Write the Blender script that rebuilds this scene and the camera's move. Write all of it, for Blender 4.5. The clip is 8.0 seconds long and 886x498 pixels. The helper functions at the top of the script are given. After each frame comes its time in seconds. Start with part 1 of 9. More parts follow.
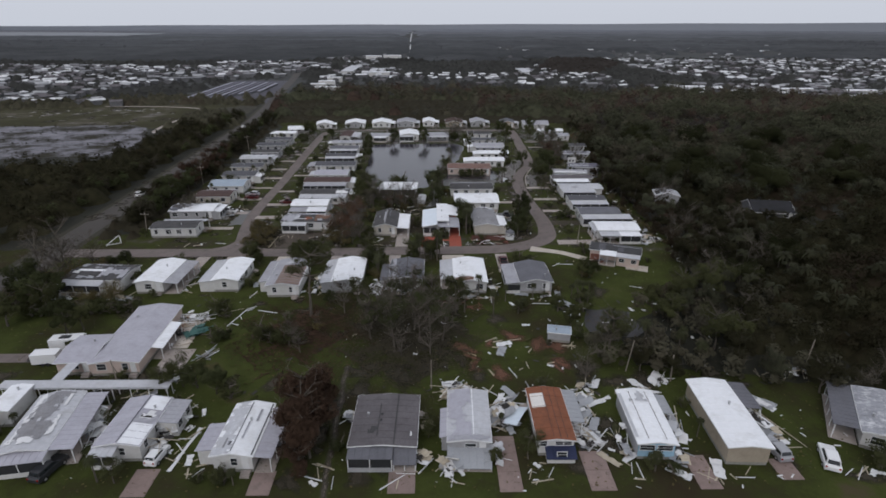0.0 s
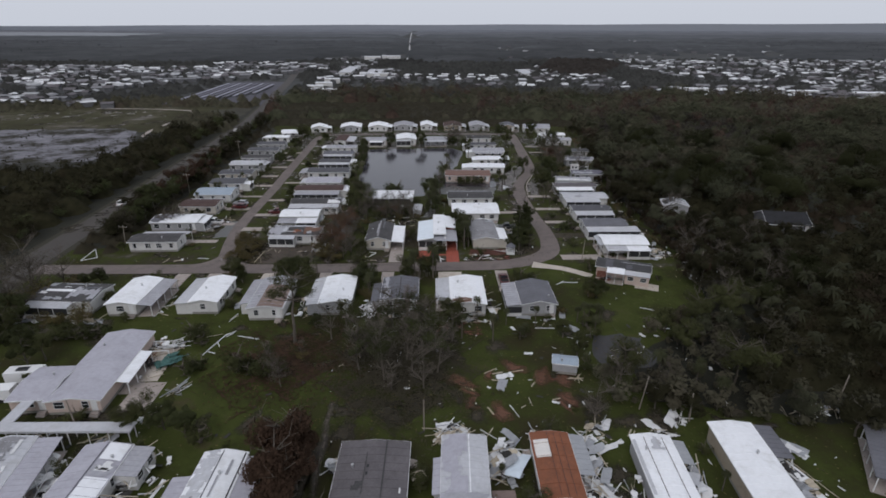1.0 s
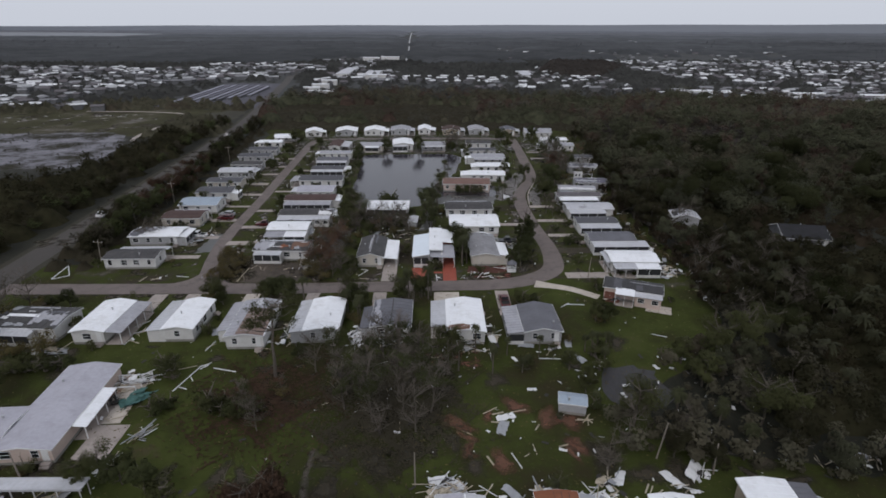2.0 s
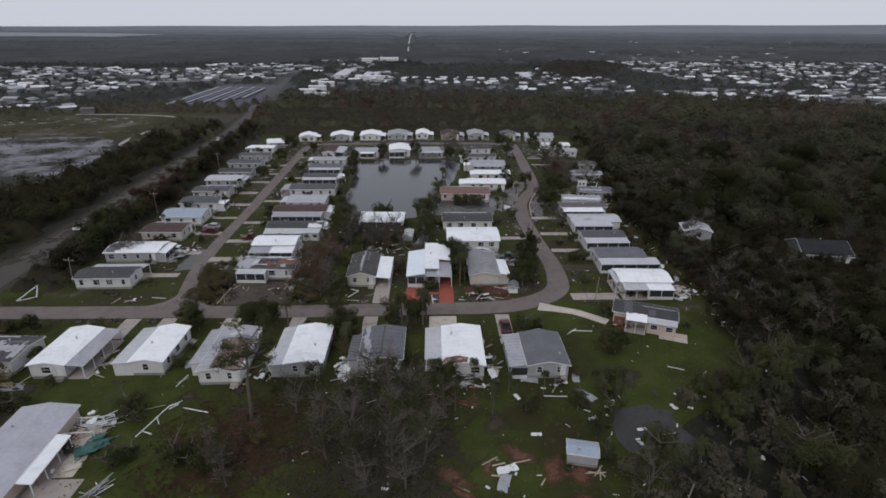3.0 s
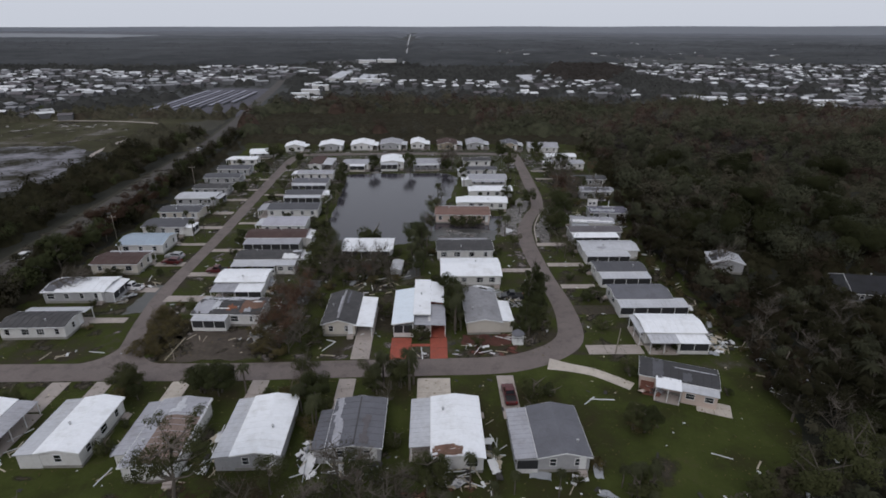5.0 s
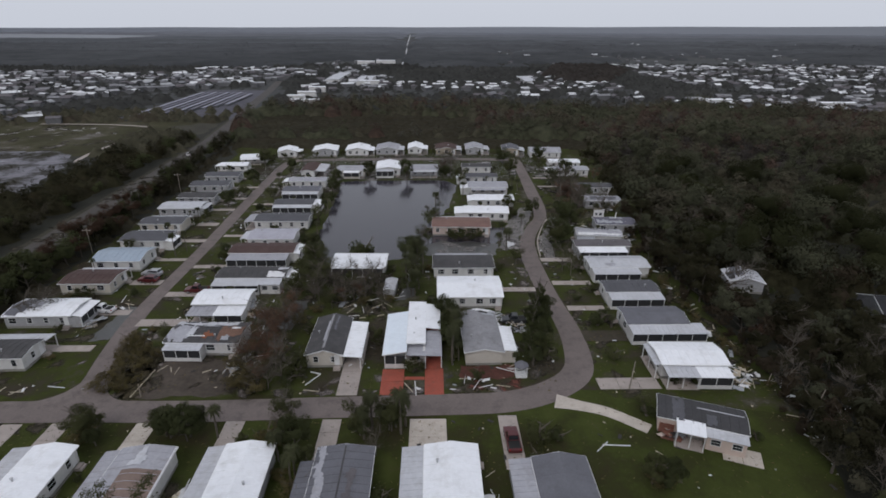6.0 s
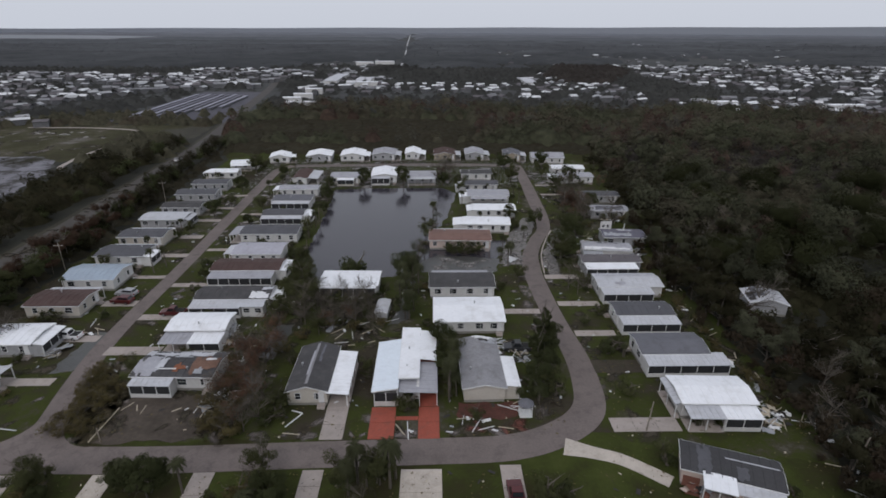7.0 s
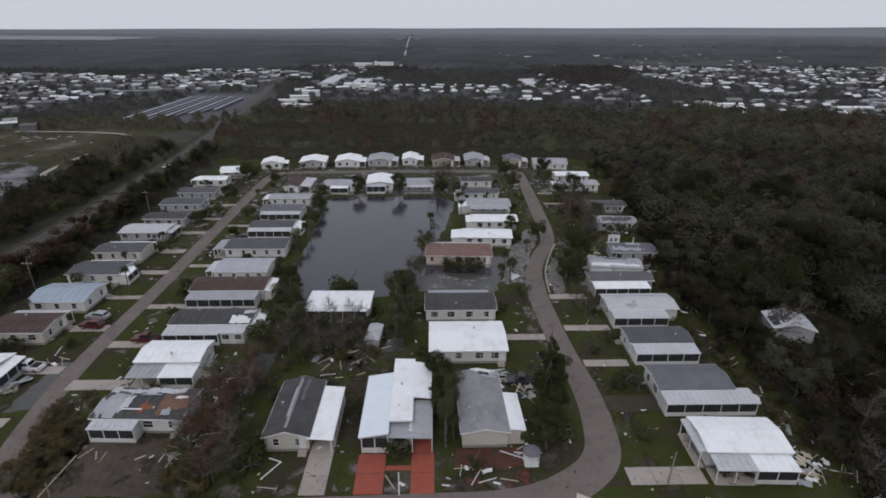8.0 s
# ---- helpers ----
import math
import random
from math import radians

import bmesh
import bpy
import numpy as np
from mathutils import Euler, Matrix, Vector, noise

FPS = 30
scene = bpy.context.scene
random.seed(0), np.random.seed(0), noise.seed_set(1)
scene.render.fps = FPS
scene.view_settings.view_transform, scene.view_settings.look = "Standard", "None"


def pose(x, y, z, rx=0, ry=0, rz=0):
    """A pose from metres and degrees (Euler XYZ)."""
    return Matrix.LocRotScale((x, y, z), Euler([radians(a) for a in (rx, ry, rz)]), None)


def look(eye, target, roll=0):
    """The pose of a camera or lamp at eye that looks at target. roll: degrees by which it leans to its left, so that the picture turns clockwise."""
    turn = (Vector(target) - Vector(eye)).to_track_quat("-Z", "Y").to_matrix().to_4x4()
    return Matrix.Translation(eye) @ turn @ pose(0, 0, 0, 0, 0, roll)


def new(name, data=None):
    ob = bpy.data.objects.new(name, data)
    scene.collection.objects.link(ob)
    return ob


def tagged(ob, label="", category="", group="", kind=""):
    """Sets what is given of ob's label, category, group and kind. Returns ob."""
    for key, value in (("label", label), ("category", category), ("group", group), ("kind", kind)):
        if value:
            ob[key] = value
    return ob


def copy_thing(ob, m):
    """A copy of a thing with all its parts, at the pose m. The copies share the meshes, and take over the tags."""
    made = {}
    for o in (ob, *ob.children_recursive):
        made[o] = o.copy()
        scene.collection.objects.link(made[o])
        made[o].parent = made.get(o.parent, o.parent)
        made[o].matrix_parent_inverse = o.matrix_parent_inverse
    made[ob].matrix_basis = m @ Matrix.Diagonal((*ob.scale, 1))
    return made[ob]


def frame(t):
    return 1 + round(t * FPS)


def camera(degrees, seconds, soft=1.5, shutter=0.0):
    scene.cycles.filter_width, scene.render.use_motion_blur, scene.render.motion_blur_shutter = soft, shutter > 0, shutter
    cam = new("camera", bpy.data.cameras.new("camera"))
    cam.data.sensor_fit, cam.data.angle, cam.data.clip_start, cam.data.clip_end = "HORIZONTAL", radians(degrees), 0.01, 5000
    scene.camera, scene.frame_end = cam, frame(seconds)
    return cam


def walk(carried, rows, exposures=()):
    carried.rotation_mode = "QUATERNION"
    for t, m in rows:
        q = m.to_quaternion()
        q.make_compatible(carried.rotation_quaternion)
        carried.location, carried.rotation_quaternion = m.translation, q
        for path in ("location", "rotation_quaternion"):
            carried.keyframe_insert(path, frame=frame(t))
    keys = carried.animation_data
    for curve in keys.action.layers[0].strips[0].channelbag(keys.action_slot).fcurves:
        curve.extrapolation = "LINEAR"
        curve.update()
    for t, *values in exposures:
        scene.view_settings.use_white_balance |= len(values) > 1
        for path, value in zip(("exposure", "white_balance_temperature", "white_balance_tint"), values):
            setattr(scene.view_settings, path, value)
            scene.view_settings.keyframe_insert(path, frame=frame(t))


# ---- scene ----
cam = camera(79.0, 8.0, 1.7)
PATH = [
    (0.000, 0.613, -1.829, 52.994, -1.096, -22.716, -0.108),
    (0.500, 1.091, 2.724, 53.068, -1.103, -22.702, -0.137),
    (1.000, 1.569, 7.351, 53.202, -1.109, -22.686, -0.162),
    (1.500, 2.046, 12.046, 53.372, -1.116, -22.669, -0.184),
    (3.000, 3.465, 26.470, 53.903, -1.132, -22.615, -0.233),
    (3.500, 3.933, 31.365, 54.043, -1.136, -22.595, -0.243),
    (4.000, 4.396, 36.289, 54.152, -1.140, -22.574, -0.249),
    (4.500, 4.855, 41.233, 54.229, -1.144, -22.552, -0.253),
    (6.000, 6.195, 56.072, 54.293, -1.152, -22.482, -0.246),
    (6.500, 6.627, 60.984, 54.291, -1.154, -22.457, -0.237),
    (7.000, 7.050, 65.857, 54.300, -1.155, -22.431, -0.225),
    (7.500, 7.463, 70.678, 54.342, -1.156, -22.405, -0.210),
    (8.000, 7.866, 75.434, 54.440, -1.156, -22.377, -0.192),
]
walk(cam, [(t, pose(x, y, z, 90 + pitch, roll, yaw)) for t, x, y, z, yaw, pitch, roll in PATH], [(0.0, 0.0, 6400, 12.5), (8.0, 0.0, 6400, 12.5)])

# ---- overcast daylight ----
world = bpy.data.worlds.new("overcast_sky")
scene.world = world
world.use_nodes = True
wn, wl = world.node_tree.nodes, world.node_tree.links
sky = wn.new("ShaderNodeTexSky")
sky.sky_type = "NISHITA"
sky.sun_disc = False
sky.sun_elevation, sky.sun_rotation = radians(48), radians(200)
sky.air_density, sky.dust_density = 1.0, 4.0
grey = wn.new("ShaderNodeHueSaturation")
grey.inputs["Saturation"].default_value = 0.25
grey.inputs["Value"].default_value = 0.05
cloud = wn.new("ShaderNodeMix")
cloud.data_type = "RGBA"
cloud.inputs[0].default_value = 0.8
cloud.inputs[7].default_value = (0.705, 0.75, 0.822, 1)
wl.new(sky.outputs["Color"], grey.inputs["Color"])
wl.new(grey.outputs["Color"], cloud.inputs[6])
wl.new(cloud.outputs[2], wn["Background"].inputs["Color"])
wn["Background"].inputs["Strength"].default_value = 1.0

sun = bpy.data.lights.new("sun", "SUN")
sun.energy, sun.angle, sun.color = 0.8, radians(25), (1.0, 0.97, 0.93)
new("sun", sun).matrix_world = look((-60, -170, 200), (0, 0, 0))


# ---- materials ----
def mat(name, colour, rough=0.85, var=0.18, coarse=0.25, fine=3.0, bump=0.15, stain=None, amount=0.5, metal=0.0, each=0.0, spec=0.3, siding=False, thin=0.0):
    """A surface whose colour wanders at two scales, with fine relief, stains and a little difference from piece to piece."""
    m = bpy.data.materials.new(name)
    m.use_nodes = True
    n, l = m.node_tree.nodes, m.node_tree.links
    p = n["Principled BSDF"]
    p.inputs["Roughness"].default_value = rough
    p.inputs["Metallic"].default_value = metal
    p.inputs["Specular IOR Level"].default_value = spec
    geo = n.new("ShaderNodeNewGeometry")
    tones = []
    for scale, detail in ((coarse, 3), (fine, 4)):
        t = n.new("ShaderNodeTexNoise")
        t.inputs["Scale"].default_value, t.inputs["Detail"].default_value = scale, detail
        l.new(geo.outputs["Position"], t.inputs["Vector"])
        tones.append(t)
    add = n.new("ShaderNodeMath")
    add.operation = "ADD"
    l.new(tones[0].outputs["Fac"], add.inputs[0])
    l.new(tones[1].outputs["Fac"], add.inputs[1])
    last = add.outputs[0]
    if each:
        info = n.new("ShaderNodeObjectInfo")
        more = n.new("ShaderNodeMath")
        more.operation = "MULTIPLY_ADD"
        more.inputs[1].default_value = each
        l.new(info.outputs["Random"], more.inputs[0])
        l.new(last, more.inputs[2])
        last = more.outputs[0]
    span = n.new("ShaderNodeMapRange")
    span.inputs["From Min"].default_value, span.inputs["From Max"].default_value = 0.65, 1.35 + each
    l.new(last, span.inputs["Value"])
    mix = n.new("ShaderNodeMix")
    mix.data_type = "RGBA"
    mix.inputs[6].default_value = (*[c * (1 - var) for c in colour], 1)
    mix.inputs[7].default_value = (*[min(0.9, c * (1 + var)) for c in colour], 1)
    l.new(span.outputs[0], mix.inputs[0])
    out = mix.outputs[2]
    if stain:
        t = n.new("ShaderNodeTexNoise")
        t.inputs["Scale"].default_value, t.inputs["Detail"].default_value, t.inputs["Roughness"].default_value = coarse * 2.3, 5, 0.65
        l.new(geo.outputs["Position"], t.inputs["Vector"])
        ramp = n.new("ShaderNodeMapRange")
        ramp.inputs["From Min"].default_value, ramp.inputs["From Max"].default_value = 0.5, 0.72
        ramp.inputs["To Max"].default_value = amount
        l.new(t.outputs["Fac"], ramp.inputs["Value"])
        second = n.new("ShaderNodeMix")
        second.data_type = "RGBA"
        second.inputs[7].default_value = (*stain, 1)
        l.new(out, second.inputs[6])
        l.new(ramp.outputs[0], second.inputs[0])
        out = second.outputs[2]
    l.new(out, p.inputs["Base Color"])
    if thin:
        glow = n.new("ShaderNodeBsdfTranslucent")
        both = n.new("ShaderNodeMixShader")
        both.inputs[0].default_value = thin
        l.new(out, glow.inputs["Color"])
        l.new(p.outputs[0], both.inputs[1])
        l.new(glow.outputs[0], both.inputs[2])
        l.new(both.outputs[0], n["Material Output"].inputs["Surface"])
    if bump:
        b = n.new("ShaderNodeBump")
        b.inputs["Strength"].default_value, b.inputs["Distance"].default_value = bump, 0.08
        l.new(tones[1].outputs["Fac"], b.inputs["Height"])
        if siding:
            lap = n.new("ShaderNodeTexWave")
            lap.bands_direction, lap.wave_profile = "Z", "SAW"
            lap.inputs["Scale"].default_value, lap.inputs["Distortion"].default_value = 1.5, 0.0
            l.new(geo.outputs["Position"], lap.inputs["Vector"])
            l.new(lap.outputs["Fac"], b.inputs["Height"])
        l.new(b.outputs["Normal"], p.inputs["Normal"])
    return m


def lawn(name, tones, scales=(0.035, 0.22, 1.7), bump=0.6):
    """Grass that runs through several tones, patchy at three scales."""
    m = bpy.data.materials.new(name)
    m.use_nodes = True
    n, l = m.node_tree.nodes, m.node_tree.links
    p = n["Principled BSDF"]
    p.inputs["Roughness"].default_value = 0.95
    p.inputs["Specular IOR Level"].default_value = 0.05
    geo = n.new("ShaderNodeNewGeometry")
    total = None
    for scale, weight in zip(scales, (1.3, 0.6, 0.3)):
        t = n.new("ShaderNodeTexNoise")
        t.inputs["Scale"].default_value, t.inputs["Detail"].default_value, t.inputs["Roughness"].default_value = scale, 6, 0.6
        l.new(geo.outputs["Position"], t.inputs["Vector"])
        w = n.new("ShaderNodeMath")
        w.operation = "MULTIPLY_ADD"
        w.inputs[1].default_value = weight
        w.inputs[2].default_value = 0.5 - weight / 2 if total is None else 0.0
        l.new(t.outputs["Fac"], w.inputs[0])
        if total is not None:
            shift = n.new("ShaderNodeMath")
            shift.operation = "SUBTRACT"
            shift.inputs[1].default_value = weight / 2
            l.new(total, shift.inputs[0])
            l.new(shift.outputs[0], w.inputs[2])
        total = w.outputs[0]
    ramp = n.new("ShaderNodeValToRGB")
    e = ramp.color_ramp.elements
    while len(e) < len(tones):
        e.new(0.5)
    for i, c in enumerate(tones):
        e[i].position = 0.22 + 0.56 * i / (len(tones) - 1)
        e[i].color = (*c, 1)
    l.new(total, ramp.inputs["Fac"])
    l.new(ramp.outputs["Color"], p.inputs["Base Color"])
    b = n.new("ShaderNodeBump")
    b.inputs["Strength"].default_value, b.inputs["Distance"].default_value = bump, 0.15
    l.new(total, b.inputs["Height"])
    l.new(b.outputs["Normal"], p.inputs["Normal"])
    return m


grass = lawn("grass", ((0.032, 0.024, 0.015), (0.034, 0.030, 0.015), (0.034, 0.037, 0.013), (0.041, 0.050, 0.014), (0.050, 0.059, 0.017), (0.064, 0.054, 0.030)))
lot_grass = lawn("lot_grass", ((0.030, 0.025, 0.017), (0.046, 0.039, 0.029), (0.038, 0.040, 0.017), (0.041, 0.050, 0.013), (0.052, 0.049, 0.030), (0.098, 0.089, 0.076)), (0.06, 0.28, 1.9))
asphalt = mat("asphalt", (0.152, 0.126, 0.118), 0.9, 0.16, 0.2, 3.0, 0.2, (0.085, 0.071, 0.066), 0.75)
highway_tar = mat("highway_asphalt", (0.066, 0.059, 0.054), 0.9, 0.15, 0.08, 2.0, 0.2, (0.06, 0.055, 0.05), 0.6)
concrete = mat("concrete", (0.335, 0.292, 0.268), 0.9, 0.15, 0.3, 4.0, 0.2, (0.21, 0.185, 0.165), 0.6, each=0.25)
ruddy_concrete = mat("ruddy_concrete", (0.235, 0.175, 0.158), 0.9, 0.18, 0.3, 4.0, 0.2, (0.14, 0.11, 0.098), 0.7, each=0.4)
pale_concrete = mat("pale_concrete", (0.46, 0.41, 0.36), 0.9, 0.15, 0.3, 4.0, 0.2, (0.28, 0.24, 0.2), 0.6)
red_paint = mat("red_painted_concrete", (0.30, 0.075, 0.05), 0.8, 0.18, 0.4, 4.0, 0.15, (0.19, 0.075, 0.055), 0.7)
brown_earth = mat("brown_earth", (0.050, 0.041, 0.030), 0.95, 0.3, 0.3, 3.0, 0.5, (0.032, 0.034, 0.015), 0.9)
marsh = lawn("marsh", ((0.028, 0.027, 0.018), (0.034, 0.032, 0.022), (0.070, 0.067, 0.066), (0.160, 0.156, 0.172), (0.20, 0.195, 0.215), (0.26, 0.255, 0.275)), (0.055, 0.17, 0.7), 0.2)
field = lawn("field_grass", ((0.030, 0.025, 0.018), (0.040, 0.036, 0.023), (0.044, 0.043, 0.023), (0.054, 0.051, 0.029), (0.075, 0.067, 0.050), (0.14, 0.132, 0.12)), (0.03, 0.1, 0.5))
shell_road = mat("pale_shell_road", (0.44, 0.44, 0.45), 0.9, 0.15, 0.02, 0.3, 0.0)
gravel_grey = mat("grey_yard_gravel", (0.15, 0.145, 0.145), 0.95, 0.3, 0.3, 3.0, 0.1, each=0.3)
yard_silt = mat("grey_flood_silt", (0.165, 0.155, 0.15), 0.95, 0.4, 0.25, 2.0, 0.3, (0.09, 0.085, 0.062), 0.8)
wet_tar = mat("wet_dark_slab", (0.038, 0.036, 0.038), 0.55, 0.3, 0.2, 2.0, 0.2, (0.034, 0.033, 0.026), 0.7)
verge_grit = mat("gritty_verge", (0.038, 0.034, 0.024), 0.95, 0.4, 0.1, 1.5, 0.4, (0.030, 0.030, 0.018), 0.9)
yard_tar = mat("mauve_storage_yard", (0.075, 0.072, 0.088), 0.9, 0.2, 0.05, 0.8, 0.2, (0.06, 0.058, 0.062), 0.7)
mulch = mat("red_mulch", (0.085, 0.034, 0.026), 0.95, 0.35, 0.5, 4.0, 0.5, (0.04, 0.028, 0.02), 0.7)
wet_mud = mat("wet_grey_mud", (0.054, 0.053, 0.05), 0.35, 0.3, 0.15, 1.5, 0.2, (0.04, 0.04, 0.03), 0.8, spec=0.5)
dusty_earth = mat("dusty_brown_earth", (0.066, 0.053, 0.043), 0.95, 0.3, 0.2, 1.5, 0.5, (0.040, 0.033, 0.024), 0.8)
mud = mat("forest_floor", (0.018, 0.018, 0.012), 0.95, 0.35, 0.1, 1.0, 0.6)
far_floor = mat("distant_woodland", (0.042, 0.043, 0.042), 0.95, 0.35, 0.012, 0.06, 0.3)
mauve_roof = mat("mauve_grey_roof", (0.115, 0.11, 0.14), 0.7, 0.15, 0.1, 1.0, 0.05, (0.12, 0.11, 0.13), 0.6)
# bay colour carries the distance haze
shallows = mat("shallows_with_haze", (0.165, 0.172, 0.188), 0.6, 0.2, 0.003, 0.02, 0.0)
# dark filler added among the wreckage for contrast
dark_scrap = mat("dark_contrast_scrap", (0.035, 0.032, 0.03), 0.8, 0.4, 0.6, 4.0, 0.2, each=0.5)
far_white = mat("far_white_roof", (0.60, 0.605, 0.62), 0.7, 0.25, 0.03, 0.4, 0.0)
far_pale = mat("far_pale_roof", (0.32, 0.325, 0.335), 0.7, 0.25, 0.03, 0.4, 0.0)
far_grey = mat("far_grey_roof", (0.19, 0.19, 0.20), 0.8, 0.25, 0.03, 0.4, 0.0)
storage_roof = mat("pale_mauve_metal_roof", (0.23, 0.226, 0.275), 0.6, 0.12, 0.1, 1.0, 0.05, (0.2, 0.195, 0.23), 0.6)

white_roof = mat("white_metal_roof", (0.76, 0.77, 0.80), 0.55, 0.05, 0.2, 2.0, 0.04, (0.52, 0.515, 0.51), 0.55)
dull_roof = mat("weathered_white_roof", (0.45, 0.455, 0.485), 0.6, 0.12, 0.25, 2.0, 0.06, (0.34, 0.33, 0.33), 0.6)
ash_roof = mat("light_grey_roof", (0.33, 0.33, 0.36), 0.7, 0.12, 0.25, 2.0, 0.08, (0.22, 0.21, 0.21), 0.6)
storm_roof = mat("weathered_mid_grey_roof", (0.235, 0.232, 0.245), 0.8, 0.2, 0.3, 3.0, 0.15, (0.16, 0.152, 0.155), 0.7)
grey_roof = mat("grey_shingle_roof", (0.125, 0.125, 0.142), 0.85, 0.15, 0.3, 5.0, 0.2, (0.085, 0.085, 0.09), 0.5)
slate_grey_roof = mat("dark_slate_roof", (0.088, 0.088, 0.098), 0.85, 0.15, 0.3, 5.0, 0.2, (0.062, 0.06, 0.064), 0.5)
slate_roof = mat("slate_brown_roof", (0.115, 0.105, 0.112), 0.85, 0.2, 0.3, 4.0, 0.15, (0.075, 0.068, 0.07), 0.6)
dark_roof = mat("charcoal_shingle_roof", (0.060, 0.058, 0.060), 0.85, 0.25, 0.3, 5.0, 0.2, (0.11, 0.105, 0.10), 0.5)
black_roof = mat("black_shingle_roof", (0.027, 0.027, 0.030), 0.9, 0.25, 0.3, 5.0, 0.2, (0.02, 0.02, 0.018), 0.5, spec=0.15)
wet_dark_roof = mat("wet_dark_shingle_roof", (0.050, 0.049, 0.052), 0.85, 0.2, 0.3, 5.0, 0.2, (0.036, 0.035, 0.036), 0.5)
brown_roof = mat("brown_shingle_roof", (0.072, 0.044, 0.040), 0.85, 0.2, 0.3, 5.0, 0.2, (0.11, 0.085, 0.078), 0.5)
terracotta_roof = mat("faded_terracotta_roof", (0.175, 0.105, 0.088), 0.85, 0.2, 0.3, 4.0, 0.15, (0.115, 0.08, 0.07), 0.5)
rust_roof = mat("rust_orange_roof", (0.20, 0.075, 0.04), 0.85, 0.2, 0.5, 3.0, 0.15, (0.12, 0.06, 0.04), 0.6)
blue_roof = mat("pale_blue_metal_roof", (0.29, 0.345, 0.41), 0.55, 0.1, 0.25, 2.0, 0.05, (0.3, 0.33, 0.37), 0.5)
bluewhite_roof = mat("bluish_white_metal_roof", (0.60, 0.67, 0.74), 0.5, 0.06, 0.25, 2.0, 0.04, (0.5, 0.55, 0.6), 0.4)
ice_roof = mat("ice_white_metal_roof", (0.66, 0.715, 0.775), 0.5, 0.05, 0.25, 2.0, 0.04, (0.56, 0.6, 0.64), 0.4)
lilac_roof = mat("pale_lilac_grey_roof", (0.375, 0.368, 0.415), 0.65, 0.1, 0.25, 2.0, 0.05, (0.28, 0.272, 0.30), 0.6)
membrane = mat("brown_roof_membrane", (0.185, 0.135, 0.115), 0.85, 0.15, 0.3, 3.0, 0.1, (0.13, 0.095, 0.082), 0.6)
patchy_roof = mat("peeling_grey_roof", (0.27, 0.275, 0.30), 0.7, 0.2, 0.5, 2.5, 0.1, (0.66, 0.66, 0.68), 0.9)

white_wall = mat("white_siding", (0.62, 0.61, 0.60), 0.7, 0.07, 0.4, 3.0, 0.3, (0.42, 0.40, 0.37), 0.4, siding=True)
cream_wall = mat("cream_siding", (0.48, 0.445, 0.395), 0.75, 0.08, 0.4, 3.0, 0.05, (0.4, 0.35, 0.27), 0.4, siding=True)
grey_wall = mat("grey_siding", (0.34, 0.34, 0.35), 0.75, 0.1, 0.4, 3.0, 0.05, (0.24, 0.23, 0.22), 0.4, siding=True)
tan_wall = mat("tan_siding", (0.34, 0.29, 0.225), 0.75, 0.1, 0.4, 3.0, 0.06, (0.22, 0.18, 0.14), 0.5, siding=True)
pink_wall = mat("pinkish_siding", (0.52, 0.42, 0.37), 0.75, 0.08, 0.4, 3.0, 0.05, (0.4, 0.32, 0.28), 0.4, siding=True)
blue_wall = mat("light_blue_siding", (0.30, 0.47, 0.60), 0.7, 0.08, 0.4, 3.0, 0.05, siding=True)
navy_wall = mat("navy_siding", (0.018, 0.024, 0.06), 0.7, 0.2, 0.4, 3.0, 0.05, siding=True)
# siding darkened to put the shade beneath the roofs into its colour
shade_toned_wall = mat("siding_with_painted_shade", (0.13, 0.13, 0.135), 0.85, 0.3, 0.05, 1.0, 0.05)
skirt_mat = mat("skirting", (0.24, 0.23, 0.21), 0.85, 0.2, 0.5, 3.0, 0.1)
trim = mat("white_trim", (0.68, 0.68, 0.68), 0.6, 0.05, 0.5, 3.0, 0.03)
screen = mat("dark_insect_screen", (0.028, 0.029, 0.031), 0.7, 0.25, 0.5, 3.0, 0.05)
glass = mat("dark_window_glass", (0.02, 0.023, 0.027), 0.08, 0.2, 0.5, 3.0, 0.0, spec=0.6)
insulation = mat("torn_insulation", (0.15, 0.088, 0.065), 0.95, 0.3, 0.8, 4.0, 0.4)
tarp = mat("white_tarp", (0.66, 0.63, 0.60), 0.7, 0.08, 0.6, 3.0, 0.15)
brick_red = mat("red_brick_paving", (0.17, 0.075, 0.055), 0.9, 0.25, 0.6, 6.0, 0.2)

leaf = mat("dark_green_leaves", (0.054, 0.061, 0.027), 0.7, 0.45, 0.12, 1.2, 0.0, each=0.6, thin=0.4, spec=0.04)
olive_leaf = mat("olive_leaves", (0.068, 0.072, 0.032), 0.7, 0.4, 0.12, 1.2, 0.0, each=0.6, thin=0.4, spec=0.04)
palm_leaf = mat("palm_fronds", (0.066, 0.070, 0.037), 0.6, 0.35, 0.12, 1.2, 0.0, each=0.5, thin=0.4, spec=0.04)
bare_leaf = mat("stripped_twigs", (0.070, 0.062, 0.044), 0.9, 0.35, 0.12, 1.2, 0.0, each=0.5, thin=0.4, spec=0.04)
dead_leaf = mat("dead_brown_leaves", (0.068, 0.043, 0.030), 0.85, 0.5, 0.3, 1.5, 0.0, thin=0.4, spec=0.04)
bark = mat("grey_bark", (0.098, 0.084, 0.070), 0.95, 0.3, 0.5, 5.0, 0.3)
# lighter and bluer than the thicket: haze of the further woods in the colour
hazed_wood_leaf = mat("woodland_leaves", (0.089, 0.084, 0.058), 0.8, 0.5, 0.014, 0.3, 0.0, (0.076, 0.056, 0.043), 0.8, thin=0.4, spec=0.04)
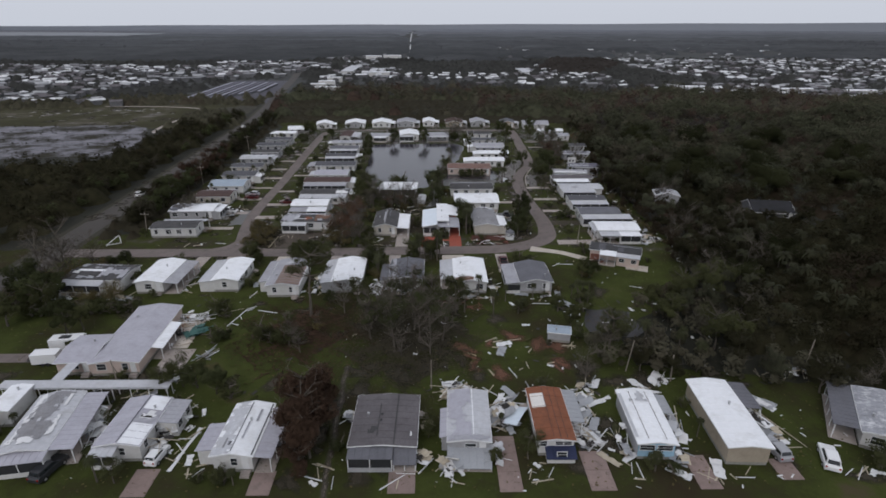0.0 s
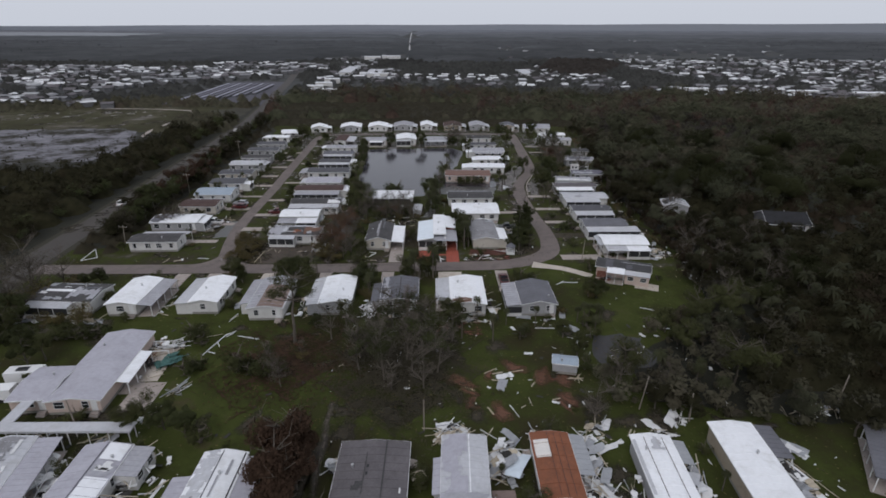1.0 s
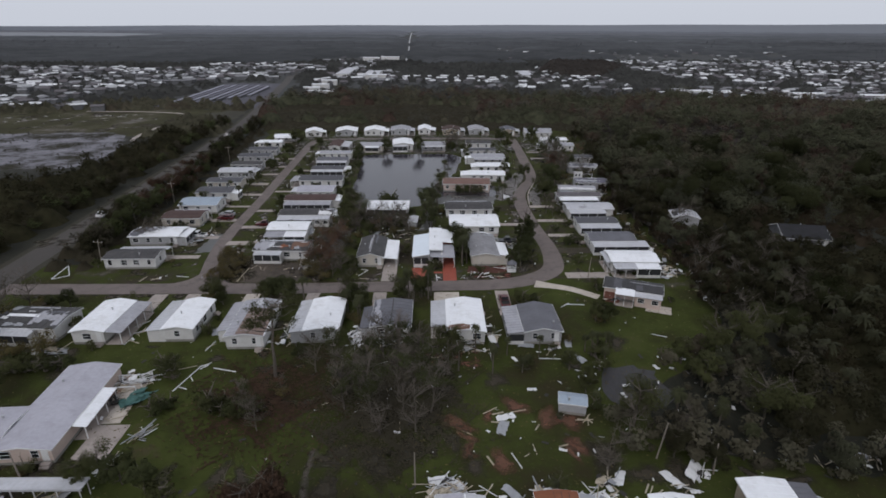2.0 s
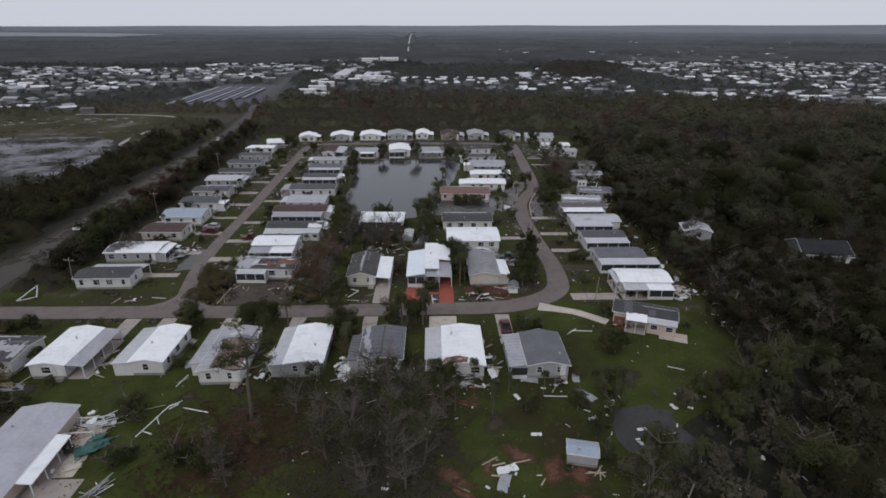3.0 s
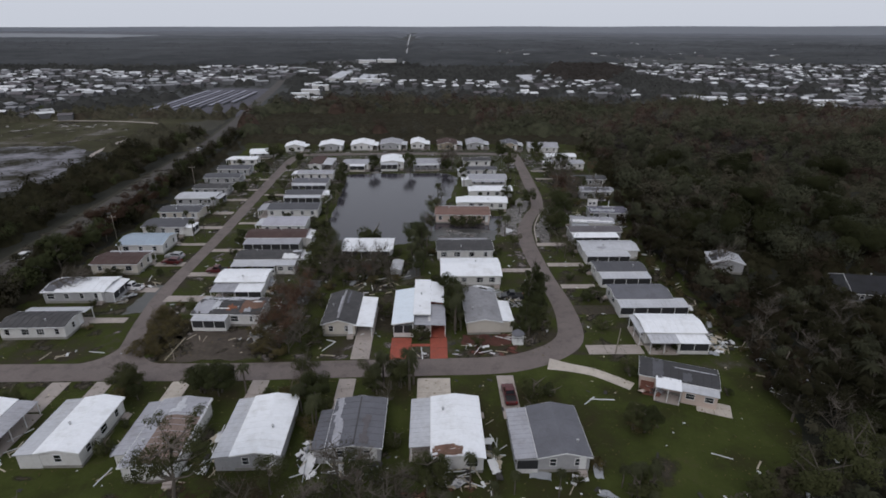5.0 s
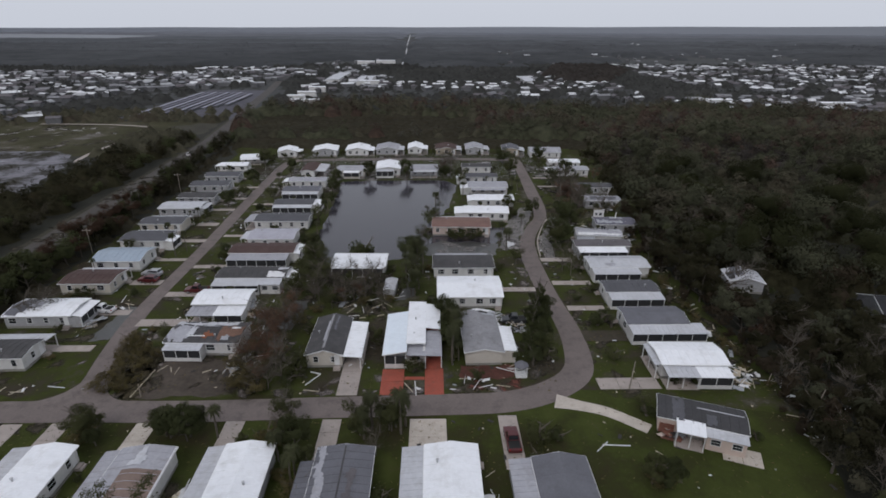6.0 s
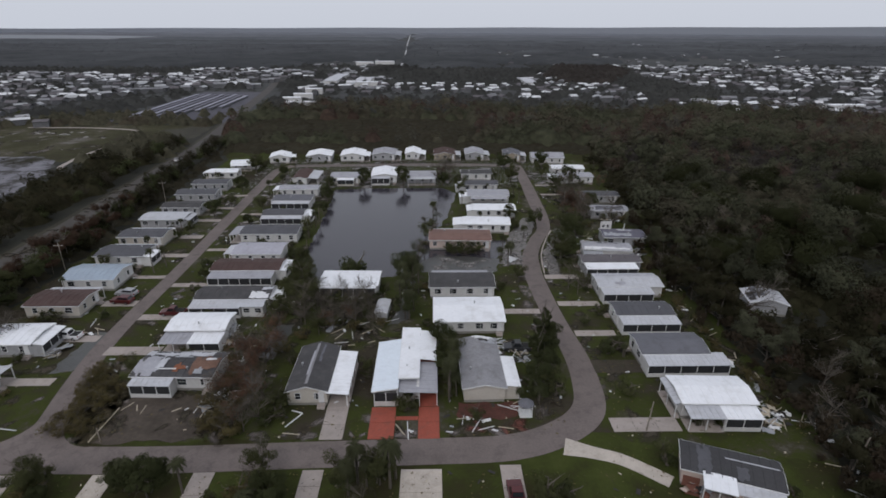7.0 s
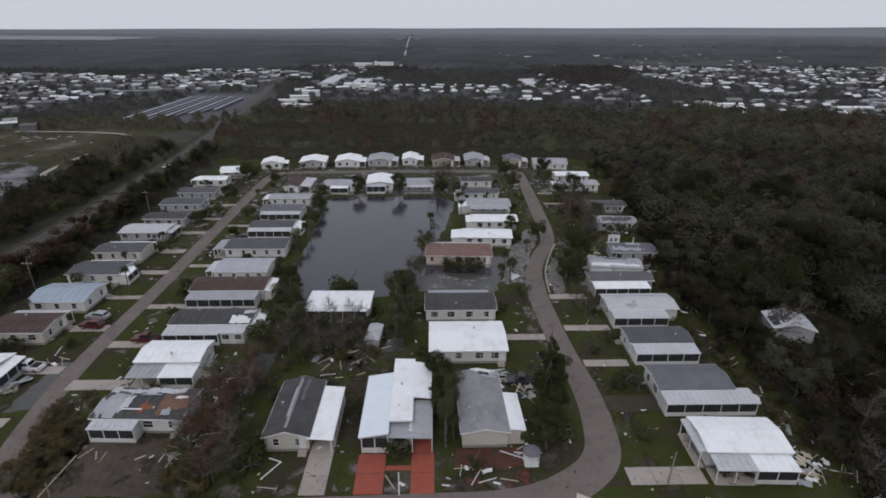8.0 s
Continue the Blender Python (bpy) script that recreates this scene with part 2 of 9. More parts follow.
withered_leaf = mat("withered_reddish_leaves", (0.120, 0.070, 0.048), 0.85, 0.4, 0.3, 1.5, 0.0, thin=0.4, spec=0.04)
grove_leaf = mat("brownish_far_leaves", (0.055, 0.048, 0.043), 0.85, 0.35, 0.03, 0.3, 0.0, thin=0.35, spec=0.04)
oak_leaf = mat("live_oak_leaves", (0.037, 0.040, 0.018), 0.75, 0.4, 0.08, 0.8, 0.0, each=0.5, thin=0.4, spec=0.04)
near_leaf = mat("thicket_leaves", (0.0345, 0.0325, 0.0178), 0.8, 0.55, 0.06, 0.5, 0.0, (0.040, 0.029, 0.018), 0.6, thin=0.4, spec=0.04)
scrub_leaf = mat("scrub_leaves", (0.052, 0.047, 0.032), 0.85, 0.35, 0.03, 0.35, 0.0, (0.052, 0.040, 0.027), 0.6, thin=0.4, spec=0.04)
brush_leaf = mat("withered_brush", (0.118, 0.098, 0.046), 0.85, 0.4, 0.2, 1.2, 0.0, (0.056, 0.046, 0.021), 0.7, thin=0.4, spec=0.04)
deep_leaf = mat("deep_green_leaves", (0.072, 0.074, 0.047), 0.8, 0.45, 0.05, 0.4, 0.0, thin=0.4, spec=0.04)
rusty_leaf = mat("rusty_brown_leaves", (0.080, 0.056, 0.044), 0.85, 0.4, 0.05, 0.4, 0.0, thin=0.4, spec=0.04)
dusky_leaf = mat("dusky_brown_leaves", (0.044, 0.034, 0.023), 0.85, 0.4, 0.05, 0.4, 0.0, thin=0.4, spec=0.04)
grey_twig = mat("grey_leafless_twigs", (0.092, 0.086, 0.074), 0.9, 0.3, 0.05, 0.5, 0.0, thin=0.3, spec=0.04)
sage_leaf = mat("pale_sage_fronds", (0.052, 0.053, 0.032), 0.7, 0.35, 0.05, 0.4, 0.0, thin=0.4, spec=0.04)
# greyed and lightened: distance haze put into the leaf colour
far_leaf = mat("distant_leaves_with_haze", (0.064, 0.064, 0.060), 0.8, 0.35, 0.01, 0.08, 0.0, thin=0.35, spec=0.04)

lumber = mat("splintered_pale_wood", (0.40, 0.35, 0.275), 0.85, 0.2, 0.6, 5.0, 0.1, each=0.4)
sheet_white = mat("torn_white_sheet_metal", (0.64, 0.64, 0.65), 0.5, 0.1, 0.6, 4.0, 0.05, each=0.3)
sheet_grey = mat("torn_grey_sheet_metal", (0.30, 0.31, 0.33), 0.5, 0.15, 0.6, 4.0, 0.05, each=0.3)
pole_wood = mat("weathered_pole_wood", (0.22, 0.19, 0.16), 0.9, 0.2, 0.5, 5.0, 0.1)
steel = mat("galvanised_steel", (0.45, 0.45, 0.46), 0.45, 0.1, 0.5, 5.0, 0.02, metal=0.6)
car_white = mat("white_car_paint", (0.70, 0.70, 0.71), 0.25, 0.03, 0.5, 3.0, 0.0, spec=0.5)
car_red = mat("dark_red_car_paint", (0.075, 0.012, 0.014), 0.3, 0.1, 0.5, 3.0, 0.0, spec=0.5)
car_dark = mat("dark_grey_car_paint", (0.03, 0.031, 0.035), 0.3, 0.1, 0.5, 3.0, 0.0, spec=0.5)
car_silver = mat("silver_car_paint", (0.36, 0.36, 0.38), 0.3, 0.05, 0.5, 3.0, 0.0, metal=0.3)
rubber = mat("black_rubber", (0.018, 0.018, 0.018), 0.85, 0.2, 1.0, 5.0, 0.05)
tail_red = mat("red_lamp_glass", (0.25, 0.012, 0.01), 0.2, 0.1, 1.0, 5.0, 0.0)
lamp_clear = mat("clear_lamp_glass", (0.6, 0.6, 0.62), 0.15, 0.05, 1.0, 5.0, 0.0)

water = bpy.data.materials.new("dark_pond_water")
water.use_nodes = True
wm, wk = water.node_tree.nodes, water.node_tree.links
wp = wm["Principled BSDF"]
wp.inputs["Base Color"].default_value = (0.036, 0.033, 0.041, 1)
wp.inputs["Roughness"].default_value = 0.13
wp.inputs["Specular IOR Level"].default_value = 0.44
ripple = wm.new("ShaderNodeTexNoise")
ripple.inputs["Scale"].default_value, ripple.inputs["Detail"].default_value = 1.6, 4
wb = wm.new("ShaderNodeBump")
wb.inputs["Strength"].default_value, wb.inputs["Distance"].default_value = 0.18, 0.05
wg = wm.new("ShaderNodeNewGeometry")
wk.new(wg.outputs["Position"], ripple.inputs["Vector"])
wk.new(ripple.outputs["Fac"], wb.inputs["Height"])
wk.new(wb.outputs["Normal"], wp.inputs["Normal"])


def bare_ground(name, colour, stain):
    """Earth that frays into the grass: the closer to a blotch's rim, the more the noise lets the lawn through."""
    m = mat(name, colour, 0.95, 0.3, 0.4, 3.0, 0.5, stain, 0.7)
    n, l = m.node_tree.nodes, m.node_tree.links
    near = n.new("ShaderNodeAttribute")
    near.attribute_name = "cover"
    geo = n.new("ShaderNodeNewGeometry")
    t = n.new("ShaderNodeTexNoise")
    t.inputs["Scale"].default_value, t.inputs["Detail"].default_value, t.inputs["Roughness"].default_value = 1.1, 6, 0.7
    l.new(geo.outputs["Position"], t.inputs["Vector"])
    add = n.new("ShaderNodeMath")
    add.operation = "ADD"
    l.new(near.outputs["Fac"], add.inputs[0])
    l.new(t.outputs["Fac"], add.inputs[1])
    span = n.new("ShaderNodeMapRange")
    span.inputs["From Min"].default_value, span.inputs["From Max"].default_value = 0.86, 1.32
    l.new(add.outputs[0], span.inputs["Value"])
    gap = n.new("ShaderNodeBsdfTransparent")
    both = n.new("ShaderNodeMixShader")
    l.new(span.outputs[0], both.inputs[0])
    l.new(gap.outputs[0], both.inputs[1])
    l.new(n["Principled BSDF"].outputs[0], both.inputs[2])
    l.new(both.outputs[0], n["Material Output"].inputs["Surface"])
    return m


soft_red = bare_ground("frayed_red_earth", (0.115, 0.056, 0.036), (0.06, 0.04, 0.025))
soft_brown = bare_ground("frayed_brown_earth", (0.043, 0.036, 0.025), (0.030, 0.026, 0.018))
soft_copse = bare_ground("trampled_copse_earth", (0.034, 0.029, 0.020), (0.024, 0.022, 0.014))
soft_olive = bare_ground("olive_brown_weeds", (0.048, 0.038, 0.020), (0.034, 0.032, 0.014))
soft_silt = bare_ground("pale_washed_silt", (0.20, 0.185, 0.178), (0.12, 0.11, 0.10))
soft_track = bare_ground("pale_worn_track", (0.094, 0.079, 0.066), (0.06, 0.052, 0.04))
soft_mulch = bare_ground("dark_red_mulch", (0.105, 0.04, 0.03), (0.05, 0.03, 0.022))
soft_pale = bare_ground("pale_silt", (0.24, 0.225, 0.21), (0.12, 0.11, 0.095))
soft_grey = bare_ground("worn_grey_verge", (0.125, 0.108, 0.10), (0.06, 0.052, 0.045))

# ---- mesh helpers ----
class Build:
    """Collects corners and faces of one mesh."""

    def __init__(self):
        self.v, self.f = [], []

    def face(self, *pts):
        k = len(self.v)
        self.v += [tuple(p) for p in pts]
        self.f.append(tuple(range(k, k + len(pts))))

    def hexa(self, a, b):
        """A solid between two loops of the same number of corners."""
        k, n = len(self.v), len(a)
        self.v += [tuple(p) for p in a] + [tuple(p) for p in b]
        self.f.append(tuple(range(k + n - 1, k - 1, -1)))
        self.f.append(tuple(range(k + n, k + 2 * n)))
        for i in range(n):
            j = (i + 1) % n
            self.f.append((k + i, k + j, k + n + j, k + n + i))

    def box(self, x0, x1, y0, y1, z0, z1):
        self.hexa([(x0, y0, z0), (x1, y0, z0), (x1, y1, z0), (x0, y1, z0)], [(x0, y0, z1), (x1, y0, z1), (x1, y1, z1), (x0, y1, z1)])
        return self

    def beam(self, p, q, w, h=None):
        """A bar of section w by h from p to q."""
        p, q = Vector(p), Vector(q)
        d = (q - p).normalized()
        side = d.cross(Vector((0, 0, 1)))
        side = Vector((1, 0, 0)) if side.length < 1e-3 else side.normalized()
        up = side.cross(d)
        h = h or w
        c = [side * (a * w / 2) + up * (b * h / 2) for a, b in ((-1, -1), (1, -1), (1, 1), (-1, 1))]
        self.hexa([p + o for o in c], [q + o for o in c])
        return self

    def tube(self, p, q, r0, r1, n=7):
        p, q = Vector(p), Vector(q)
        d = (q - p).normalized()
        side = d.orthogonal().normalized()
        up = d.cross(side)
        ring = [(math.cos(2 * math.pi * i / n), math.sin(2 * math.pi * i / n)) for i in range(n)]
        self.hexa([p + (side * a + up * b) * r0 for a, b in ring], [q + (side * a + up * b) * r1 for a, b in ring])
        return self

    def ribbed(self, point, u0, u1, vs, level, thick, gap, rise):
        """A roof sheet as one skin: ribs every gap along u, running across the rows vs; level gives the underside's height at v."""
        n = max(2, round((u1 - u0) / gap))
        line = [(u0, 0.0)]
        for i in range(1, n):
            u = u0 + (u1 - u0) * i / n
            line += [(u - 0.045, 0.0), (u - 0.03, rise), (u + 0.03, rise), (u + 0.045, 0.0)]
        line.append((u1, 0.0))
        m = len(line)
        k = len(self.v)
        for v in vs:
            self.v += [tuple(point(u, v, level(v) + thick + d)) for u, d in line]
            self.v += [tuple(point(u0, v, level(v))), tuple(point(u1, v, level(v)))]
        w = m + 2
        for i in range(len(vs) - 1):
            a, b = k + i * w, k + (i + 1) * w
            for j in range(m - 1):
                self.f.append((a + j, a + j + 1, b + j + 1, b + j))
            self.f += [(a + m, b + m, b + m + 1, a + m + 1), (a, b, b + m, a + m), (a + m - 1, a + m + 1, b + m + 1, b + m - 1)]
        for a in (k, k + (len(vs) - 1) * w):
            self.f.append(tuple(range(a, a + m)) + (a + m + 1, a + m))
        return self

    def mesh(self, name, material):
        me = bpy.data.meshes.new(name)
        me.from_pydata(self.v, [], self.f)
        me.materials.append(material)
        return me


def part(name, b, material, parent, label=""):
    """One mesh under a thing or under a part of it."""
    ob = new(name, b.mesh(name, material) if isinstance(b, Build) else b)
    ob.parent = parent
    return tagged(ob, label)


def thing(name, m, label, category, group=""):
    ob = new(name)
    ob.empty_display_size = 0.5
    ob.matrix_basis = m
    return tagged(ob, label, category, group)


def solid(name, b, material, label, category, group="", kind="", m=None):
    ob = new(name, b.mesh(name, material) if isinstance(b, Build) else b)
    if m is not None:
        ob.matrix_basis = m
    return tagged(ob, label, category, group, kind)


def tri_mesh(name, verts, tris, material, out=None):
    """A mesh from arrays of corners and triangles. out: for each corner the way its clump of leaves faces."""
    me = bpy.data.meshes.new(name)
    verts, tris = np.asarray(verts, np.float32), np.asarray(tris, np.int32)
    if out is not None:
        flat = np.cross(verts[tris[:, 1]] - verts[tris[:, 0]], verts[tris[:, 2]] - verts[tris[:, 0]])
        flat /= np.linalg.norm(flat, axis=1)[:, None] + 1e-9
        back = (flat * out[tris[:, 0]]).sum(1) < 0
        tris = tris.copy()
        tris[back] = tris[back][:, [0, 2, 1]]
        flat[back] *= -1
        soft = out * 0.75
        for k in range(3):
            soft[tris[:, k]] += flat * 0.35
        soft /= np.linalg.norm(soft, axis=1)[:, None] + 1e-9
    me.vertices.add(len(verts))
    me.vertices.foreach_set("co", verts.ravel())
    me.loops.add(tris.size)
    me.loops.foreach_set("vertex_index", tris.ravel())
    me.polygons.add(len(tris))
    me.polygons.foreach_set("loop_start", np.arange(0, tris.size, 3, dtype=np.int32))
    me.update(calc_edges=True)
    if out is not None:
        me.normals_split_custom_set_from_vertices(soft.tolist())
    me.materials.append(material)
    return me


# ---- ground, roads, water ----
def sheet(name, pts, z, material, label, category, kind="structure", jag=0.0, seed=0):
    """A flat outline on the ground; jag roughens its edge."""
    r = random.Random(seed)
    if jag:
        fine = []
        for a, b in zip(pts, pts[1:] + pts[:1]):
            n = max(1, int(math.dist(a, b) / (jag * 2.5)))
            for i in range(n):
                fine.append((a[0] + (b[0] - a[0]) * i / n + r.uniform(-jag, jag), a[1] + (b[1] - a[1]) * i / n + r.uniform(-jag, jag)))
        pts = fine
    b = Build()
    b.face(*[(x, y, z) for x, y in pts])
    return solid(name, b, material, label, category, "", kind)


def ribbon(name, line, width, z, material, label, category):
    """A road along a line of (x, y) or (x, y, width), smoothed."""
    pts = [(p[0], p[1], p[2] if len(p) > 2 else width) for p in line]
    fine = []
    for i in range(len(pts) - 1):
        p0, p1, p2, p3 = pts[max(i - 1, 0)], pts[i], pts[i + 1], pts[min(i + 2, len(pts) - 1)]
        for k in range(6):
            t = k / 6
            fine.append([0.5 * (2 * b + (c - a) * t + (2 * a - 5 * b + 4 * c - d) * t * t + (3 * b - a - 3 * c + d) * t ** 3) for a, b, c, d in zip(p0, p1, p2, p3)])
    fine.append(list(pts[-1]))
    b = Build()
    edge = []
    for i, (x, y, w) in enumerate(fine):
        q, s = fine[max(i - 1, 0)], fine[min(i + 1, len(fine) - 1)]
        d = Vector((s[0] - q[0], s[1] - q[1])).normalized() * w / 2
        edge.append(((x - d.y, y + d.x), (x + d.y, y - d.x)))
    for (a, c), (e, g) in zip(edge, edge[1:]):
        b.hexa([(*c, z - 0.08), (*g, z - 0.08), (*e, z - 0.08), (*a, z - 0.08)], [(*c, z), (*g, z), (*e, z), (*a, z)])
    return solid(name, b, material, label, category, "", "structure")


g = Build()
for y0, y1 in ((-200, 330),):
    g.face((-5200, y0, 0), (5200, y0, 0), (5200, y1, 0), (-5200, y1, 0))
g.face((-5200, -5200, 0), (5200, -5200, 0), (5200, -200, 0), (-5200, -200, 0))
g.face((-5200, 330, 0), (5200, 330, 0), (5200, 5200, 0), (-5200, 5200, 0))
solid("ground", g, grass, "flat storm-soaked green lawn with bare patches", "ground", "", "structure")
sheet("lots_ground", [(-80, 126.4), (30, 127), (62, 121), (63, 200), (70, 258), (78, 300), (-80, 300), (-82, 200)], 0.004, lot_grass, "patchy grey green ground between the homes", "ground", jag=1.0, seed=90)
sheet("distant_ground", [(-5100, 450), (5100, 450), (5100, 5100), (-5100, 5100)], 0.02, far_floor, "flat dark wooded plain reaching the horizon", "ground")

ribbon("road_cross_street", [(-96, 123.4), (-72, 123.2), (-48, 123.2), (-30, 123.0), (-10, 123.6), (6, 124.0), (18, 124.6), (26, 127.6), (31.0, 132.4), (32.5, 140, 4.6), (32.6, 148, 4.3), (31.7, 159, 4.2), (31.2, 172, 4.3), (31.2, 183, 4.4), (32.6, 194, 4.0), (36.2, 204.5, 3.8), (39.4, 212, 3.8), (41.0, 224, 4.2), (41.5, 238, 4.4), (42.2, 256, 4.3), (42.8, 277, 4.2), (42.4, 290)], 5.0, 0.03, asphalt, "narrow grey asphalt street bending round the park", "road")
ribbon("road_left_street", [(-48.5, 123, 4.6), (-49.4, 131, 4.4), (-51.2, 139, 4.0), (-52.9, 149, 3.6), (-53.6, 160, 3.3), (-53.7, 178, 3.3), (-54.0, 195, 3.5), (-54.8, 220, 3.7), (-55.3, 240, 3.8), (-55.8, 262, 3.8), (-55.6, 282, 3.8), (-51, 290, 4.2)], 3.6, 0.036, asphalt, "straight grey asphalt street between two rows of homes", "road")
ribbon("road_north_street", [(-50, 289.5), (-30, 290.5), (0, 291.5), (30, 291), (42.5, 289)], 4.6, 0.042, asphalt, "grey asphalt street in front of the last row of homes", "road")
ribbon("highway_verge", [(-93, 60), (-94, 105), (-95.5, 135), (-97, 180), (-99.8, 230), (-101.6, 262), (-104.6, 310), (-107.5, 340), (-116, 402), (-124, 450), (-140, 560), (-160, 700)], 11.0, 0.015, verge_grit, "grey-brown gritty verge beside the highway", "verge")
ribbon("road_highway", [(-93, 60), (-94, 105), (-95.5, 135), (-97, 180), (-99.8, 230), (-101.6, 262), (-104.6, 310), (-107.5, 340), (-116, 402), (-124, 450), (-140, 560), (-160, 700), (-150, 800)], 7.4, 0.05, highway_tar, "two-lane highway through the woods", "road")
ribbon("road_near_street", [(-95, 43.2), (-40, 43.0), (0, 42.7), (40, 42.8), (90, 42.4)], 5.2, 0.03, asphalt, "grey street in front of the damaged homes", "road")
ribbon("road_distant", [(-35, 800, 3.6), (-38, 900, 2.8), (-47, 1250, 2.6), (-56, 1500, 2.9), (-90, 2500, 4.0), (-141, 4200, 6)], 4, 0.09, shell_road, "pale straight road vanishing into the distance", "road")
ribbon("track_field", [(-144, 284), (-147.6, 290), (-150.3, 310), (-150.2, 330), (-149.2, 347), (-151.5, 362), (-156, 371), (-164, 376), (-177, 379.5), (-192, 382), (-225, 383)], 2.2, 0.06, concrete, "sandy track curving through the field", "track")

sheet("pond", [(-20.5, 177), (-23.5, 186), (-25.6, 194), (-26.1, 212), (-26.7, 237), (-28, 254), (-16, 255.5), (11, 256), (15.5, 248), (14.3, 241), (12, 225), (8.8, 212), (6.5, 203), (27, 203), (26.5, 196), (21.5, 186), (5, 186.5), (3, 183), (-2, 180.5), (-12, 179)], 0.03, water, "still dark pond reflecting the overcast sky", "water", jag=0.5, seed=3)
sheet("marsh_pool", [(-260, 226), (-205, 224), (-148, 229), (-137.5, 238), (-141, 253), (-143, 268), (-150, 288), (-155, 300), (-173, 307), (-205, 305), (-260, 306)], 0.03, marsh, "flooded pale marsh with dark tufts", "marsh", jag=2, seed=4)
sheet("field", [(-330, 298), (-150, 296), (-128, 330), (-118, 352), (-124, 388), (-200, 392), (-330, 385)], 0.022, field, "rough olive field with sandy patches", "field", jag=3, seed=5)
sheet("silt_flat", [(-146, 372), (-131, 386), (-120, 384), (-117, 352), (-124, 338), (-130, 350), (-134, 366)], 0.034, verge_grit, "grey silt flat beside the highway", "ground", jag=1.5, seed=9)
sheet("storage_yard", [(-192, 404), (-118, 398), (-124, 470), (-140, 566), (-196, 566)], 0.04, yard_tar, "mauve-grey paved storage yard", "pavement", jag=1, seed=10)
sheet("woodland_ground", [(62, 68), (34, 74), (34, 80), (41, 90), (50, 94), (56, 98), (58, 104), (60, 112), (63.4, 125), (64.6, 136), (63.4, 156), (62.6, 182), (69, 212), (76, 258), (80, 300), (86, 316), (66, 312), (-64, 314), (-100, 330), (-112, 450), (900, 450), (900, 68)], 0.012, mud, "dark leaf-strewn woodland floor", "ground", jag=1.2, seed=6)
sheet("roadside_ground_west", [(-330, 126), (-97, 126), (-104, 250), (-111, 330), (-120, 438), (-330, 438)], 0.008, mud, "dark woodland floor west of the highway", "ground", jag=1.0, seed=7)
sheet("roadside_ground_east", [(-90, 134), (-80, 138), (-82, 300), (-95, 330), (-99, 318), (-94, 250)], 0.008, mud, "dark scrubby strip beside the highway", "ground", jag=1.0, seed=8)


def blotches(name, pts, n, size, z, material, label, seed):
    """Bare ground as many ragged blotches strewn inside an outline, joined."""
    r = random.Random(seed)
    xs, ys = [q[0] for q in pts], [q[1] for q in pts]
    b, made = Build(), 0
    while made < n:
        x, y = r.uniform(min(xs), max(xs)), r.uniform(min(ys), max(ys))
        inside = False
        for (xa, ya), (xb, yb) in zip(pts, pts[1:] + pts[:1]):
            if (ya > y) != (yb > y) and x < (xb - xa) * (y - ya) / (yb - ya) + xa:
                inside = not inside
        if not inside:
            continue
        s, m = size * r.uniform(0.6, 1.6), 12
        k = len(b.v)
        b.v.append((x, y, z + made * 0.00004))
        long, turn, ph = r.uniform(0.45, 0.95), r.uniform(0, math.pi), r.uniform(0, 6.28)
        for i in range(m):
            a = 2 * math.pi * i / m
            q = s * (1.0 + 0.28 * math.sin(2 * a + ph) + 0.2 * math.sin(3 * a + 2.1 * ph) + r.uniform(-0.12, 0.12))
            u, w = q * math.cos(a), q * long * math.sin(a)
            b.v.append((x + u * math.cos(turn) - w * math.sin(turn), y + u * math.sin(turn) + w * math.cos(turn), z + made * 0.00004))
            b.f.append((k, k + 1 + i, k + 1 + (i + 1) % m))
        made += 1
    ob = solid(name, b, material, label, "bare ground", "", "stuff")
    cover = ob.data.attributes.new("cover", "FLOAT", "POINT")
    cover.data.foreach_set("value", [1.0 if i % 13 == 0 else 0.0 for i in range(len(b.v))])
    return ob


blotches("copse_earth", [(-15, 72), (-4, 70.5), (4, 71), (7, 79), (4, 91), (-2, 97), (-9, 94), (-15, 88)], 15, 3.4, 0.019, soft_copse, "dark brown trampled earth under stripped trees", 44)
path_b, path_c = Build(), []
for i in range(31):
    y = 45 + i
    x = -13.0 - 0.034 * (y - 47) + 0.12 * math.sin(y * 0.7)
    path_b.v += [(x - 1.15, y, 0.024), (x, y, 0.024), (x + 1.15, y, 0.024)]
    path_c += [0.0, 0.75 if i < 30 else 0.0, 0.0]
    if i:
        k = 3 * i
        path_b.f += [(k - 3, k - 2, k + 1, k), (k - 2, k - 1, k + 2, k + 1)]
footpath = solid("footpath", path_b, soft_track, "worn earth track between the lots", "path", "", "structure")
footpath.data.attributes.new("cover", "FLOAT", "POINT").data.foreach_set("value", path_c)
blotches("red_earth", [(9, 70), (20, 70.5), (24, 75), (22, 84), (14, 84), (6, 82), (5, 75)], 12, 3.2, 0.016, soft_red, "reddish bare earth where turf was scraped off", 20)
blotches("red_earth", [(6, 93), (10, 92), (10.5, 98), (6, 98)], 8, 1.4, 0.016, soft_red, "reddish earth beside a torn home", 21)
blotches("brown_earth", [(-16, 71), (4, 69), (9, 79), (5, 93), (-2, 99), (-9, 96), (-17, 91)], 10, 2.6, 0.022, soft_brown, "brown earth under the stripped trees", 22)
blotches("red_earth", [(1.5, 94), (6, 94), (6, 97), (1.5, 97)], 8, 1.2, 0.028, soft_red, "reddish earth spill behind a home", 33)
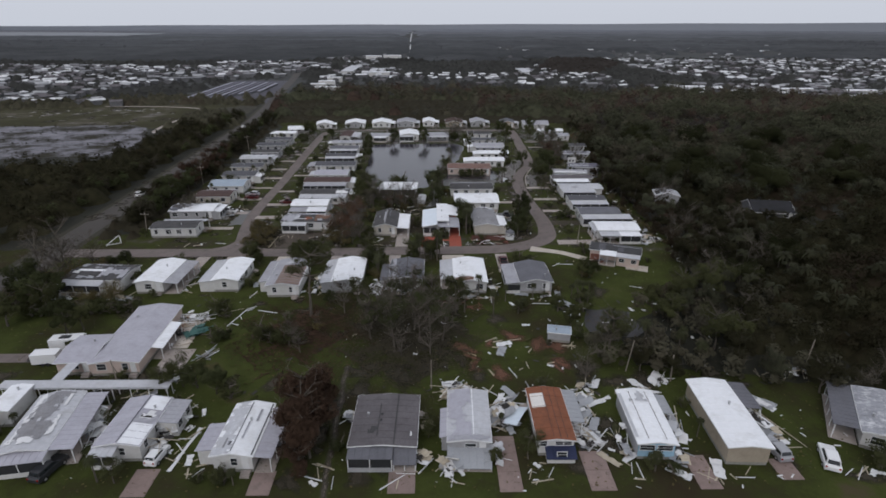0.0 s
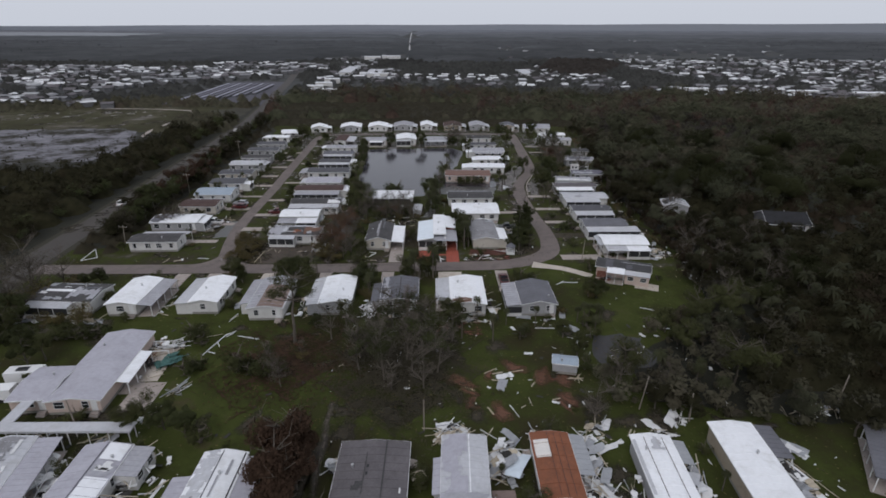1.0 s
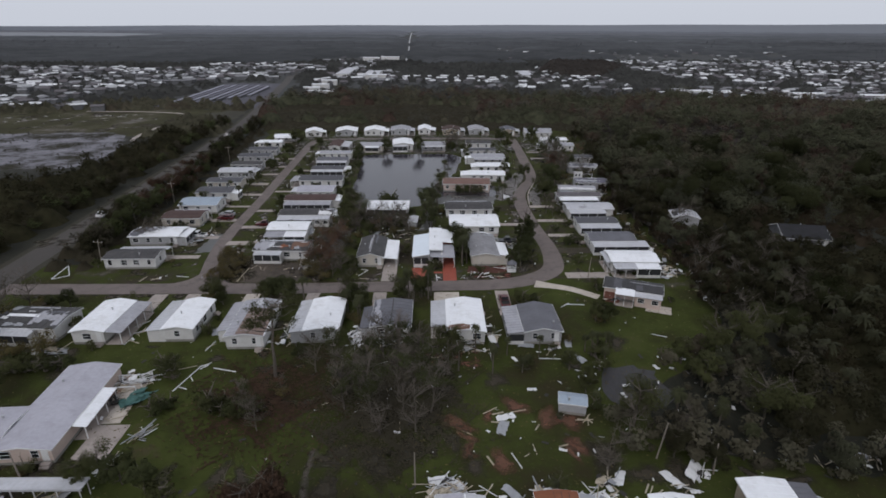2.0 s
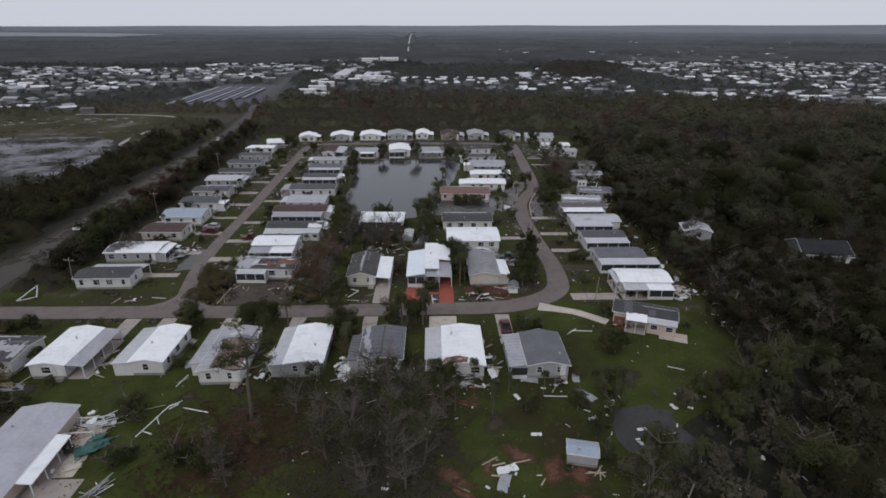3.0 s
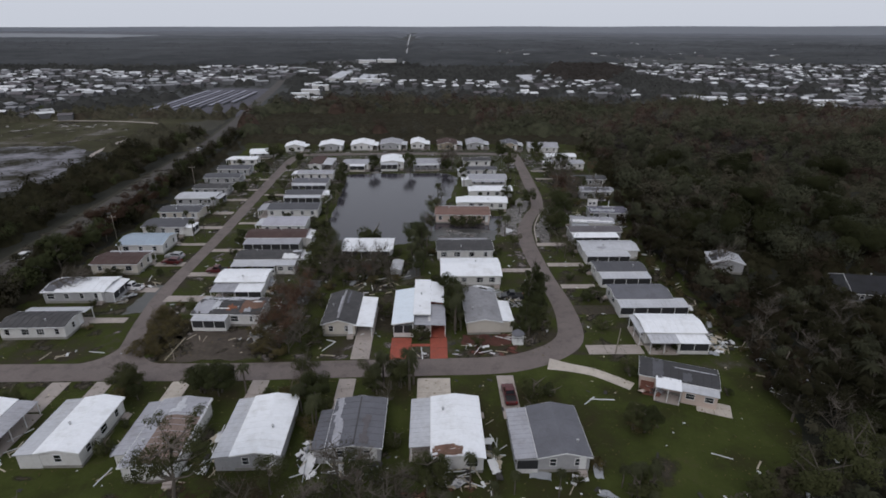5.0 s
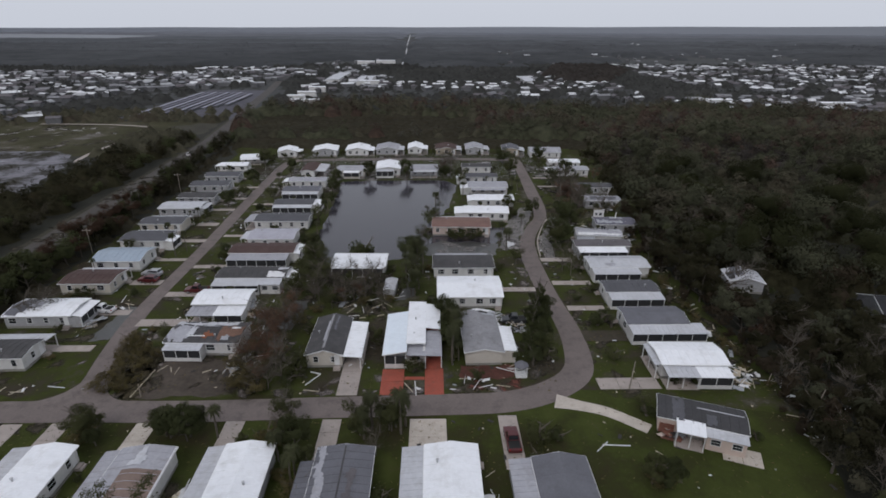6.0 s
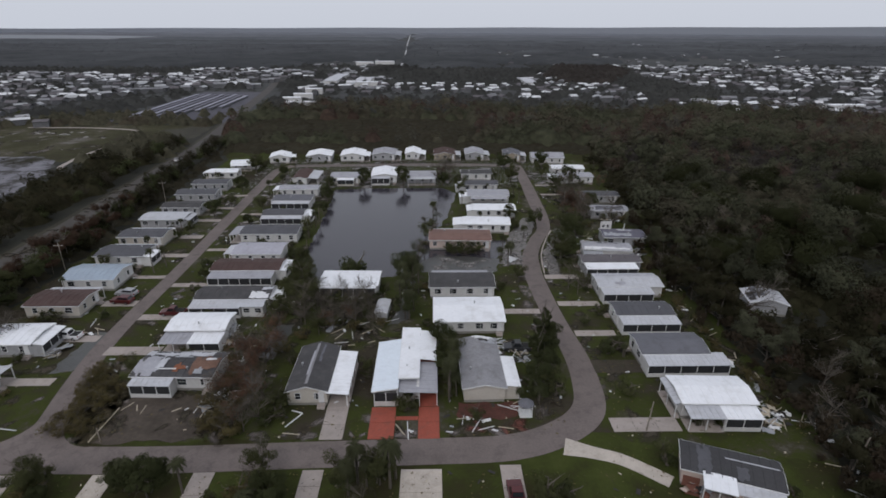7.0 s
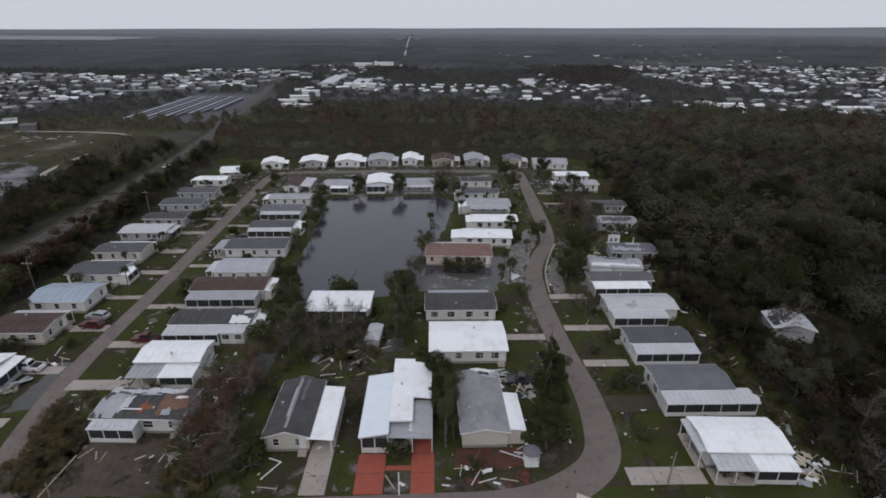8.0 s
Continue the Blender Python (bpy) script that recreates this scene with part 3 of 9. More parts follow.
# brown blotches that darken the highway north of the junction
blotches("road_blotches", [(-102, 146), (-90.5, 146), (-93, 200), (-98, 262), (-107, 262), (-104, 200)], 60, 2.6, 0.052, soft_brown, "dark brown blotches over the highway", 86)
# dark bed along the front, which also paints in the building's shade
blotches("brown_earth", [(-59, 71), (-43.5, 70.8), (-44, 73.4), (-59, 73.8)], 40, 1.0, 0.02, soft_brown, "dark earth bed and painted shade before the long building", 34)
sheet("bare_lot", [(-41.5, 126.4), (-28.5, 126.5), (-23.5, 129), (-25, 135.5), (-30, 137), (-39.8, 137.2)], 0.024, dusty_earth, "bare dusty brown lot littered with broken boards", "ground", jag=0.6, seed=45)
blotches("brown_earth", [(-46, 126.8), (-22, 126.8), (-21, 138), (-46, 139)], 22, 2.0, 0.03, soft_brown, "brown earth round the bare lot", 23)
sheet("mulch_bed", [(10.6, 130.6), (19.8, 130.4), (20.4, 134.6), (17.6, 134.3), (11, 134.3)], 0.024, mulch, "dark red mulch bed in front of a cream home", "ground", jag=0.4, seed=46)
sheet("flooded_yard", [(-24.4, 147.5), (-20.6, 146.6), (-20.2, 158.6), (-23.4, 158.4)], 0.022, wet_mud, "flooded grey yard behind the homes", "ground", jag=0.5, seed=47)
sheet("flooded_yard", [(4.6, 183.0), (22.4, 182.6), (24.4, 191), (8.4, 193), (3.6, 188)], 0.034, wet_mud, "flooded grey ground beside the pond", "ground", jag=0.5, seed=48)
sheet("flooded_yard", [(-1.6, 158), (2.2, 160), (3.2, 182), (0.4, 181), (0.6, 168)], 0.022, wet_mud, "wet grey mud strip leading to the pond", "ground", jag=0.4, seed=49)
sheet("flooded_yard", [(-57.8, 143), (-54, 143.6), (-54, 156), (-57.4, 156.6)], 0.022, wet_mud, "wet grey mud beside the left street", "ground", jag=0.4, seed=50)
blotches("weedy_ground", [(-49, 127), (-41, 126.6), (-41, 137), (-44, 143), (-50, 144)], 34, 2.6, 0.033, soft_olive, "olive brown weeds over an empty lot", 81)
blotches("washed_silt", [(23, 186), (29, 186), (30, 194), (33, 204), (35.5, 209), (32, 210), (26, 199)], 42, 1.7, 0.037, soft_silt, "pale wet silt washed beside the bend", 82)
blotches("washed_silt", [(6, 184), (22, 183.6), (24, 190), (9, 191.5)], 26, 1.6, 0.04, soft_silt, "pale silt left by the flood beside the pond", 87)
blotches("washed_silt", [(34, 176), (37, 178), (38, 194), (42.6, 196), (43, 206), (38.6, 204), (35.2, 194)], 34, 1.5, 0.037, soft_silt, "pale wet silt washed beside the bend", 83)
blotches("washed_silt", [(-60, 256), (40, 258), (56, 262), (56, 302), (-62, 302)], 90, 3.2, 0.0145, soft_silt, "grey silt and gravel round the last homes", 84)
blotches("washed_silt", [(-66, 200), (-28, 200), (-30, 258), (-66, 258)], 60, 2.6, 0.0145, soft_silt, "grey silt washed between the homes", 85)
blotches("brown_earth", [(-21, 48), (-14, 48), (-14, 67), (-19, 67)], 16, 2.2, 0.018, soft_brown, "brown earth under the dead tree", 24)
blotches("brown_earth", [(-36, 84), (-14, 80), (-13, 99), (-36, 98)], 16, 2.2, 0.018, soft_brown, "bare patches in the lawn", 25)
blotches("brown_earth", [(-20, 150), (2, 150), (2, 178), (-22, 178)], 46, 2.8, 0.018, soft_brown, "bare shaded ground beside the pond", 26)
blotches("brown_earth", [(34, 205), (60, 205), (62, 256), (48, 256)], 46, 3.0, 0.018, soft_brown, "bare ground under brown trees", 27)
blotches("brown_earth", [(12, 127.5), (21, 127.5), (21, 134), (12, 134)], 14, 1.6, 0.018, soft_mulch, "reddish mulch bed in front of a cream home", 28)
blotches("pale_sand", [(-45, 205), (-58, 160), (-58, 280), (-45, 280)], 14, 1.6, 0.02, soft_grey, "worn sandy verge beside the street", 29)
blotches("field_sand", [(-260, 335), (-200, 352), (-165, 350), (-160, 368), (-205, 370), (-260, 360)], 26, 4.0, 0.036, soft_pale, "pale sandy scrapes in the field", 31)
sheet("silt_yard", [(24, 188), (28.6, 187), (30.2, 194), (33.2, 204), (36.8, 213), (38, 222), (34.4, 222), (29, 208)], 0.0345, yard_silt, "pale grey silt left by the flood beside the bend", "ground", jag=0.7, seed=91)
sheet("silt_yard", [(34.6, 178), (37.5, 182), (38.6, 192), (43, 199), (44.6, 212), (43, 214), (40.6, 205), (36, 195), (34.4, 186)], 0.0345, yard_silt, "pale grey silt left by the flood beside the bend", "ground", jag=0.7, seed=92)
ribbon("road_gutter", [(33.9, 182), (35.2, 193), (38.4, 203.6), (41.4, 211)], 0.35, 0.05, concrete, "pale concrete gutter along the bend", "gutter")
sheet("flooded_slab", [(31.6, 92.4), (36, 93), (39.4, 91.6), (40.4, 85.8), (38, 83), (33, 82.4), (29.4, 83.4), (30.0, 88)], 0.05, wet_tar, "dark wet slab under a film of floodwater", "slab", jag=0.7, seed=40)


def drive(x0, x1, y0, y1, material=concrete, label="straight grey concrete driveway", yaw=0.0):
    """Driveway of cast slabs with open joints between them."""
    m = pose((x0 + x1) / 2, (y0 + y1) / 2, 0, 0, 0, yaw)
    w, l = x1 - x0, y1 - y0
    top = thing("driveway", m, label, "driveway", "driveways")
    along = l >= w
    n = max(1, round(max(w, l) / 3.2))
    for i in range(n):
        a, b = -0.5 + i / n, -0.5 + (i + 1) / n
        s = Build()
        if along:
            s.box(-w / 2, w / 2, a * l + 0.03, b * l - 0.03, -0.05, 0.06)
        else:
            s.box(a * w + 0.03, b * w - 0.03, -l / 2, l / 2, -0.05, 0.06)
        part("slab", s, material, top)
    return top


for x0, x1, y0, y1 in ((-22.4, -19.6, 47.3, 51.2), (-5.2, -1.8, 47.3, 51.4), (8.7, 11.6, 47.3, 57), (20, 23.2, 47.3, 54), (33.6, 36.4, 47.3, 53), (44.6, 47.4, 48.6, 52.2), (-37.6, -34.6, 47.3, 51.8),
                       (-57, -54, 113, 120.4), (-49.8, -47, 113.4, 120.5), (-24.4, -21.6, 113, 120.6), (-10.2, -7.4, 112.4, 120.8), (16, 18.8, 110.5, 121.3),
                       (-9.2, -5.9, 126.4, 136), (33.4, 43.5, 127.4, 130.4), (34.4, 42.2, 153.6, 155.6), (33.7, 42.6, 165.6, 167.6), (33.5, 41.4, 178.8, 181), (21.8, 29.3, 162.4, 164.4),
                       (-62.2, -55.4, 139.6, 141.6), (-62.8, -55.4, 152.8, 155), (-62.4, -55.4, 166.6, 169), (-62, -55.4, 180, 181.6), (-62.4, -55.4, 192.6, 194.8), (-63, -56.8, 205.6, 208), (-64, -56.8, 219.6, 221.6), (-64, -56.8, 231.6, 233.4), (-64.8, -56.8, 245.6, 247.4),
                       (-51.9, -42, 148.3, 151), (-51.9, -42.6, 160.8, 163), (-51.9, -43.6, 175.6, 177.4), (-51.9, -43.2, 196.6, 198.2), (-52.6, -43.4, 225.6, 227.2), (45.4, 53, 258.4, 260), (45.2, 53, 246.4, 247.8)):
    drive(x0, x1, y0, y1, ruddy_concrete if y1 < 60 else concrete, "straight reddish tan concrete driveway" if y1 < 60 else "straight grey concrete driveway")
drive(-37.4, -34.4, 112.8, 120.4, pale_concrete, "pale clean concrete driveway")
drive(2.8, 8.2, 113, 120.7, pale_concrete, "wide pale stained concrete driveway")
drive(-2.3, 1.4, 126.4, 133.4, red_paint, "red painted concrete driveway")
drive(4.9, 8.0, 126.4, 133.4, red_paint, "red painted concrete driveway")
drive(1.45, 4.85, 130.4, 131.2, red_paint, "red painted concrete cross path between two driveways")
drive(-84, -66.4, 76.0, 78.6, asphalt, "grey concrete drive to the long building")
drive(-45.8, -41.2, 72.8, 79.6, concrete, "pale concrete patio beside the long building")
drive(-47.2, -43.2, 79.8, 89.6, pale_concrete, "sandy tan floor slab of a collapsed room", 3)
drive(34.8, 43.2, 141.8, 145.6, brown_earth, "washed-out brown earth driveway")
ribbon("driveway_slanting", [(25.5, 124.6, 3.4), (29, 123.4, 2.4), (33, 121.8, 2.2), (37.9, 118.0, 2.2)], 2.2, 0.062, pale_concrete, "pale concrete drive slanting across the lawn", "driveway")
drive(39.2, 43.0, 115.4, 118.6, brick_red, "red brick paved patio beside the corner home", -20)
drive(46.1, 51.1, 110.9, 114.0, pale_concrete, "cream concrete patio beside the corner home", -22)
sheet("distant_bay", [(-2600, 3150), (-1900, 3150), (-1230, 2750), (-1190, 2235), (-2300, 2235)], 9.0, shallows, "distant bay with painted haze near the horizon", "water", jag=20, seed=41)
for k, pts in enumerate(([(-56, 130), (-53.4, 130), (-54.4, 280), (-58, 280)], [(-49.4, 134), (-46.8, 134), (-47.6, 280), (-51, 280)], [(34.6, 138), (37.4, 138), (38, 196), (34.6, 196)], [(27.0, 150), (29.4, 150), (29.6, 196), (27, 196)], [(-88, 119), (-48, 119), (-48, 120.6), (-88, 120.6)], [(-46, 126.4), (20, 127.2), (20, 128.2), (-46, 127.6)], [(22, 128.6), (27, 134), (28.4, 150), (26, 150)])):
    blotches("worn_verge", pts, 34, 1.5, 0.021, (soft_brown, soft_grey)[k % 2], "worn muddy verge beside the street", 50 + k)
blotches("worn_lawn", [(-78, 47), (62, 47), (60, 100), (-76, 118)], 90, 3.4, 0.0085, soft_brown, "brown worn places in the lawns", 70)
blotches("worn_lawn", [(-78, 127), (58, 127), (58, 296), (-78, 296)], 150, 3.6, 0.0085, soft_brown, "brown worn places between the homes", 71)
blotches("worn_lawn", [(-60, 127), (50, 127), (50, 280), (-66, 280)], 130, 2.2, 0.0125, soft_grey, "pale silt washed over the lots", 72)

# rounded corners where the left street meets the cross street
for side in (-1, 1):
    cx, cy = -49.2 + side * 8.2, 131.5
    arc = [(cx - side * 6.0 * math.cos(math.radians(a)), cy - 6.0 * math.sin(math.radians(a))) for a in range(0, 91, 10)]
    sheet("road_corner", [(-49.2 + side * 1.5, 131.5)] + arc + [(cx, 124.9), (-49.2 + side * 1.5, 124.9)], 0.044, asphalt, "rounded asphalt corner of the street junction", "road")
blotches("worn_lawn", [(54, 124), (66, 124), (64, 200), (55, 200)], 44, 2.6, 0.013, soft_brown, "trampled muddy ground between the homes and the woods", 73)
blotches("worn_lawn", [(32, 128), (44, 128), (42, 200), (36, 200)], 30, 2.0, 0.013, soft_brown, "muddy patches in the front yards", 74)
blotches("field_silt", [(-255, 318), (-205, 322), (-160, 305), (-153, 330), (-165, 350), (-255, 345)], 16, 3.6, 0.036, soft_grey, "pale silt washed over the field", 75)
blotches("field_mud", [(-300, 300), (-150, 300), (-135, 340), (-150, 385), (-300, 380)], 40, 6.0, 0.026, soft_brown, "brown trampled patches in the field", 76)


# ---- homes ----
WINDOWS = {}
HOMES = []
CLEAN_SHEETS = (tarp, membrane, bluewhite_roof, white_roof)


def window(parent, m, w, h):
    """A framed window with a dark pane, facing local -y."""
    key = (round(w, 1), round(h, 1))
    if key not in WINDOWS:
        a, b = key[0] / 2, key[1]
        f = Build()
        f.box(-a - 0.07, a + 0.07, -0.05, 0.02, -0.07, 0.0)
        f.box(-a - 0.07, a + 0.07, -0.05, 0.02, b, b + 0.07)
        f.box(-a - 0.07, -a, -0.05, 0.02, 0, b)
        f.box(a, a + 0.07, -0.05, 0.02, 0, b)
        f.box(-a, a, -0.035, 0.0, b * 0.48, b * 0.53)
        p = Build()
        p.box(-a, a, -0.012, 0.03, 0, b)
        WINDOWS[key] = f.mesh("window", trim), p.mesh("pane", glass)
    f, p = WINDOWS[key]
    ob = part("window", f, None, parent)
    ob.matrix_basis = m
    part("pane", p, None, ob)
    return ob


def face_pose(side, w, l, along, z):
    """A place on the wall of a w by l body: side F, B, L or R."""
    if side == "F":
        return pose(along, -l / 2, z, 0, 0, 0)
    if side == "B":
        return pose(along, l / 2, z, 0, 0, 180)
    if side == "L":
        return pose(-w / 2, along, z, 0, 0, -90)
    return pose(w / 2, along, z, 0, 0, 90)


def annex(top, side, a, b, depth, kind, roof, W, L, z, wall, tilt=0.35):
    """A carport, screened porch or lean-to room along one side of a home."""
    def at(u, d, h):
        return {"F": (u, -L / 2 - d, h), "B": (u, L / 2 + d, h), "L": (-W / 2 - d, u, h), "R": (W / 2 + d, u, h)}[side]
    hi, lo = z - 0.06, z - 0.06 - tilt
    r = Build()
    r.ribbed(lambda u, d, h: at(u, d, h), a, b, (-0.25, depth * 0.5, depth), lambda d: hi + (lo - hi) * max(d, 0) / depth, 0.09, 0.9, 0.05)
    roof_name = {"carport": "carport_roof", "screen": "porch_roof", "room": "lean_to_roof"}[kind]
    part(roof_name, r, roof, top)
    posts = max(2, round((b - a) / 2.6)) + 1
    spots = [a + 0.12 + (b - a - 0.24) * i / (posts - 1) for i in range(posts)]
    d = depth - 0.3
    if kind in ("carport", "screen"):
        for u in spots:
            part("post", Build().beam(at(u, d, 0), at(u, d, lo), 0.11), trim, top)
    if kind == "carport":
        part("carport_slab", Build().hexa2(at(a, 0.1, 0), at(b, 0.1, 0), at(b, depth, 0), at(a, depth, 0), 0.075), concrete, top)
    if kind == "screen":
        for u, v in zip(spots, spots[1:]):
            s = Build()
            s.hexa2(at(u, d - 0.02, 0.75), at(v, d - 0.02, 0.75), at(v, d + 0.02, 0.75), at(u, d + 0.02, 0.75), lo - 0.8)
            part("screen_panel", s, screen, top)
        k = Build()
        k.hexa2(at(a + 0.1, d - 0.06, 0.05), at(b - 0.1, d - 0.06, 0.05), at(b - 0.1, d + 0.06, 0.05), at(a + 0.1, d + 0.06, 0.05), 0.7)
        for u in (a + 0.12, b - 0.12):
            k.hexa2(at(u - 0.05, 0, 0.05), at(u + 0.05, 0, 0.05), at(u + 0.05, d, 0.05), at(u - 0.05, d, 0.05), 0.7)
            k.hexa2(at(u - 0.03, 0, 0.75), at(u + 0.03, 0, 0.75), at(u + 0.03, d, 0.75), at(u - 0.03, d, 0.75), lo - 0.75)
        part("knee_wall", k, wall, top)
    if kind == "room":
        k = Build()
        k.hexa([at(a + 0.2, -0.2, 0.05), at(b - 0.2, -0.2, 0.05), at(b - 0.2, d, 0.05), at(a + 0.2, d, 0.05)], [at(a + 0.2, -0.2, hi), at(b - 0.2, -0.2, hi), at(b - 0.2, d, lo + 0.02), at(a + 0.2, d, lo + 0.02)])
        part("lean_to_wall", k, wall, top)
        turn = {"F": 0, "B": 180, "L": -90, "R": 90}[side]
        m = max(1, round((b - a) / 3))
        for i in range(m):
            x, y, h = at(a + (b - a) * (i + 0.5) / m, d, 1.05)
            window(top, pose(x, y, h, 0, 0, turn), 1.2, 0.9)


def hexa2(self, p, q, r, s, h):
    """An upright block of height h on four corners."""
    base = [p, q, r, s]
    self.hexa(base, [(x, y, z + h) for x, y, z in base])
    return self


Build.hexa2 = hexa2


def home(x, y, w, l, ridge, roof, wall, label, yaw=0.0, eave=2.7, rise=0.55, annexes=(), wins="", patches=(), over=0.3, rib=1.25, rib_h=0.05, seed=0, name="mobile_home", split=0.0):
    """A manufactured home: w across x and l across y over the eaves. wins: sides that show windows. patches: (u0, u1, v0, v1, material) sheets on
    the roof, u along the ridge and v across it. split: a seam that far beside the ridge."""
    rnd = random.Random(int(x * 31 + y * 17) + seed)
    top = thing(name, pose(x, y, 0, 0, 0, yaw), label, "house", "homes of the park")
    HOMES.append((x, y, w, l, yaw, [a[0] for a in annexes]))
    W, L = w - 2 * over, l - 2 * over
    flip = ridge == "x"
    hl, hw = (w / 2, l / 2) if flip else (l / 2, w / 2)

    def uv(u, v, z):
        return (u, v, z) if flip else (v, u, z)

    def height(v):
        return eave + rise * (1 - abs(v) / hw)
    b = Build()
    b.box(-W / 2 + 0.04, W / 2 - 0.04, -L / 2 + 0.04, L / 2 - 0.04, 0.0, 0.55)
    part("skirting", b, skirt_mat, top)
    b = Build()
    k = (L if flip else W) / 2
    e = (W if flip else L) / 2
    ring = [(-k, 0.5), (k, 0.5), (k, height(k) - 0.03), (0, height(0) - 0.05), (-k, height(k) - 0.03)]
    b.hexa([uv(-e, v, z) for v, z in ring], [uv(e, v, z) for v, z in ring])
    part("wall", b, wall, top)
    b = Build()
    b.ribbed(uv, -hl, hl, [hw * q / 3 for q in range(-3, 4)], lambda v: height(v) + 0.03 * math.sin(math.pi * abs(v) / hw), 0.09, rib, rib_h)
    part("roof", b, roof, top)
    for s in (-1, 1):
        part("fascia", Build().beam(uv(-hl, s * (hw + 0.02), eave), uv(hl, s * (hw + 0.02), eave), 0.05, 0.16), trim, top)
        edge = [(-hw, eave + 0.08), (0, height(0) + 0.08), (hw, eave + 0.08), (hw, eave - 0.08), (0, height(0) - 0.08), (-hw, eave - 0.08)]
        g = Build()
        g.hexa([uv(s * (hl + 0.005), v, z) for v, z in edge], [uv(s * (hl + 0.05), v, z) for v, z in edge])
        part("gable_trim", g, trim, top)
    if rnd.random() < 0.75:
        u, v = rnd.uniform(-0.6, 0.6) * hl, rnd.choice((-1, 1)) * rnd.uniform(0.2, 0.6) * hw
        part("roof_vent", Build().tube(uv(u, v, height(v)), uv(u, v, height(v) + 0.5), 0.13, 0.11, 8).tube(uv(u, v, height(v) + 0.5), uv(u, v, height(v) + 0.58), 0.2, 0.2, 8), steel, top)
    for i, (u0, u1, v0, v1, material) in enumerate(patches):
        p = Build()
        clean = material in CLEAN_SHEETS or min(abs(u1 - u0), abs(v1 - v0)) < 0.5
        n, m = (2, 8) if clean else (max(4, round(abs(u1 - u0) / 0.4)), max(4, round(abs(v1 - v0) / 0.3)))
        lo, hi, kept, used = 0.0, 0.0, {}, set()
        for a in range(n):
            if not clean and (a % 2 == 0 or rnd.random() < 0.4):
                lo, hi = [max(0.0, min(0.36, q + rnd.uniform(-0.26, 0.26))) for q in (lo, hi)]
            used |= {(a, c) for c in range(int(round(lo * m)), m - int(round(hi * m)))}
        for a, c in sorted(used):
            ring = []
            for e, f in ((a, c), (a + 1, c), (a + 1, c + 1), (a, c + 1)):
                if (e, f) not in kept:
                    w = 0.0 if clean else 0.11
                    u = max(-hl, min(hl, u0 + (u1 - u0) * e / n + rnd.uniform(-w, w)))
                    v = max(-hw + 0.02, min(hw - 0.02, v0 + (v1 - v0) * f / m + rnd.uniform(-w, w)))
                    kept[e, f] = len(p.v)
                    p.v.append(uv(u, v, height(v) + 0.03 * math.sin(math.pi * abs(v) / hw) + 0.13 + 0.012 * i + rnd.uniform(0, w * 0.3)))
                ring.append(kept[e, f])
            p.f.append(tuple(ring))
        part({"white_tarp": "tarp", "torn_insulation": "insulation_patch"}.get(material.name, "roof_patch"), p, material, top, {"white_tarp": "white tarp pinned on the roof", "torn_insulation": "torn brownish insulation"}.get(material.name, "loose roof sheet"))
    for side in wins:
        span = W if side in "FB" else L
        n = max(1, int(span / 2.9))
        for i in range(n):
            window(top, face_pose(side, W, L, span * ((i + 0.5) / n - 0.5) + rnd.uniform(-0.25, 0.25), 1.15), rnd.choice((0.8, 0.9, 1.4)), 1.1)
    if wins:
        side = wins[-1]
        span = W if side in "FB" else L
        d = part("door", Build().box(-0.45, 0.45, -0.05, 0.03, 0.0, 2.0), trim, top)
        d.matrix_basis = face_pose(side, W, L, span * 0.5 - 0.9, 0.55)
        part("door_handle", Build().box(0.3, 0.36, -0.1, -0.05, 0.95, 1.05), steel, d)
        part("door_step", Build().box(-0.6, 0.6, -0.75, -0.08, -0.55, -0.1).box(-0.6, 0.6, -1.1, -0.75, -0.55, -0.32), concrete, d)
    for a in annexes:
        side, u0, u1, depth, kind, material = a[:6]
        annex(top, side, u0, u1, depth, kind, material, W, L, a[6] if len(a) > 6 else eave, wall, a[7] if len(a) > 7 else 0.3)
    return top


# nearest row
home(-52.9, 58.0, 6.2, 12.2, "y", dull_roof, white_wall, "white mobile home with a peeling patched grey roof", 9, annexes=(("R", -6, 5.8, 3.3, "carport", lilac_roof), ("F", -3.0, 3.2, 1.9, "screen", lilac_roof)), patches=((-4.2, 5.8, -2.3, 2.1, storm_roof), (-4.6, 5.9, -2.6, -1.5, sheet_white), (-2.8, 5.0, -2.2, 1.2, storm_roof), (-0.8, 0.2, -0.4, 0.1, dull_roof), (2.2, 2.8, 0.4, 0.9, dull_roof), (-3.4, 0.6, 1.7, 2.3, sheet_white), (2.6, 5.2, 1.5, 1.9, sheet_white), (-5.0, -3.8, -1.4, 0.9, sheet_white)), wins="L")
home(-40.4, 57.8, 6.2, 9.8, "y", lilac_roof, white_wall, "white mobile home with a pale panelled roof and torn side room", 0, annexes=(("F", -3.0, 0.2, 1.7, "screen", dull_roof), ("R", -0.2, 4.8, 3.0, "room", ash_roof)), patches=((-4.8, -0.9, 0.25, 3.0, white_roof), (-0.7, 1.0, 0.3, 2.9, ash_roof), (0.1, 1.6, 0.5, 2.6, sheet_white), (1.9, 4.7, 0.35, 2.9, white_roof), (0.2, 0.6, 0.8, 2.4, dark_scrap), (-4.7, 4.7, 0.06, 0.2, grey_roof)), wins="FR")
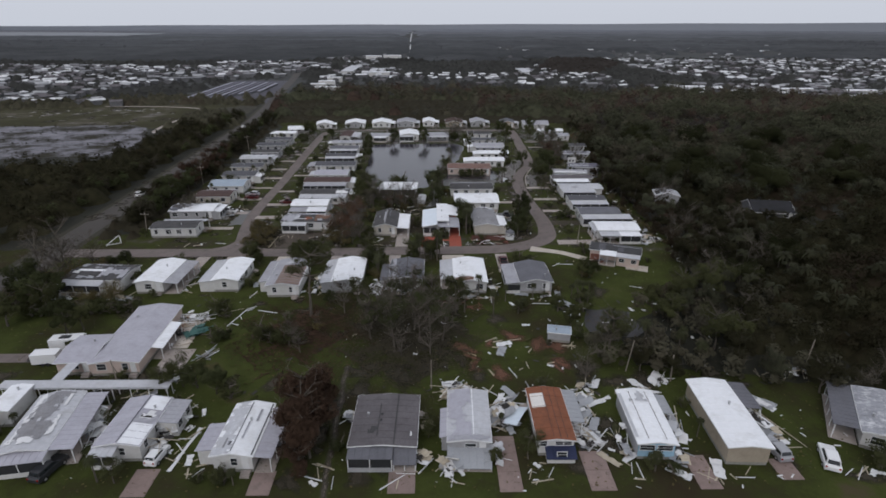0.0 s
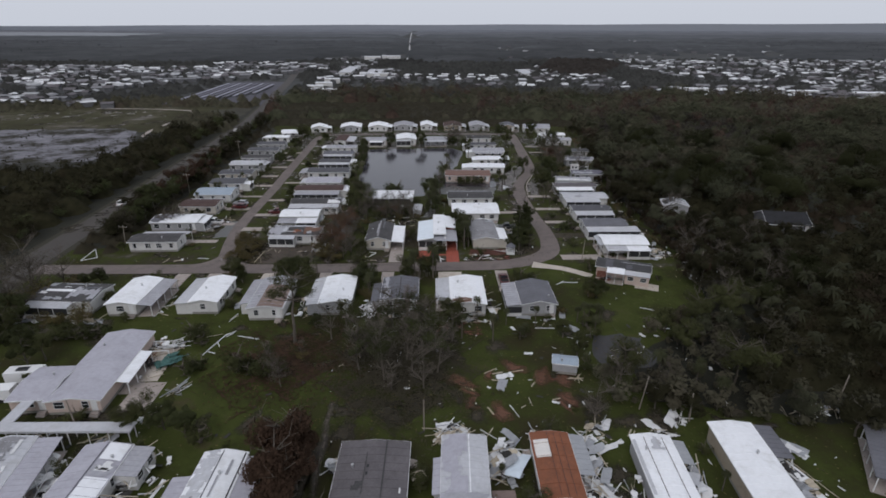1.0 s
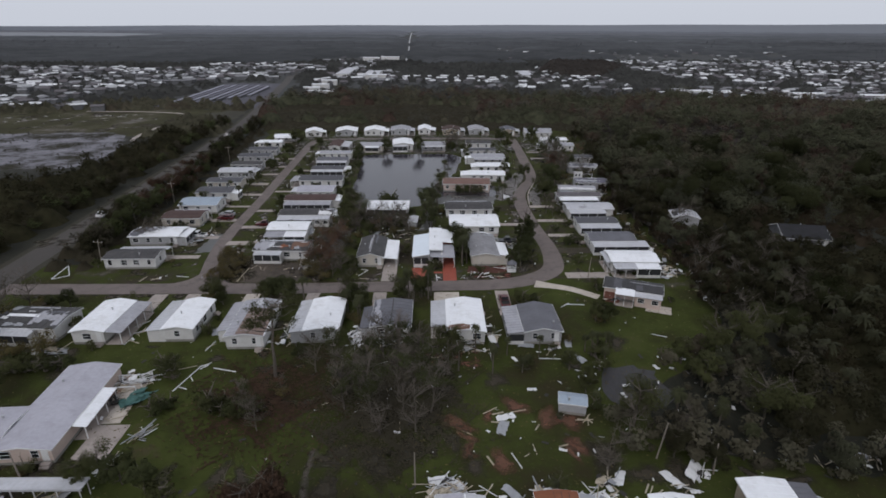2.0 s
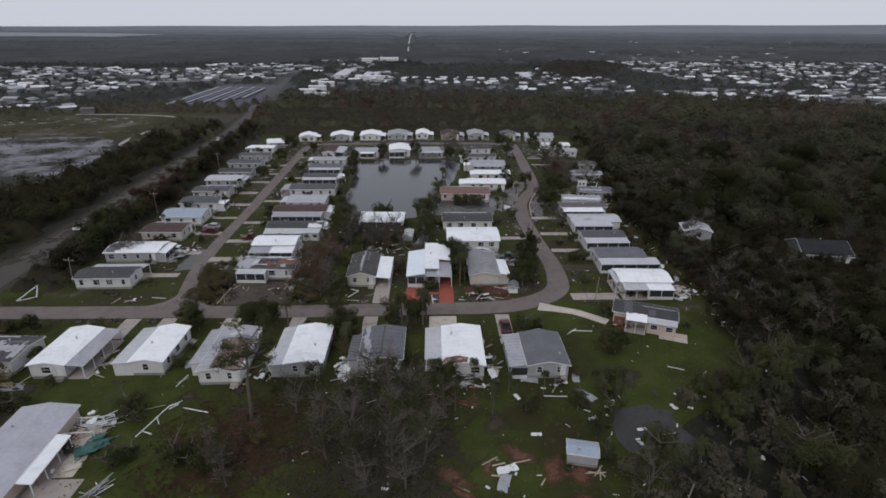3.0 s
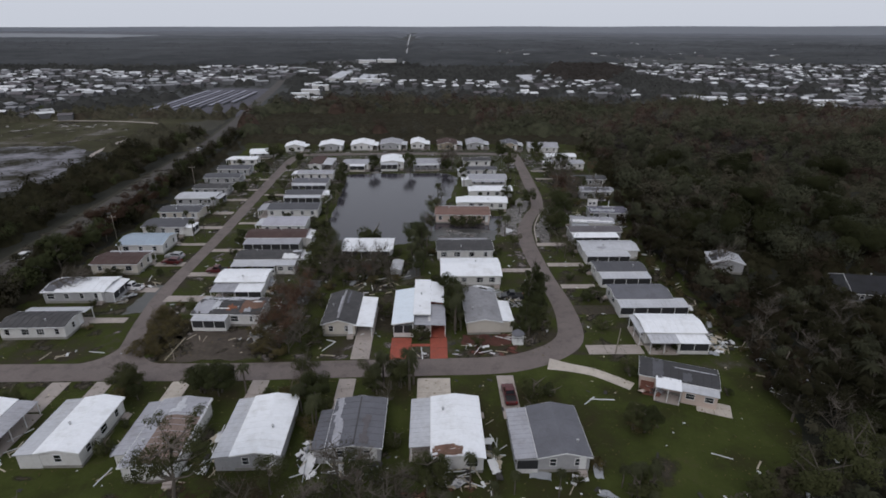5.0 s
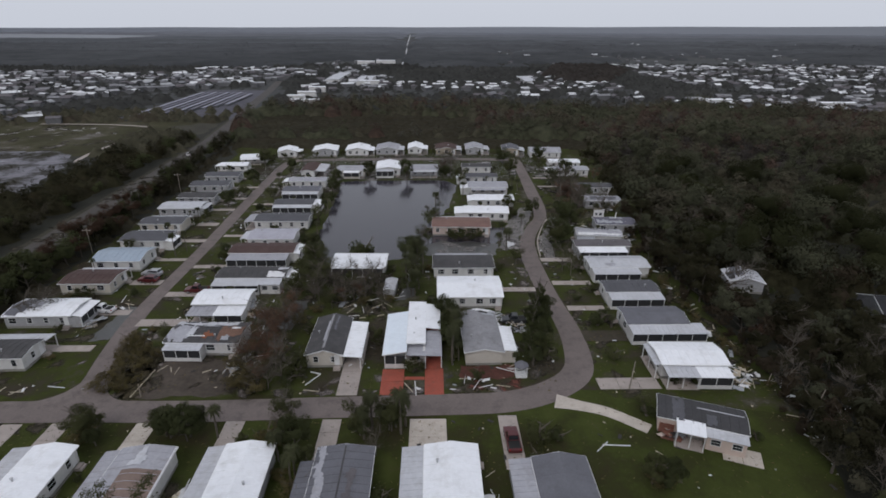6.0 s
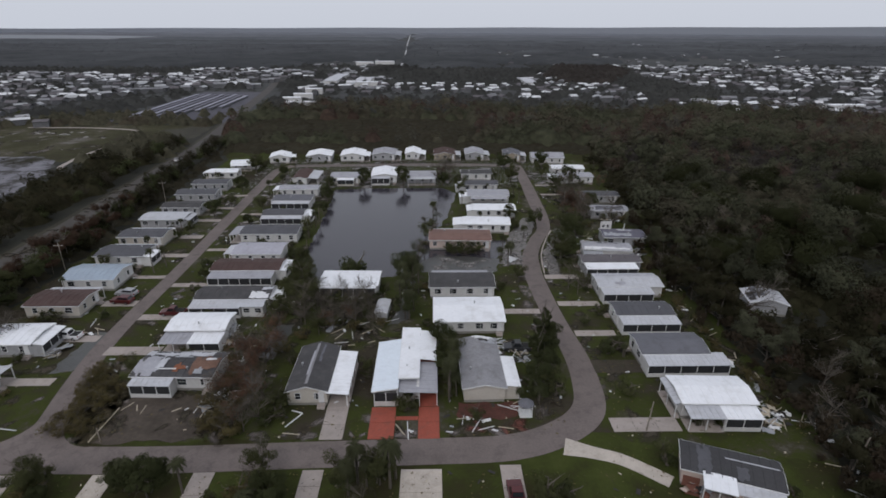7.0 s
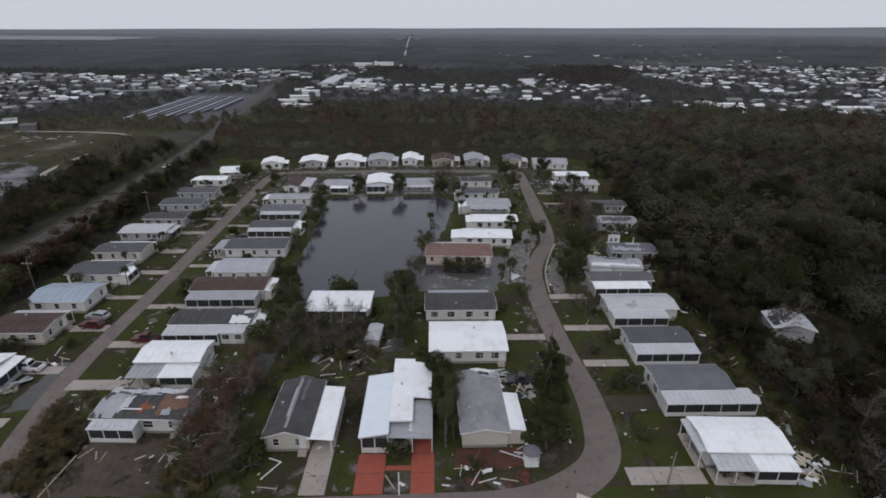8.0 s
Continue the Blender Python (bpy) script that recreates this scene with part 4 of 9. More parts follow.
home(-24.9, 56.0, 5.6, 10.3, "y", white_roof, white_wall, "white mobile home with a scuffed white roof and carport", -1, annexes=(("L", -3.8, 1.3, 2.7, "room", lilac_roof), ("R", -5, 4.6, 2.6, "carport", lilac_roof)), patches=((-5.1, 5.1, -2.75, -0.3, dull_roof), (-4.9, 4.9, 2.45, 2.62, dark_roof), (-4.8, 4.8, -0.2, -0.06, grey_roof), (-4.0, -2.2, -1.5, -1.2, storm_roof), (-3.6, -2.9, -0.9, -0.5, grey_roof), (-2.4, 0.8, 0.5, 0.7, ash_roof), (1.0, 3.4, 1.3, 1.6, ash_roof)), wins="F")
home(-6.0, 57.5, 9.0, 10.4, "y", slate_roof, grey_wall, "wide mobile home with a dark panelled roof and broken porch", -1, rise=0.35, annexes=(("F", -4.4, 1.4, 2.1, "screen", grey_roof), ("F", 1.4, 4.4, 1.9, "carport", grey_roof, 2.6, 1.3)), patches=((-3.0, -1.7, -2.2, -0.9, dark_roof), (-5.1, 5.0, 1.35, 1.55, dark_roof), (-3.6, 3.0, -0.95, -0.8, dark_roof), (0.4, 0.9, -0.7, -0.4, screen), (-0.8, -0.3, -0.7, -0.45, screen), (-3.4, -2.6, 3.5, 3.7, sheet_white)), wins="LR")
home(5.4, 58.3, 5.9, 10.7, "y", dull_roof, grey_wall, "mobile home with a pale metal roof and wrecked front porch", -2, rise=0.4, annexes=(("F", -2.9, 2.9, 2.6, "carport", sheet_grey, 1.7, 1.2), ("L", -4.2, 1.6, 1.3, "room", lilac_roof)), patches=((-5.2, 5.2, 0.5, 0.66, white_roof), (-5.2, 5.2, -2.9, 0.3, lilac_roof), (-5.3, -4.4, -2.7, 2.7, ash_roof)), wins="F")
orange = home(16.8, 58.5, 5.2, 11.1, "y", rust_roof, white_wall, "mobile home with a rust orange roof and white tarp", -1, rise=0.35, rib=2.2, annexes=(("F", -1.5, 2.5, 1.7, "room", navy_wall, 1.75, 0.75), ("R", -1.6, 5.4, 2.3, "carport", sheet_grey)), patches=((0.9, 4.0, -2.3, -0.4, tarp), (-5.3, 5.2, 0.5, 0.58, brown_roof), (-5.2, 5.2, 1.4, 1.46, brown_roof), (-5.2, 5.2, -0.4, -0.34, brown_roof)), wins="L")
window(orange, pose(-1.7, -5.25, 1.7), 0.9, 0.8)
for u in (0.4, 1.5):
    window(orange, pose(u, -5.25, 1.85), 1.0, 0.6)
blue_home = home(30.0, 57.7, 5.3, 11.3, "y", white_roof, blue_wall, "light blue mobile home with a scraped white ribbed roof", -3, rise=0.4, patches=((-4.9, 4.9, -1.1, -1.02, brown_roof), (-4.9, 4.9, 1.25, 1.33, brown_roof), (-4.4, 4.6, -2.6, -2.2, dull_roof), (2.6, 4.8, -0.9, 1.1, dull_roof)), annexes=(("R", 0.9, 5.0, 1.9, "carport", sheet_grey),), wins="")
for u in (-1.25, 1.05):
    window(blue_home, pose(u, -5.39, 1.62, 0, 0, 0), 1.9, 0.8)
part("side_panel", Build().box(-2.42, -2.36, -5.2, 5.2, 0.5, 2.6), grey_wall, blue_home)
home(41.6, 58.1, 5.9, 14.4, "y", white_roof, tan_wall, "long tan mobile home with a clean white roof", -3, eave=3.0, rise=0.35, annexes=(("R", 1.0, 7.0, 2.9, "carport", grey_roof),), wins="R")
home(64.0, 57.2, 7.4, 11.5, "y", patchy_roof, white_wall, "white home with a stained grey roof and dark carport", -30, annexes=(("L", -5.2, 5.6, 3.4, "carport", grey_roof),), wins="F")

# clubhouse-like long building
home(-51.6, 81.4, 8.2, 19.2, "y", lilac_roof, pink_wall, "long low building with a smooth grey roof and torn east end", 3, eave=2.45, rise=0.6, rib=4.8, rib_h=0.02, annexes=(("R", -5.0, 3.6, 2.2, "carport", white_roof),), wins="F", name="long_building")
home(-58.0, 76.4, 6.0, 8.6, "x", lilac_roof, pink_wall, "low grey-roofed side wing of the long building", 3, eave=2.42, rise=0.55, rib=4.8, rib_h=0.02, wins="F", name="side_wing")

# row south of the cross street
home(-71.8, 106.2, 13.0, 8.0, "x", dark_roof, white_wall, "storm-torn home with half its white roof gone", -4, annexes=(("F", -6, 3, 2.4, "screen", dull_roof),), patches=((0.6, 6.3, -3.8, 2.4, ash_roof), (-4.9, 1.2, -0.75, 0.15, white_roof), (-5.6, -4.2, -1.9, -0.75, sheet_white), (-3.4, 2.6, 2.7, 3.6, dull_roof), (-6.2, -4.6, 1.6, 3.4, sheet_grey), (-2.2, -0.8, 1.0, 1.5, sheet_white), (-3.6, 0.2, -3.6, -2.6, sheet_grey), (2.6, 5.2, 0.4, 1.8, grey_roof)), wins="F")
home(-59.4, 106.7, 6.3, 11.9, "y", white_roof, white_wall, "white mobile home with a bright white roof and grey carport", 0, annexes=(("R", -5.8, 5.9, 3.2, "carport", ash_roof),), wins="F")
home(-43.7, 107.2, 5.9, 11.5, "y", white_roof, white_wall, "white mobile home with a bright white roof and pale side roof", 0, annexes=(("L", -5.7, 5.7, 3.1, "room", dull_roof),), wins="FR")
home(-31.0, 105.6, 7.2, 13.6, "y", ash_roof, white_wall, "white mobile home with a stripped faded roof", 1, annexes=(("L", -4.2, 6.6, 2.4, "room", ash_roof),), patches=((-6.7, 2.6, -1.5, 3.4, membrane), (-6.7, 6.7, 3.42, 3.56, sheet_white), (3.2, 6.4, -1.2, 0.8, dull_roof)), wins="F")
home(-17.9, 106.8, 6.6, 12.3, "y", white_roof, grey_wall, "grey mobile home with a white roof and lower side roof", 1, annexes=(("L", -6, 6, 2.7, "room", dull_roof),), wins="F")
home(-5.2, 106.9, 7.6, 10.4, "y", grey_roof, grey_wall, "grey mobile home with a worn roof behind broken trees", 0, annexes=(("L", -5, 3, 2.2, "screen", grey_roof),), patches=((-5.0, 5.0, -3.7, -1.9, ash_roof), (-4.9, 4.8, -0.1, 0.1, dark_roof), (-4.6, 1.0, 0.6, 1.9, slate_roof)), wins="F")
home(8.6, 106.1, 7.2, 12.6, "y", white_roof, white_wall, "white mobile home with a torn white roof and grey side roof", 0, annexes=(("L", -3.9, 6.2, 3.2, "carport", dull_roof),), patches=((-6.2, -4.2, -3.4, 0.6, insulation),), wins="FR")
slate_home = home(22.5, 104.9, 7.2, 10.3, "y", grey_roof, grey_wall, "grey mobile home with a smooth slate roof and side porch", 0, eave=2.6, rise=0.8, rib=3.4, rib_h=0.02, annexes=(("L", -4.9, 5.1, 3.2, "screen", ash_roof),), wins="F")
part("porch_screen", Build().box(-6.2, -3.5, -4.98, -4.9, 0.75, 2.1), screen, slate_home)
part("porch_front", Build().box(-6.2, -3.5, -5.0, -4.9, 0.05, 0.72), white_wall, slate_home)
corner_home = home(45.0, 118.0, 12.0, 5.6, "x", wet_dark_roof, pink_wall, "corner home with a wet charcoal roof and collapsed pink west end", -21, rise=0.4, patches=((-3.9, -2.3, -2.7, 2.5, slate_grey_roof), (0.6, 1.9, -2.6, -0.5, slate_grey_roof), (-0.6, 5.6, 0.5, 0.75, dull_roof)), annexes=(("F", 0.4, 5.8, 2.0, "room", dull_roof), ("F", -3.4, 0.4, 2.6, "carport", white_roof, 2.85, 0.2)), wins="")
part("broken_brick_wall", Build().box(-5.5, -3.5, -2.66, -2.54, 0.1, 1.7), brick_red, corner_home)

# row north of the cross street
home(-34.5, 141.4, 13.4, 7.2, "x", dark_roof, white_wall, "badly torn home with white sheets over a dark roof", -2, annexes=(("F", -6.0, 0.6, 2.2, "screen", dull_roof),), patches=((-6.6, 4.6, 1.7, 3.5, dull_roof), (-6.6, -2.9, -3.5, 1.7, ash_roof), (-3.2, -2.0, -2.2, 1.6, dull_roof), (-0.2, 1.7, -2.5, -0.5, rust_roof), (2.4, 6.5, -3.4, 1.6, insulation), (-2.6, 0.2, -2.0, -1.75, sheet_white), (-1.4, 1.6, 1.2, 1.6, sheet_grey), (3.2, 4.6, -2.9, -1.6, sheet_grey), (4.2, 5.8, 0.2, 1.0, sheet_white)), wins="F")
home(-12.3, 140.2, 6.7, 12.8, "y", dark_roof, cream_wall, "cream mobile home with a charcoal shingle roof and white carport", 0, eave=2.6, rise=1.0, rib=9, rib_h=0.02, annexes=(("R", -6.6, 5.2, 3.4, "carport", white_roof),), patches=((-5.6, 5.8, -0.35, 0.1, storm_roof), (-3.2, 3.6, -0.6, -0.25, ash_roof), (0.6, 5.6, 0.6, 1.1, grey_roof)), wins="FF")
def panel_home():
    """White home whose left roof is a bluish pitched sheet; a raised insulated deck covers the other half, over a lower grey porch roof."""
    top = thing("mobile_home", pose(2.7, 142.0, 0), "white home with a raised bluish white metal roof and red drive", "house", "homes of the park")
    HOMES.append((2.7, 142.0, 10.0, 16.0, 0, ["R", "F"]))
    part("skirting", Build().box(-4.6, 2.2, -7.2, 5.0, 0.0, 0.55), skirt_mat, top)
    part("wall", Build().box(-4.65, 2.25, -7.25, 5.1, 0.5, 2.82), white_wall, top)
    part("wall", Build().box(-0.9, 2.25, 5.1, 8.6, 0.0, 3.5), white_wall, top)
    slope = Build()
    slope.ribbed(lambda u, v, z: (v, u, z), -8.6, 5.4, (-5.0, -3.0, -0.9), lambda v: 2.85 + 0.16 * (v + 5.0), 0.08, 1.3, 0.04)
    part("roof", slope, ice_roof, top, "bluish white ribbed metal roof")
    deck = Build()
    deck.ribbed(lambda u, v, z: (v, u, z), -6.2, 9.0, (-1.0, 0.6, 2.3), lambda v: 3.62 - 0.03 * (v + 1.0), 0.12, 4.0, 0.02)
    part("roof_panel", deck, white_roof, top, "raised white insulated roof panel")
    deck = Build()
    deck.ribbed(lambda u, v, z: (v, u, z), -0.9, 8.2, (2.31, 3.6, 5.0), lambda v: 3.52 - 0.12 * (v - 2.3), 0.12, 4.0, 0.02)
    part("roof_panel", deck, white_roof, top, "raised white insulated roof panel")
    low = Build()
    low.ribbed(lambda u, v, z: (v, u, z), -8.7, -0.5, (-0.85, 2.0, 5.1), lambda v: 2.85 - 0.04 * (v + 0.9), 0.08, 1.0, 0.04)
    part("porch_roof", low, ash_roof, top, "lower grey porch roof")
    for s in (-1, 1):
        part("fascia", Build().beam((-5.03, -8.6 if s < 0 else 0.0, 2.88), (-5.03, 0.0 if s < 0 else 5.4, 2.88), 0.05, 0.16), trim, top)
    part("gable_trim", Build().hexa2((-5.0, -8.66, 2.74), (-0.9, -8.66, 3.4), (-0.9, -8.61, 3.4), (-5.0, -8.61, 2.74), 0.16), trim, top)
    part("deck_edge", Build().box(-1.0, 2.3, -6.25, -6.2, 3.5, 3.74).box(-1.05, -1.0, -6.2, 9.0, 3.55, 3.76), trim, top)
    part("knee_wall", Build().box(-4.7, -0.95, -8.4, -8.28, 0.05, 0.95).box(-4.7, -4.58, -8.28, -7.25, 0.05, 2.8).box(-1.07, -0.95, -8.28, -7.25, 0.05, 2.8), white_wall, top)
    for a in (-4.6, -2.82):
        part("screen_panel", Build().box(a, a + 1.72, -8.36, -8.32, 0.95, 2.5), screen, top)
    for a in (-4.64, -2.85, -1.06, 2.3, 5.0):
        part("post", Build().box(a - 0.06, a + 0.06, -8.45, -8.33, 0.0, 2.78), trim, top)
    for a in (-4.5, -0.8, 3.0, 7.8):
        part("post", Build().box(4.9, 5.02, a - 0.06, a + 0.06, 0.0, 2.7 if a < -0.6 else 3.2), trim, top)
    part("carport_slab", Build().box(2.3, 5.1, -8.5, 8.0, 0.0, 0.075), red_paint, top)
    window(top, pose(0.6, -7.25, 1.1), 1.4, 1.1)
    part("roof_vent", Build().tube((0.4, 2.0, 3.6), (0.4, 2.0, 4.15), 0.12, 0.12, 8), steel, top)
    part("roof_vent", Build().tube((0.2, -3.0, 3.6), (0.2, -3.0, 3.95), 0.1, 0.1, 8), steel, top)


panel_home()
home(15.0, 141.3, 7.0, 14.4, "y", storm_roof, cream_wall, "cream mobile home with a weathered grey roof torn at the back", 1, eave=2.7, rise=0.7, rib=3.0, rib_h=0.02, annexes=(("R", -6.4, 1.9, 2.6, "screen", white_roof),), patches=((5.0, 7.0, 0.6, 3.3, sheet_grey), (5.6, 7.1, 0.2, 2.2, dark_scrap), (6.3, 7.1, -1.0, 2.8, sheet_white)), wins="")

# east side of the left street
home(-36.3, 154.9, 11.0, 6.7, "x", white_roof, white_wall, "white home with a bright white roof and porch roof", 0, eave=3.0, rise=0.6, annexes=(("F", -5.4, -0.2, 3.6, "carport", ash_roof, 2.6), ("F", -0.2, 5.4, 3.6, "screen", white_roof, 2.6)), wins="FL")
home(-34.1, 167.3, 15.6, 6.2, "x", dark_roof, white_wall, "home with a charcoal roof and torn pale end room", 0, annexes=(("F", -7.6, 2.6, 3.5, "screen", dull_roof), ("F", 2.6, 7.2, 3.0, "room", dull_roof), ("R", -2.8, 2.8, 2.2, "carport", white_roof)), patches=((3.6, 7.4, -2.9, -0.6, sheet_white), (5.4, 7.6, 0.0, 2.4, dull_roof)), wins="L")
home(-35.9, 181.8, 16.0, 7.0, "x", brown_roof, white_wall, "home with a dark brown roof and weathered porch roof", 0, annexes=(("F", -7.4, 7.0, 3.8, "screen", ash_roof), ("R", -3.2, 3.2, 1.8, "room", white_roof)), wins="L")
home(-36.2, 191.7, 12.3, 8.0, "x", lilac_roof, white_wall, "white home with a pale bluish roof", 0, annexes=(("L", -3, 3, 2.4, "carport", dull_roof),), wins="FL")
home(-37.0, 205.4, 15.6, 7.6, "x", slate_grey_roof, white_wall, "white home with a dark grey roof", 0, wins="FL", annexes=(("L", -3.4, 3.4, 3.2, "carport", ash_roof),))
home(-37.2, 220.4, 12.4, 6.4, "x", slate_grey_roof, white_wall, "home with a grey roof and white end porch", 0, annexes=(("F", -6, 6, 2.4, "screen", dull_roof), ("R", -3, 3, 2.6, "screen", white_roof)), wins="FL")
home(-38.0, 235.2, 12.8, 7.0, "x", grey_roof, white_wall, "home with a grey roof and white porch strip", 0, annexes=(("F", -6, 6, 2.4, "screen", dull_roof),), wins="FL")
home(-38.7, 247.6, 13.6, 6.0, "x", ash_roof, white_wall, "home with a light grey roof", 0, wins="FL", annexes=(("L", -2.8, 2.8, 2.4, "carport", white_roof),))
home(-41.6, 265.9, 5.8, 14.0, "y", brown_roof, white_wall, "white home with a brown roof and white carport", 0, annexes=(("R", -6, 6, 4.0, "carport", dull_roof),), wins="F")

# west side of the left street
home(-68.7, 136.4, 12.4, 6.2, "x", dark_roof, white_wall, "white mobile home with a charcoal roof and white rear carport", 1, annexes=(("B", -5.4, 6.6, 2.6, "carport", dull_roof),), wins="FFR")
home(-69.8, 151.3, 13.0, 7.4, "x", white_roof, grey_wall, "grey home with a fallen tree on its torn white roof", 1, patches=((-6.3, -2.6, -3.5, 3.4, grey_roof), (-3.0, -0.6, -1.2, 2.4, ash_roof)), annexes=(("R", -3.4, 3.2, 2.2, "screen", white_roof),), wins="F")
home(-68.9, 165.4, 11.2, 7.6, "x", brown_roof, cream_wall, "cream mobile home with a dark maroon roof", 0, annexes=(("B", -5.2, 5.4, 2.0, "carport", dull_roof),), wins="FR")
home(-68.8, 178.0, 11.8, 8.8, "x", blue_roof, white_wall, "white mobile home with a pale blue roof", 0, rise=0.9, wins="FR")
home(-69.0, 190.6, 12.0, 7.8, "x", slate_grey_roof, white_wall, "white mobile home with a grey roof and white corner awning", 0, annexes=(("R", -3.6, 1.0, 2.4, "screen", white_roof), ("B", -5, 5.6, 1.6, "carport", white_roof)), wins="FF")
home(-70.2, 203.0, 12.2, 6.8, "x", slate_grey_roof, cream_wall, "cream mobile home with a grey roof edged in white", 0, annexes=(("B", -6, 6, 1.8, "carport", white_roof),), wins="FF")
home(-71.0, 217.2, 12.8, 7.4, "x", dull_roof, grey_wall, "pale grey mobile home with a washed-out roof", 0, annexes=(("R", -3, 3, 1.8, "screen", dull_roof),), wins="FR")
home(-70.4, 228.0, 12.2, 6.4, "x", dark_roof, grey_wall, "mobile home with a dark roof", 0, wins="FR")
home(-71.6, 242.4, 13.2, 7.4, "x", slate_grey_roof, grey_wall, "mobile home with a grey roof edged in white", 1, annexes=(("B", -6, 6, 1.6, "carport", white_roof),), wins="FR")
home(-71.8, 255.2, 12.6, 7.0, "x", slate_grey_roof, grey_wall, "mobile home with a dull grey roof", 1, wins="FR")
home(-73.0, 271.1, 11.2, 6.4, "x", white_roof, white_wall, "white mobile home with a bright white roof", 1, wins="FR", annexes=(("L", -2.6, 2.4, 2.2, "carport", white_roof),))
home(-69.8, 286.2, 11.0, 7.4, "x", white_roof, white_wall, "white mobile home with a bright white roof under trees", 8, wins="FR", annexes=(("F", -5, 3, 2.4, "carport", white_roof),))

# last row to the north, gables to the street
for x, y, w, l, roof, wall, label, yaw in ((-58.6, 298.6, 8.6, 9.6, white_roof, white_wall, "white home with a bright white gabled roof", 8), (-42.0, 301.5, 11.2, 11.0, white_roof, grey_wall, "home with a wide white gabled roof", 4), (-27.6, 303, 10.6, 12.0, white_roof, white_wall, "white home with a sheet-metal roof bent up at one side", 2), (-14.0, 304.6, 10.6, 12.0, ash_roof, grey_wall, "grey-roofed home with a white porch", 0),
                                           (-1.4, 306.4, 7.0, 12.0, white_roof, white_wall, "narrow home with a bright white gabled roof", 0), (12.7, 304.6, 9.8, 12.0, brown_roof, tan_wall, "brown-roofed home with a brick front", 0), (26.0, 305.4, 8.6, 12.0, ash_roof, grey_wall, "home with a smooth pale grey gabled roof", 0), (42.4, 303.0, 8.0, 11.0, grey_roof, tan_wall, "home with a grey gabled roof and side roof", -4)):
    home(x, y, w, l, "y", roof, wall, label, yaw, rise=1.1, wins="F", annexes=(("R", -l / 2 + 0.3, l / 2 - 3, 2.6, "carport", dull_roof if roof is not white_roof else white_roof),) if w < 10.8 else ())
home(57.0, 297.0, 14.0, 9.6, "x", ash_roof, white_wall, "white house with a grey hipped-looking roof", -3, rise=1.5, wins="F", name="house")
home(-25.2, 264.4, 11.2, 8.6, "x", ash_roof, cream_wall, "lakeside home with a pale grey roof and white awning", 0, annexes=(("F", -2.6, 3.6, 2.4, "screen", white_roof),), wins="F")
home(-11.0, 267.8, 9.8, 13.0, "y", white_roof, white_wall, "lakeside home with a bright white roof and screened porch", 2, eave=3.0, rise=0.9, annexes=(("F", -4.6, 2.2, 2.6, "screen", dull_roof),), wins="F")
home(3.0, 265.6, 11.4, 9.6, "x", ash_roof, grey_wall, "lakeside home with a patchy grey roof behind trees", 2, annexes=(("F", -5, 5, 2.0, "carport", dull_roof),), wins="F")
home(-11.0, 173.6, 13.0, 7.8, "x", white_roof, white_wall, "low lakeside home with a flat bright white roof", -1, rise=0.15, eave=2.9, annexes=(("F", -6, 6, 1.2, "screen", white_roof, 2.9, 0.05),), wins="L")

# between the pond and the bending street
home(14.1, 159.6, 13.8, 10.2, "x", white_roof, white_wall, "white home with a wide bright white roof", 0, rise=0.8, wins="FF")
home(13.5, 172.9, 14.4, 7.6, "x", dark_roof, white_wall, "home with a dark brown roof and pale eaves", 0, annexes=(("B", -6.6, 6.2, 2.2, "carport", ash_roof),), wins="FF")
home(14.5, 200.6, 16.6, 8.4, "x", terracotta_roof, pink_wall, "salmon home with a reddish brown roof in floodwater", -2, annexes=(("B", -7.4, 7.6, 2.0, "carport", dull_roof),), wins="F")
home(22.7, 212.2, 13.6, 7.0, "x", white_roof, white_wall, "long white home with a bright white roof", -3, annexes=(("L", -3.2, 3.2, 3.2, "screen", white_roof),), wins="FF")
home(26.2, 224.9, 13.2, 6.6, "x", white_roof, white_wall, "white home with a clean white roof", -1, wins="FF", annexes=(("L", -3, 3, 2.2, "screen", white_roof),))
home(25.8, 240.4, 14.0, 8.2, "x", ash_roof, white_wall, "white home with a grey banded roof", -1, annexes=(("F", -6, 6, 2.6, "carport", ash_roof), ("L", -4, 1, 3.0, "screen", white_roof)), wins="FF")
home(24.2, 253.2, 12.8, 6.0, "x", slate_grey_roof, white_wall, "home with a grey roof and small white porch", 0, annexes=(("L", -3, 2, 2.8, "screen", white_roof),), wins="FF")
home(24.0, 269.0, 11.8, 7.2, "x", dark_roof, white_wall, "home with a dark roof and white rear strip", 0, annexes=(("B", 0, 5.6, 2.0, "carport", white_roof),), wins="FF")

# east of the bending street
home(49.8, 133.2, 11.4, 7.0, "x", white_roof, white_wall, "white home with a bright white roof torn at its east end", -2, eave=2.9, rise=0.6, annexes=(("F", -5.4, -0.2, 3.0, "carport", dull_roof, 2.7), ("F", -0.2, 5.2, 3.0, "screen", white_roof, 2.7), ("L", -3.2, 3.3, 1.2, "carport", dull_roof)), wins="L")
home(48.8, 146.6, 12.0, 7.0, "x", grey_roof, white_wall, "white home with a slate grey roof and long pale porch", 0, rise=0.7, rib=4, rib_h=0.02, annexes=(("F", -5.8, 8.2, 3.2, "screen", dull_roof),), wins="LL")
home(48.6, 159.4, 11.6, 5.8, "x", slate_grey_roof, white_wall, "home with a grey roof and white screened porch", 0, annexes=(("F", -5.4, 5.8, 3.2, "screen", dull_roof),), wins="L")
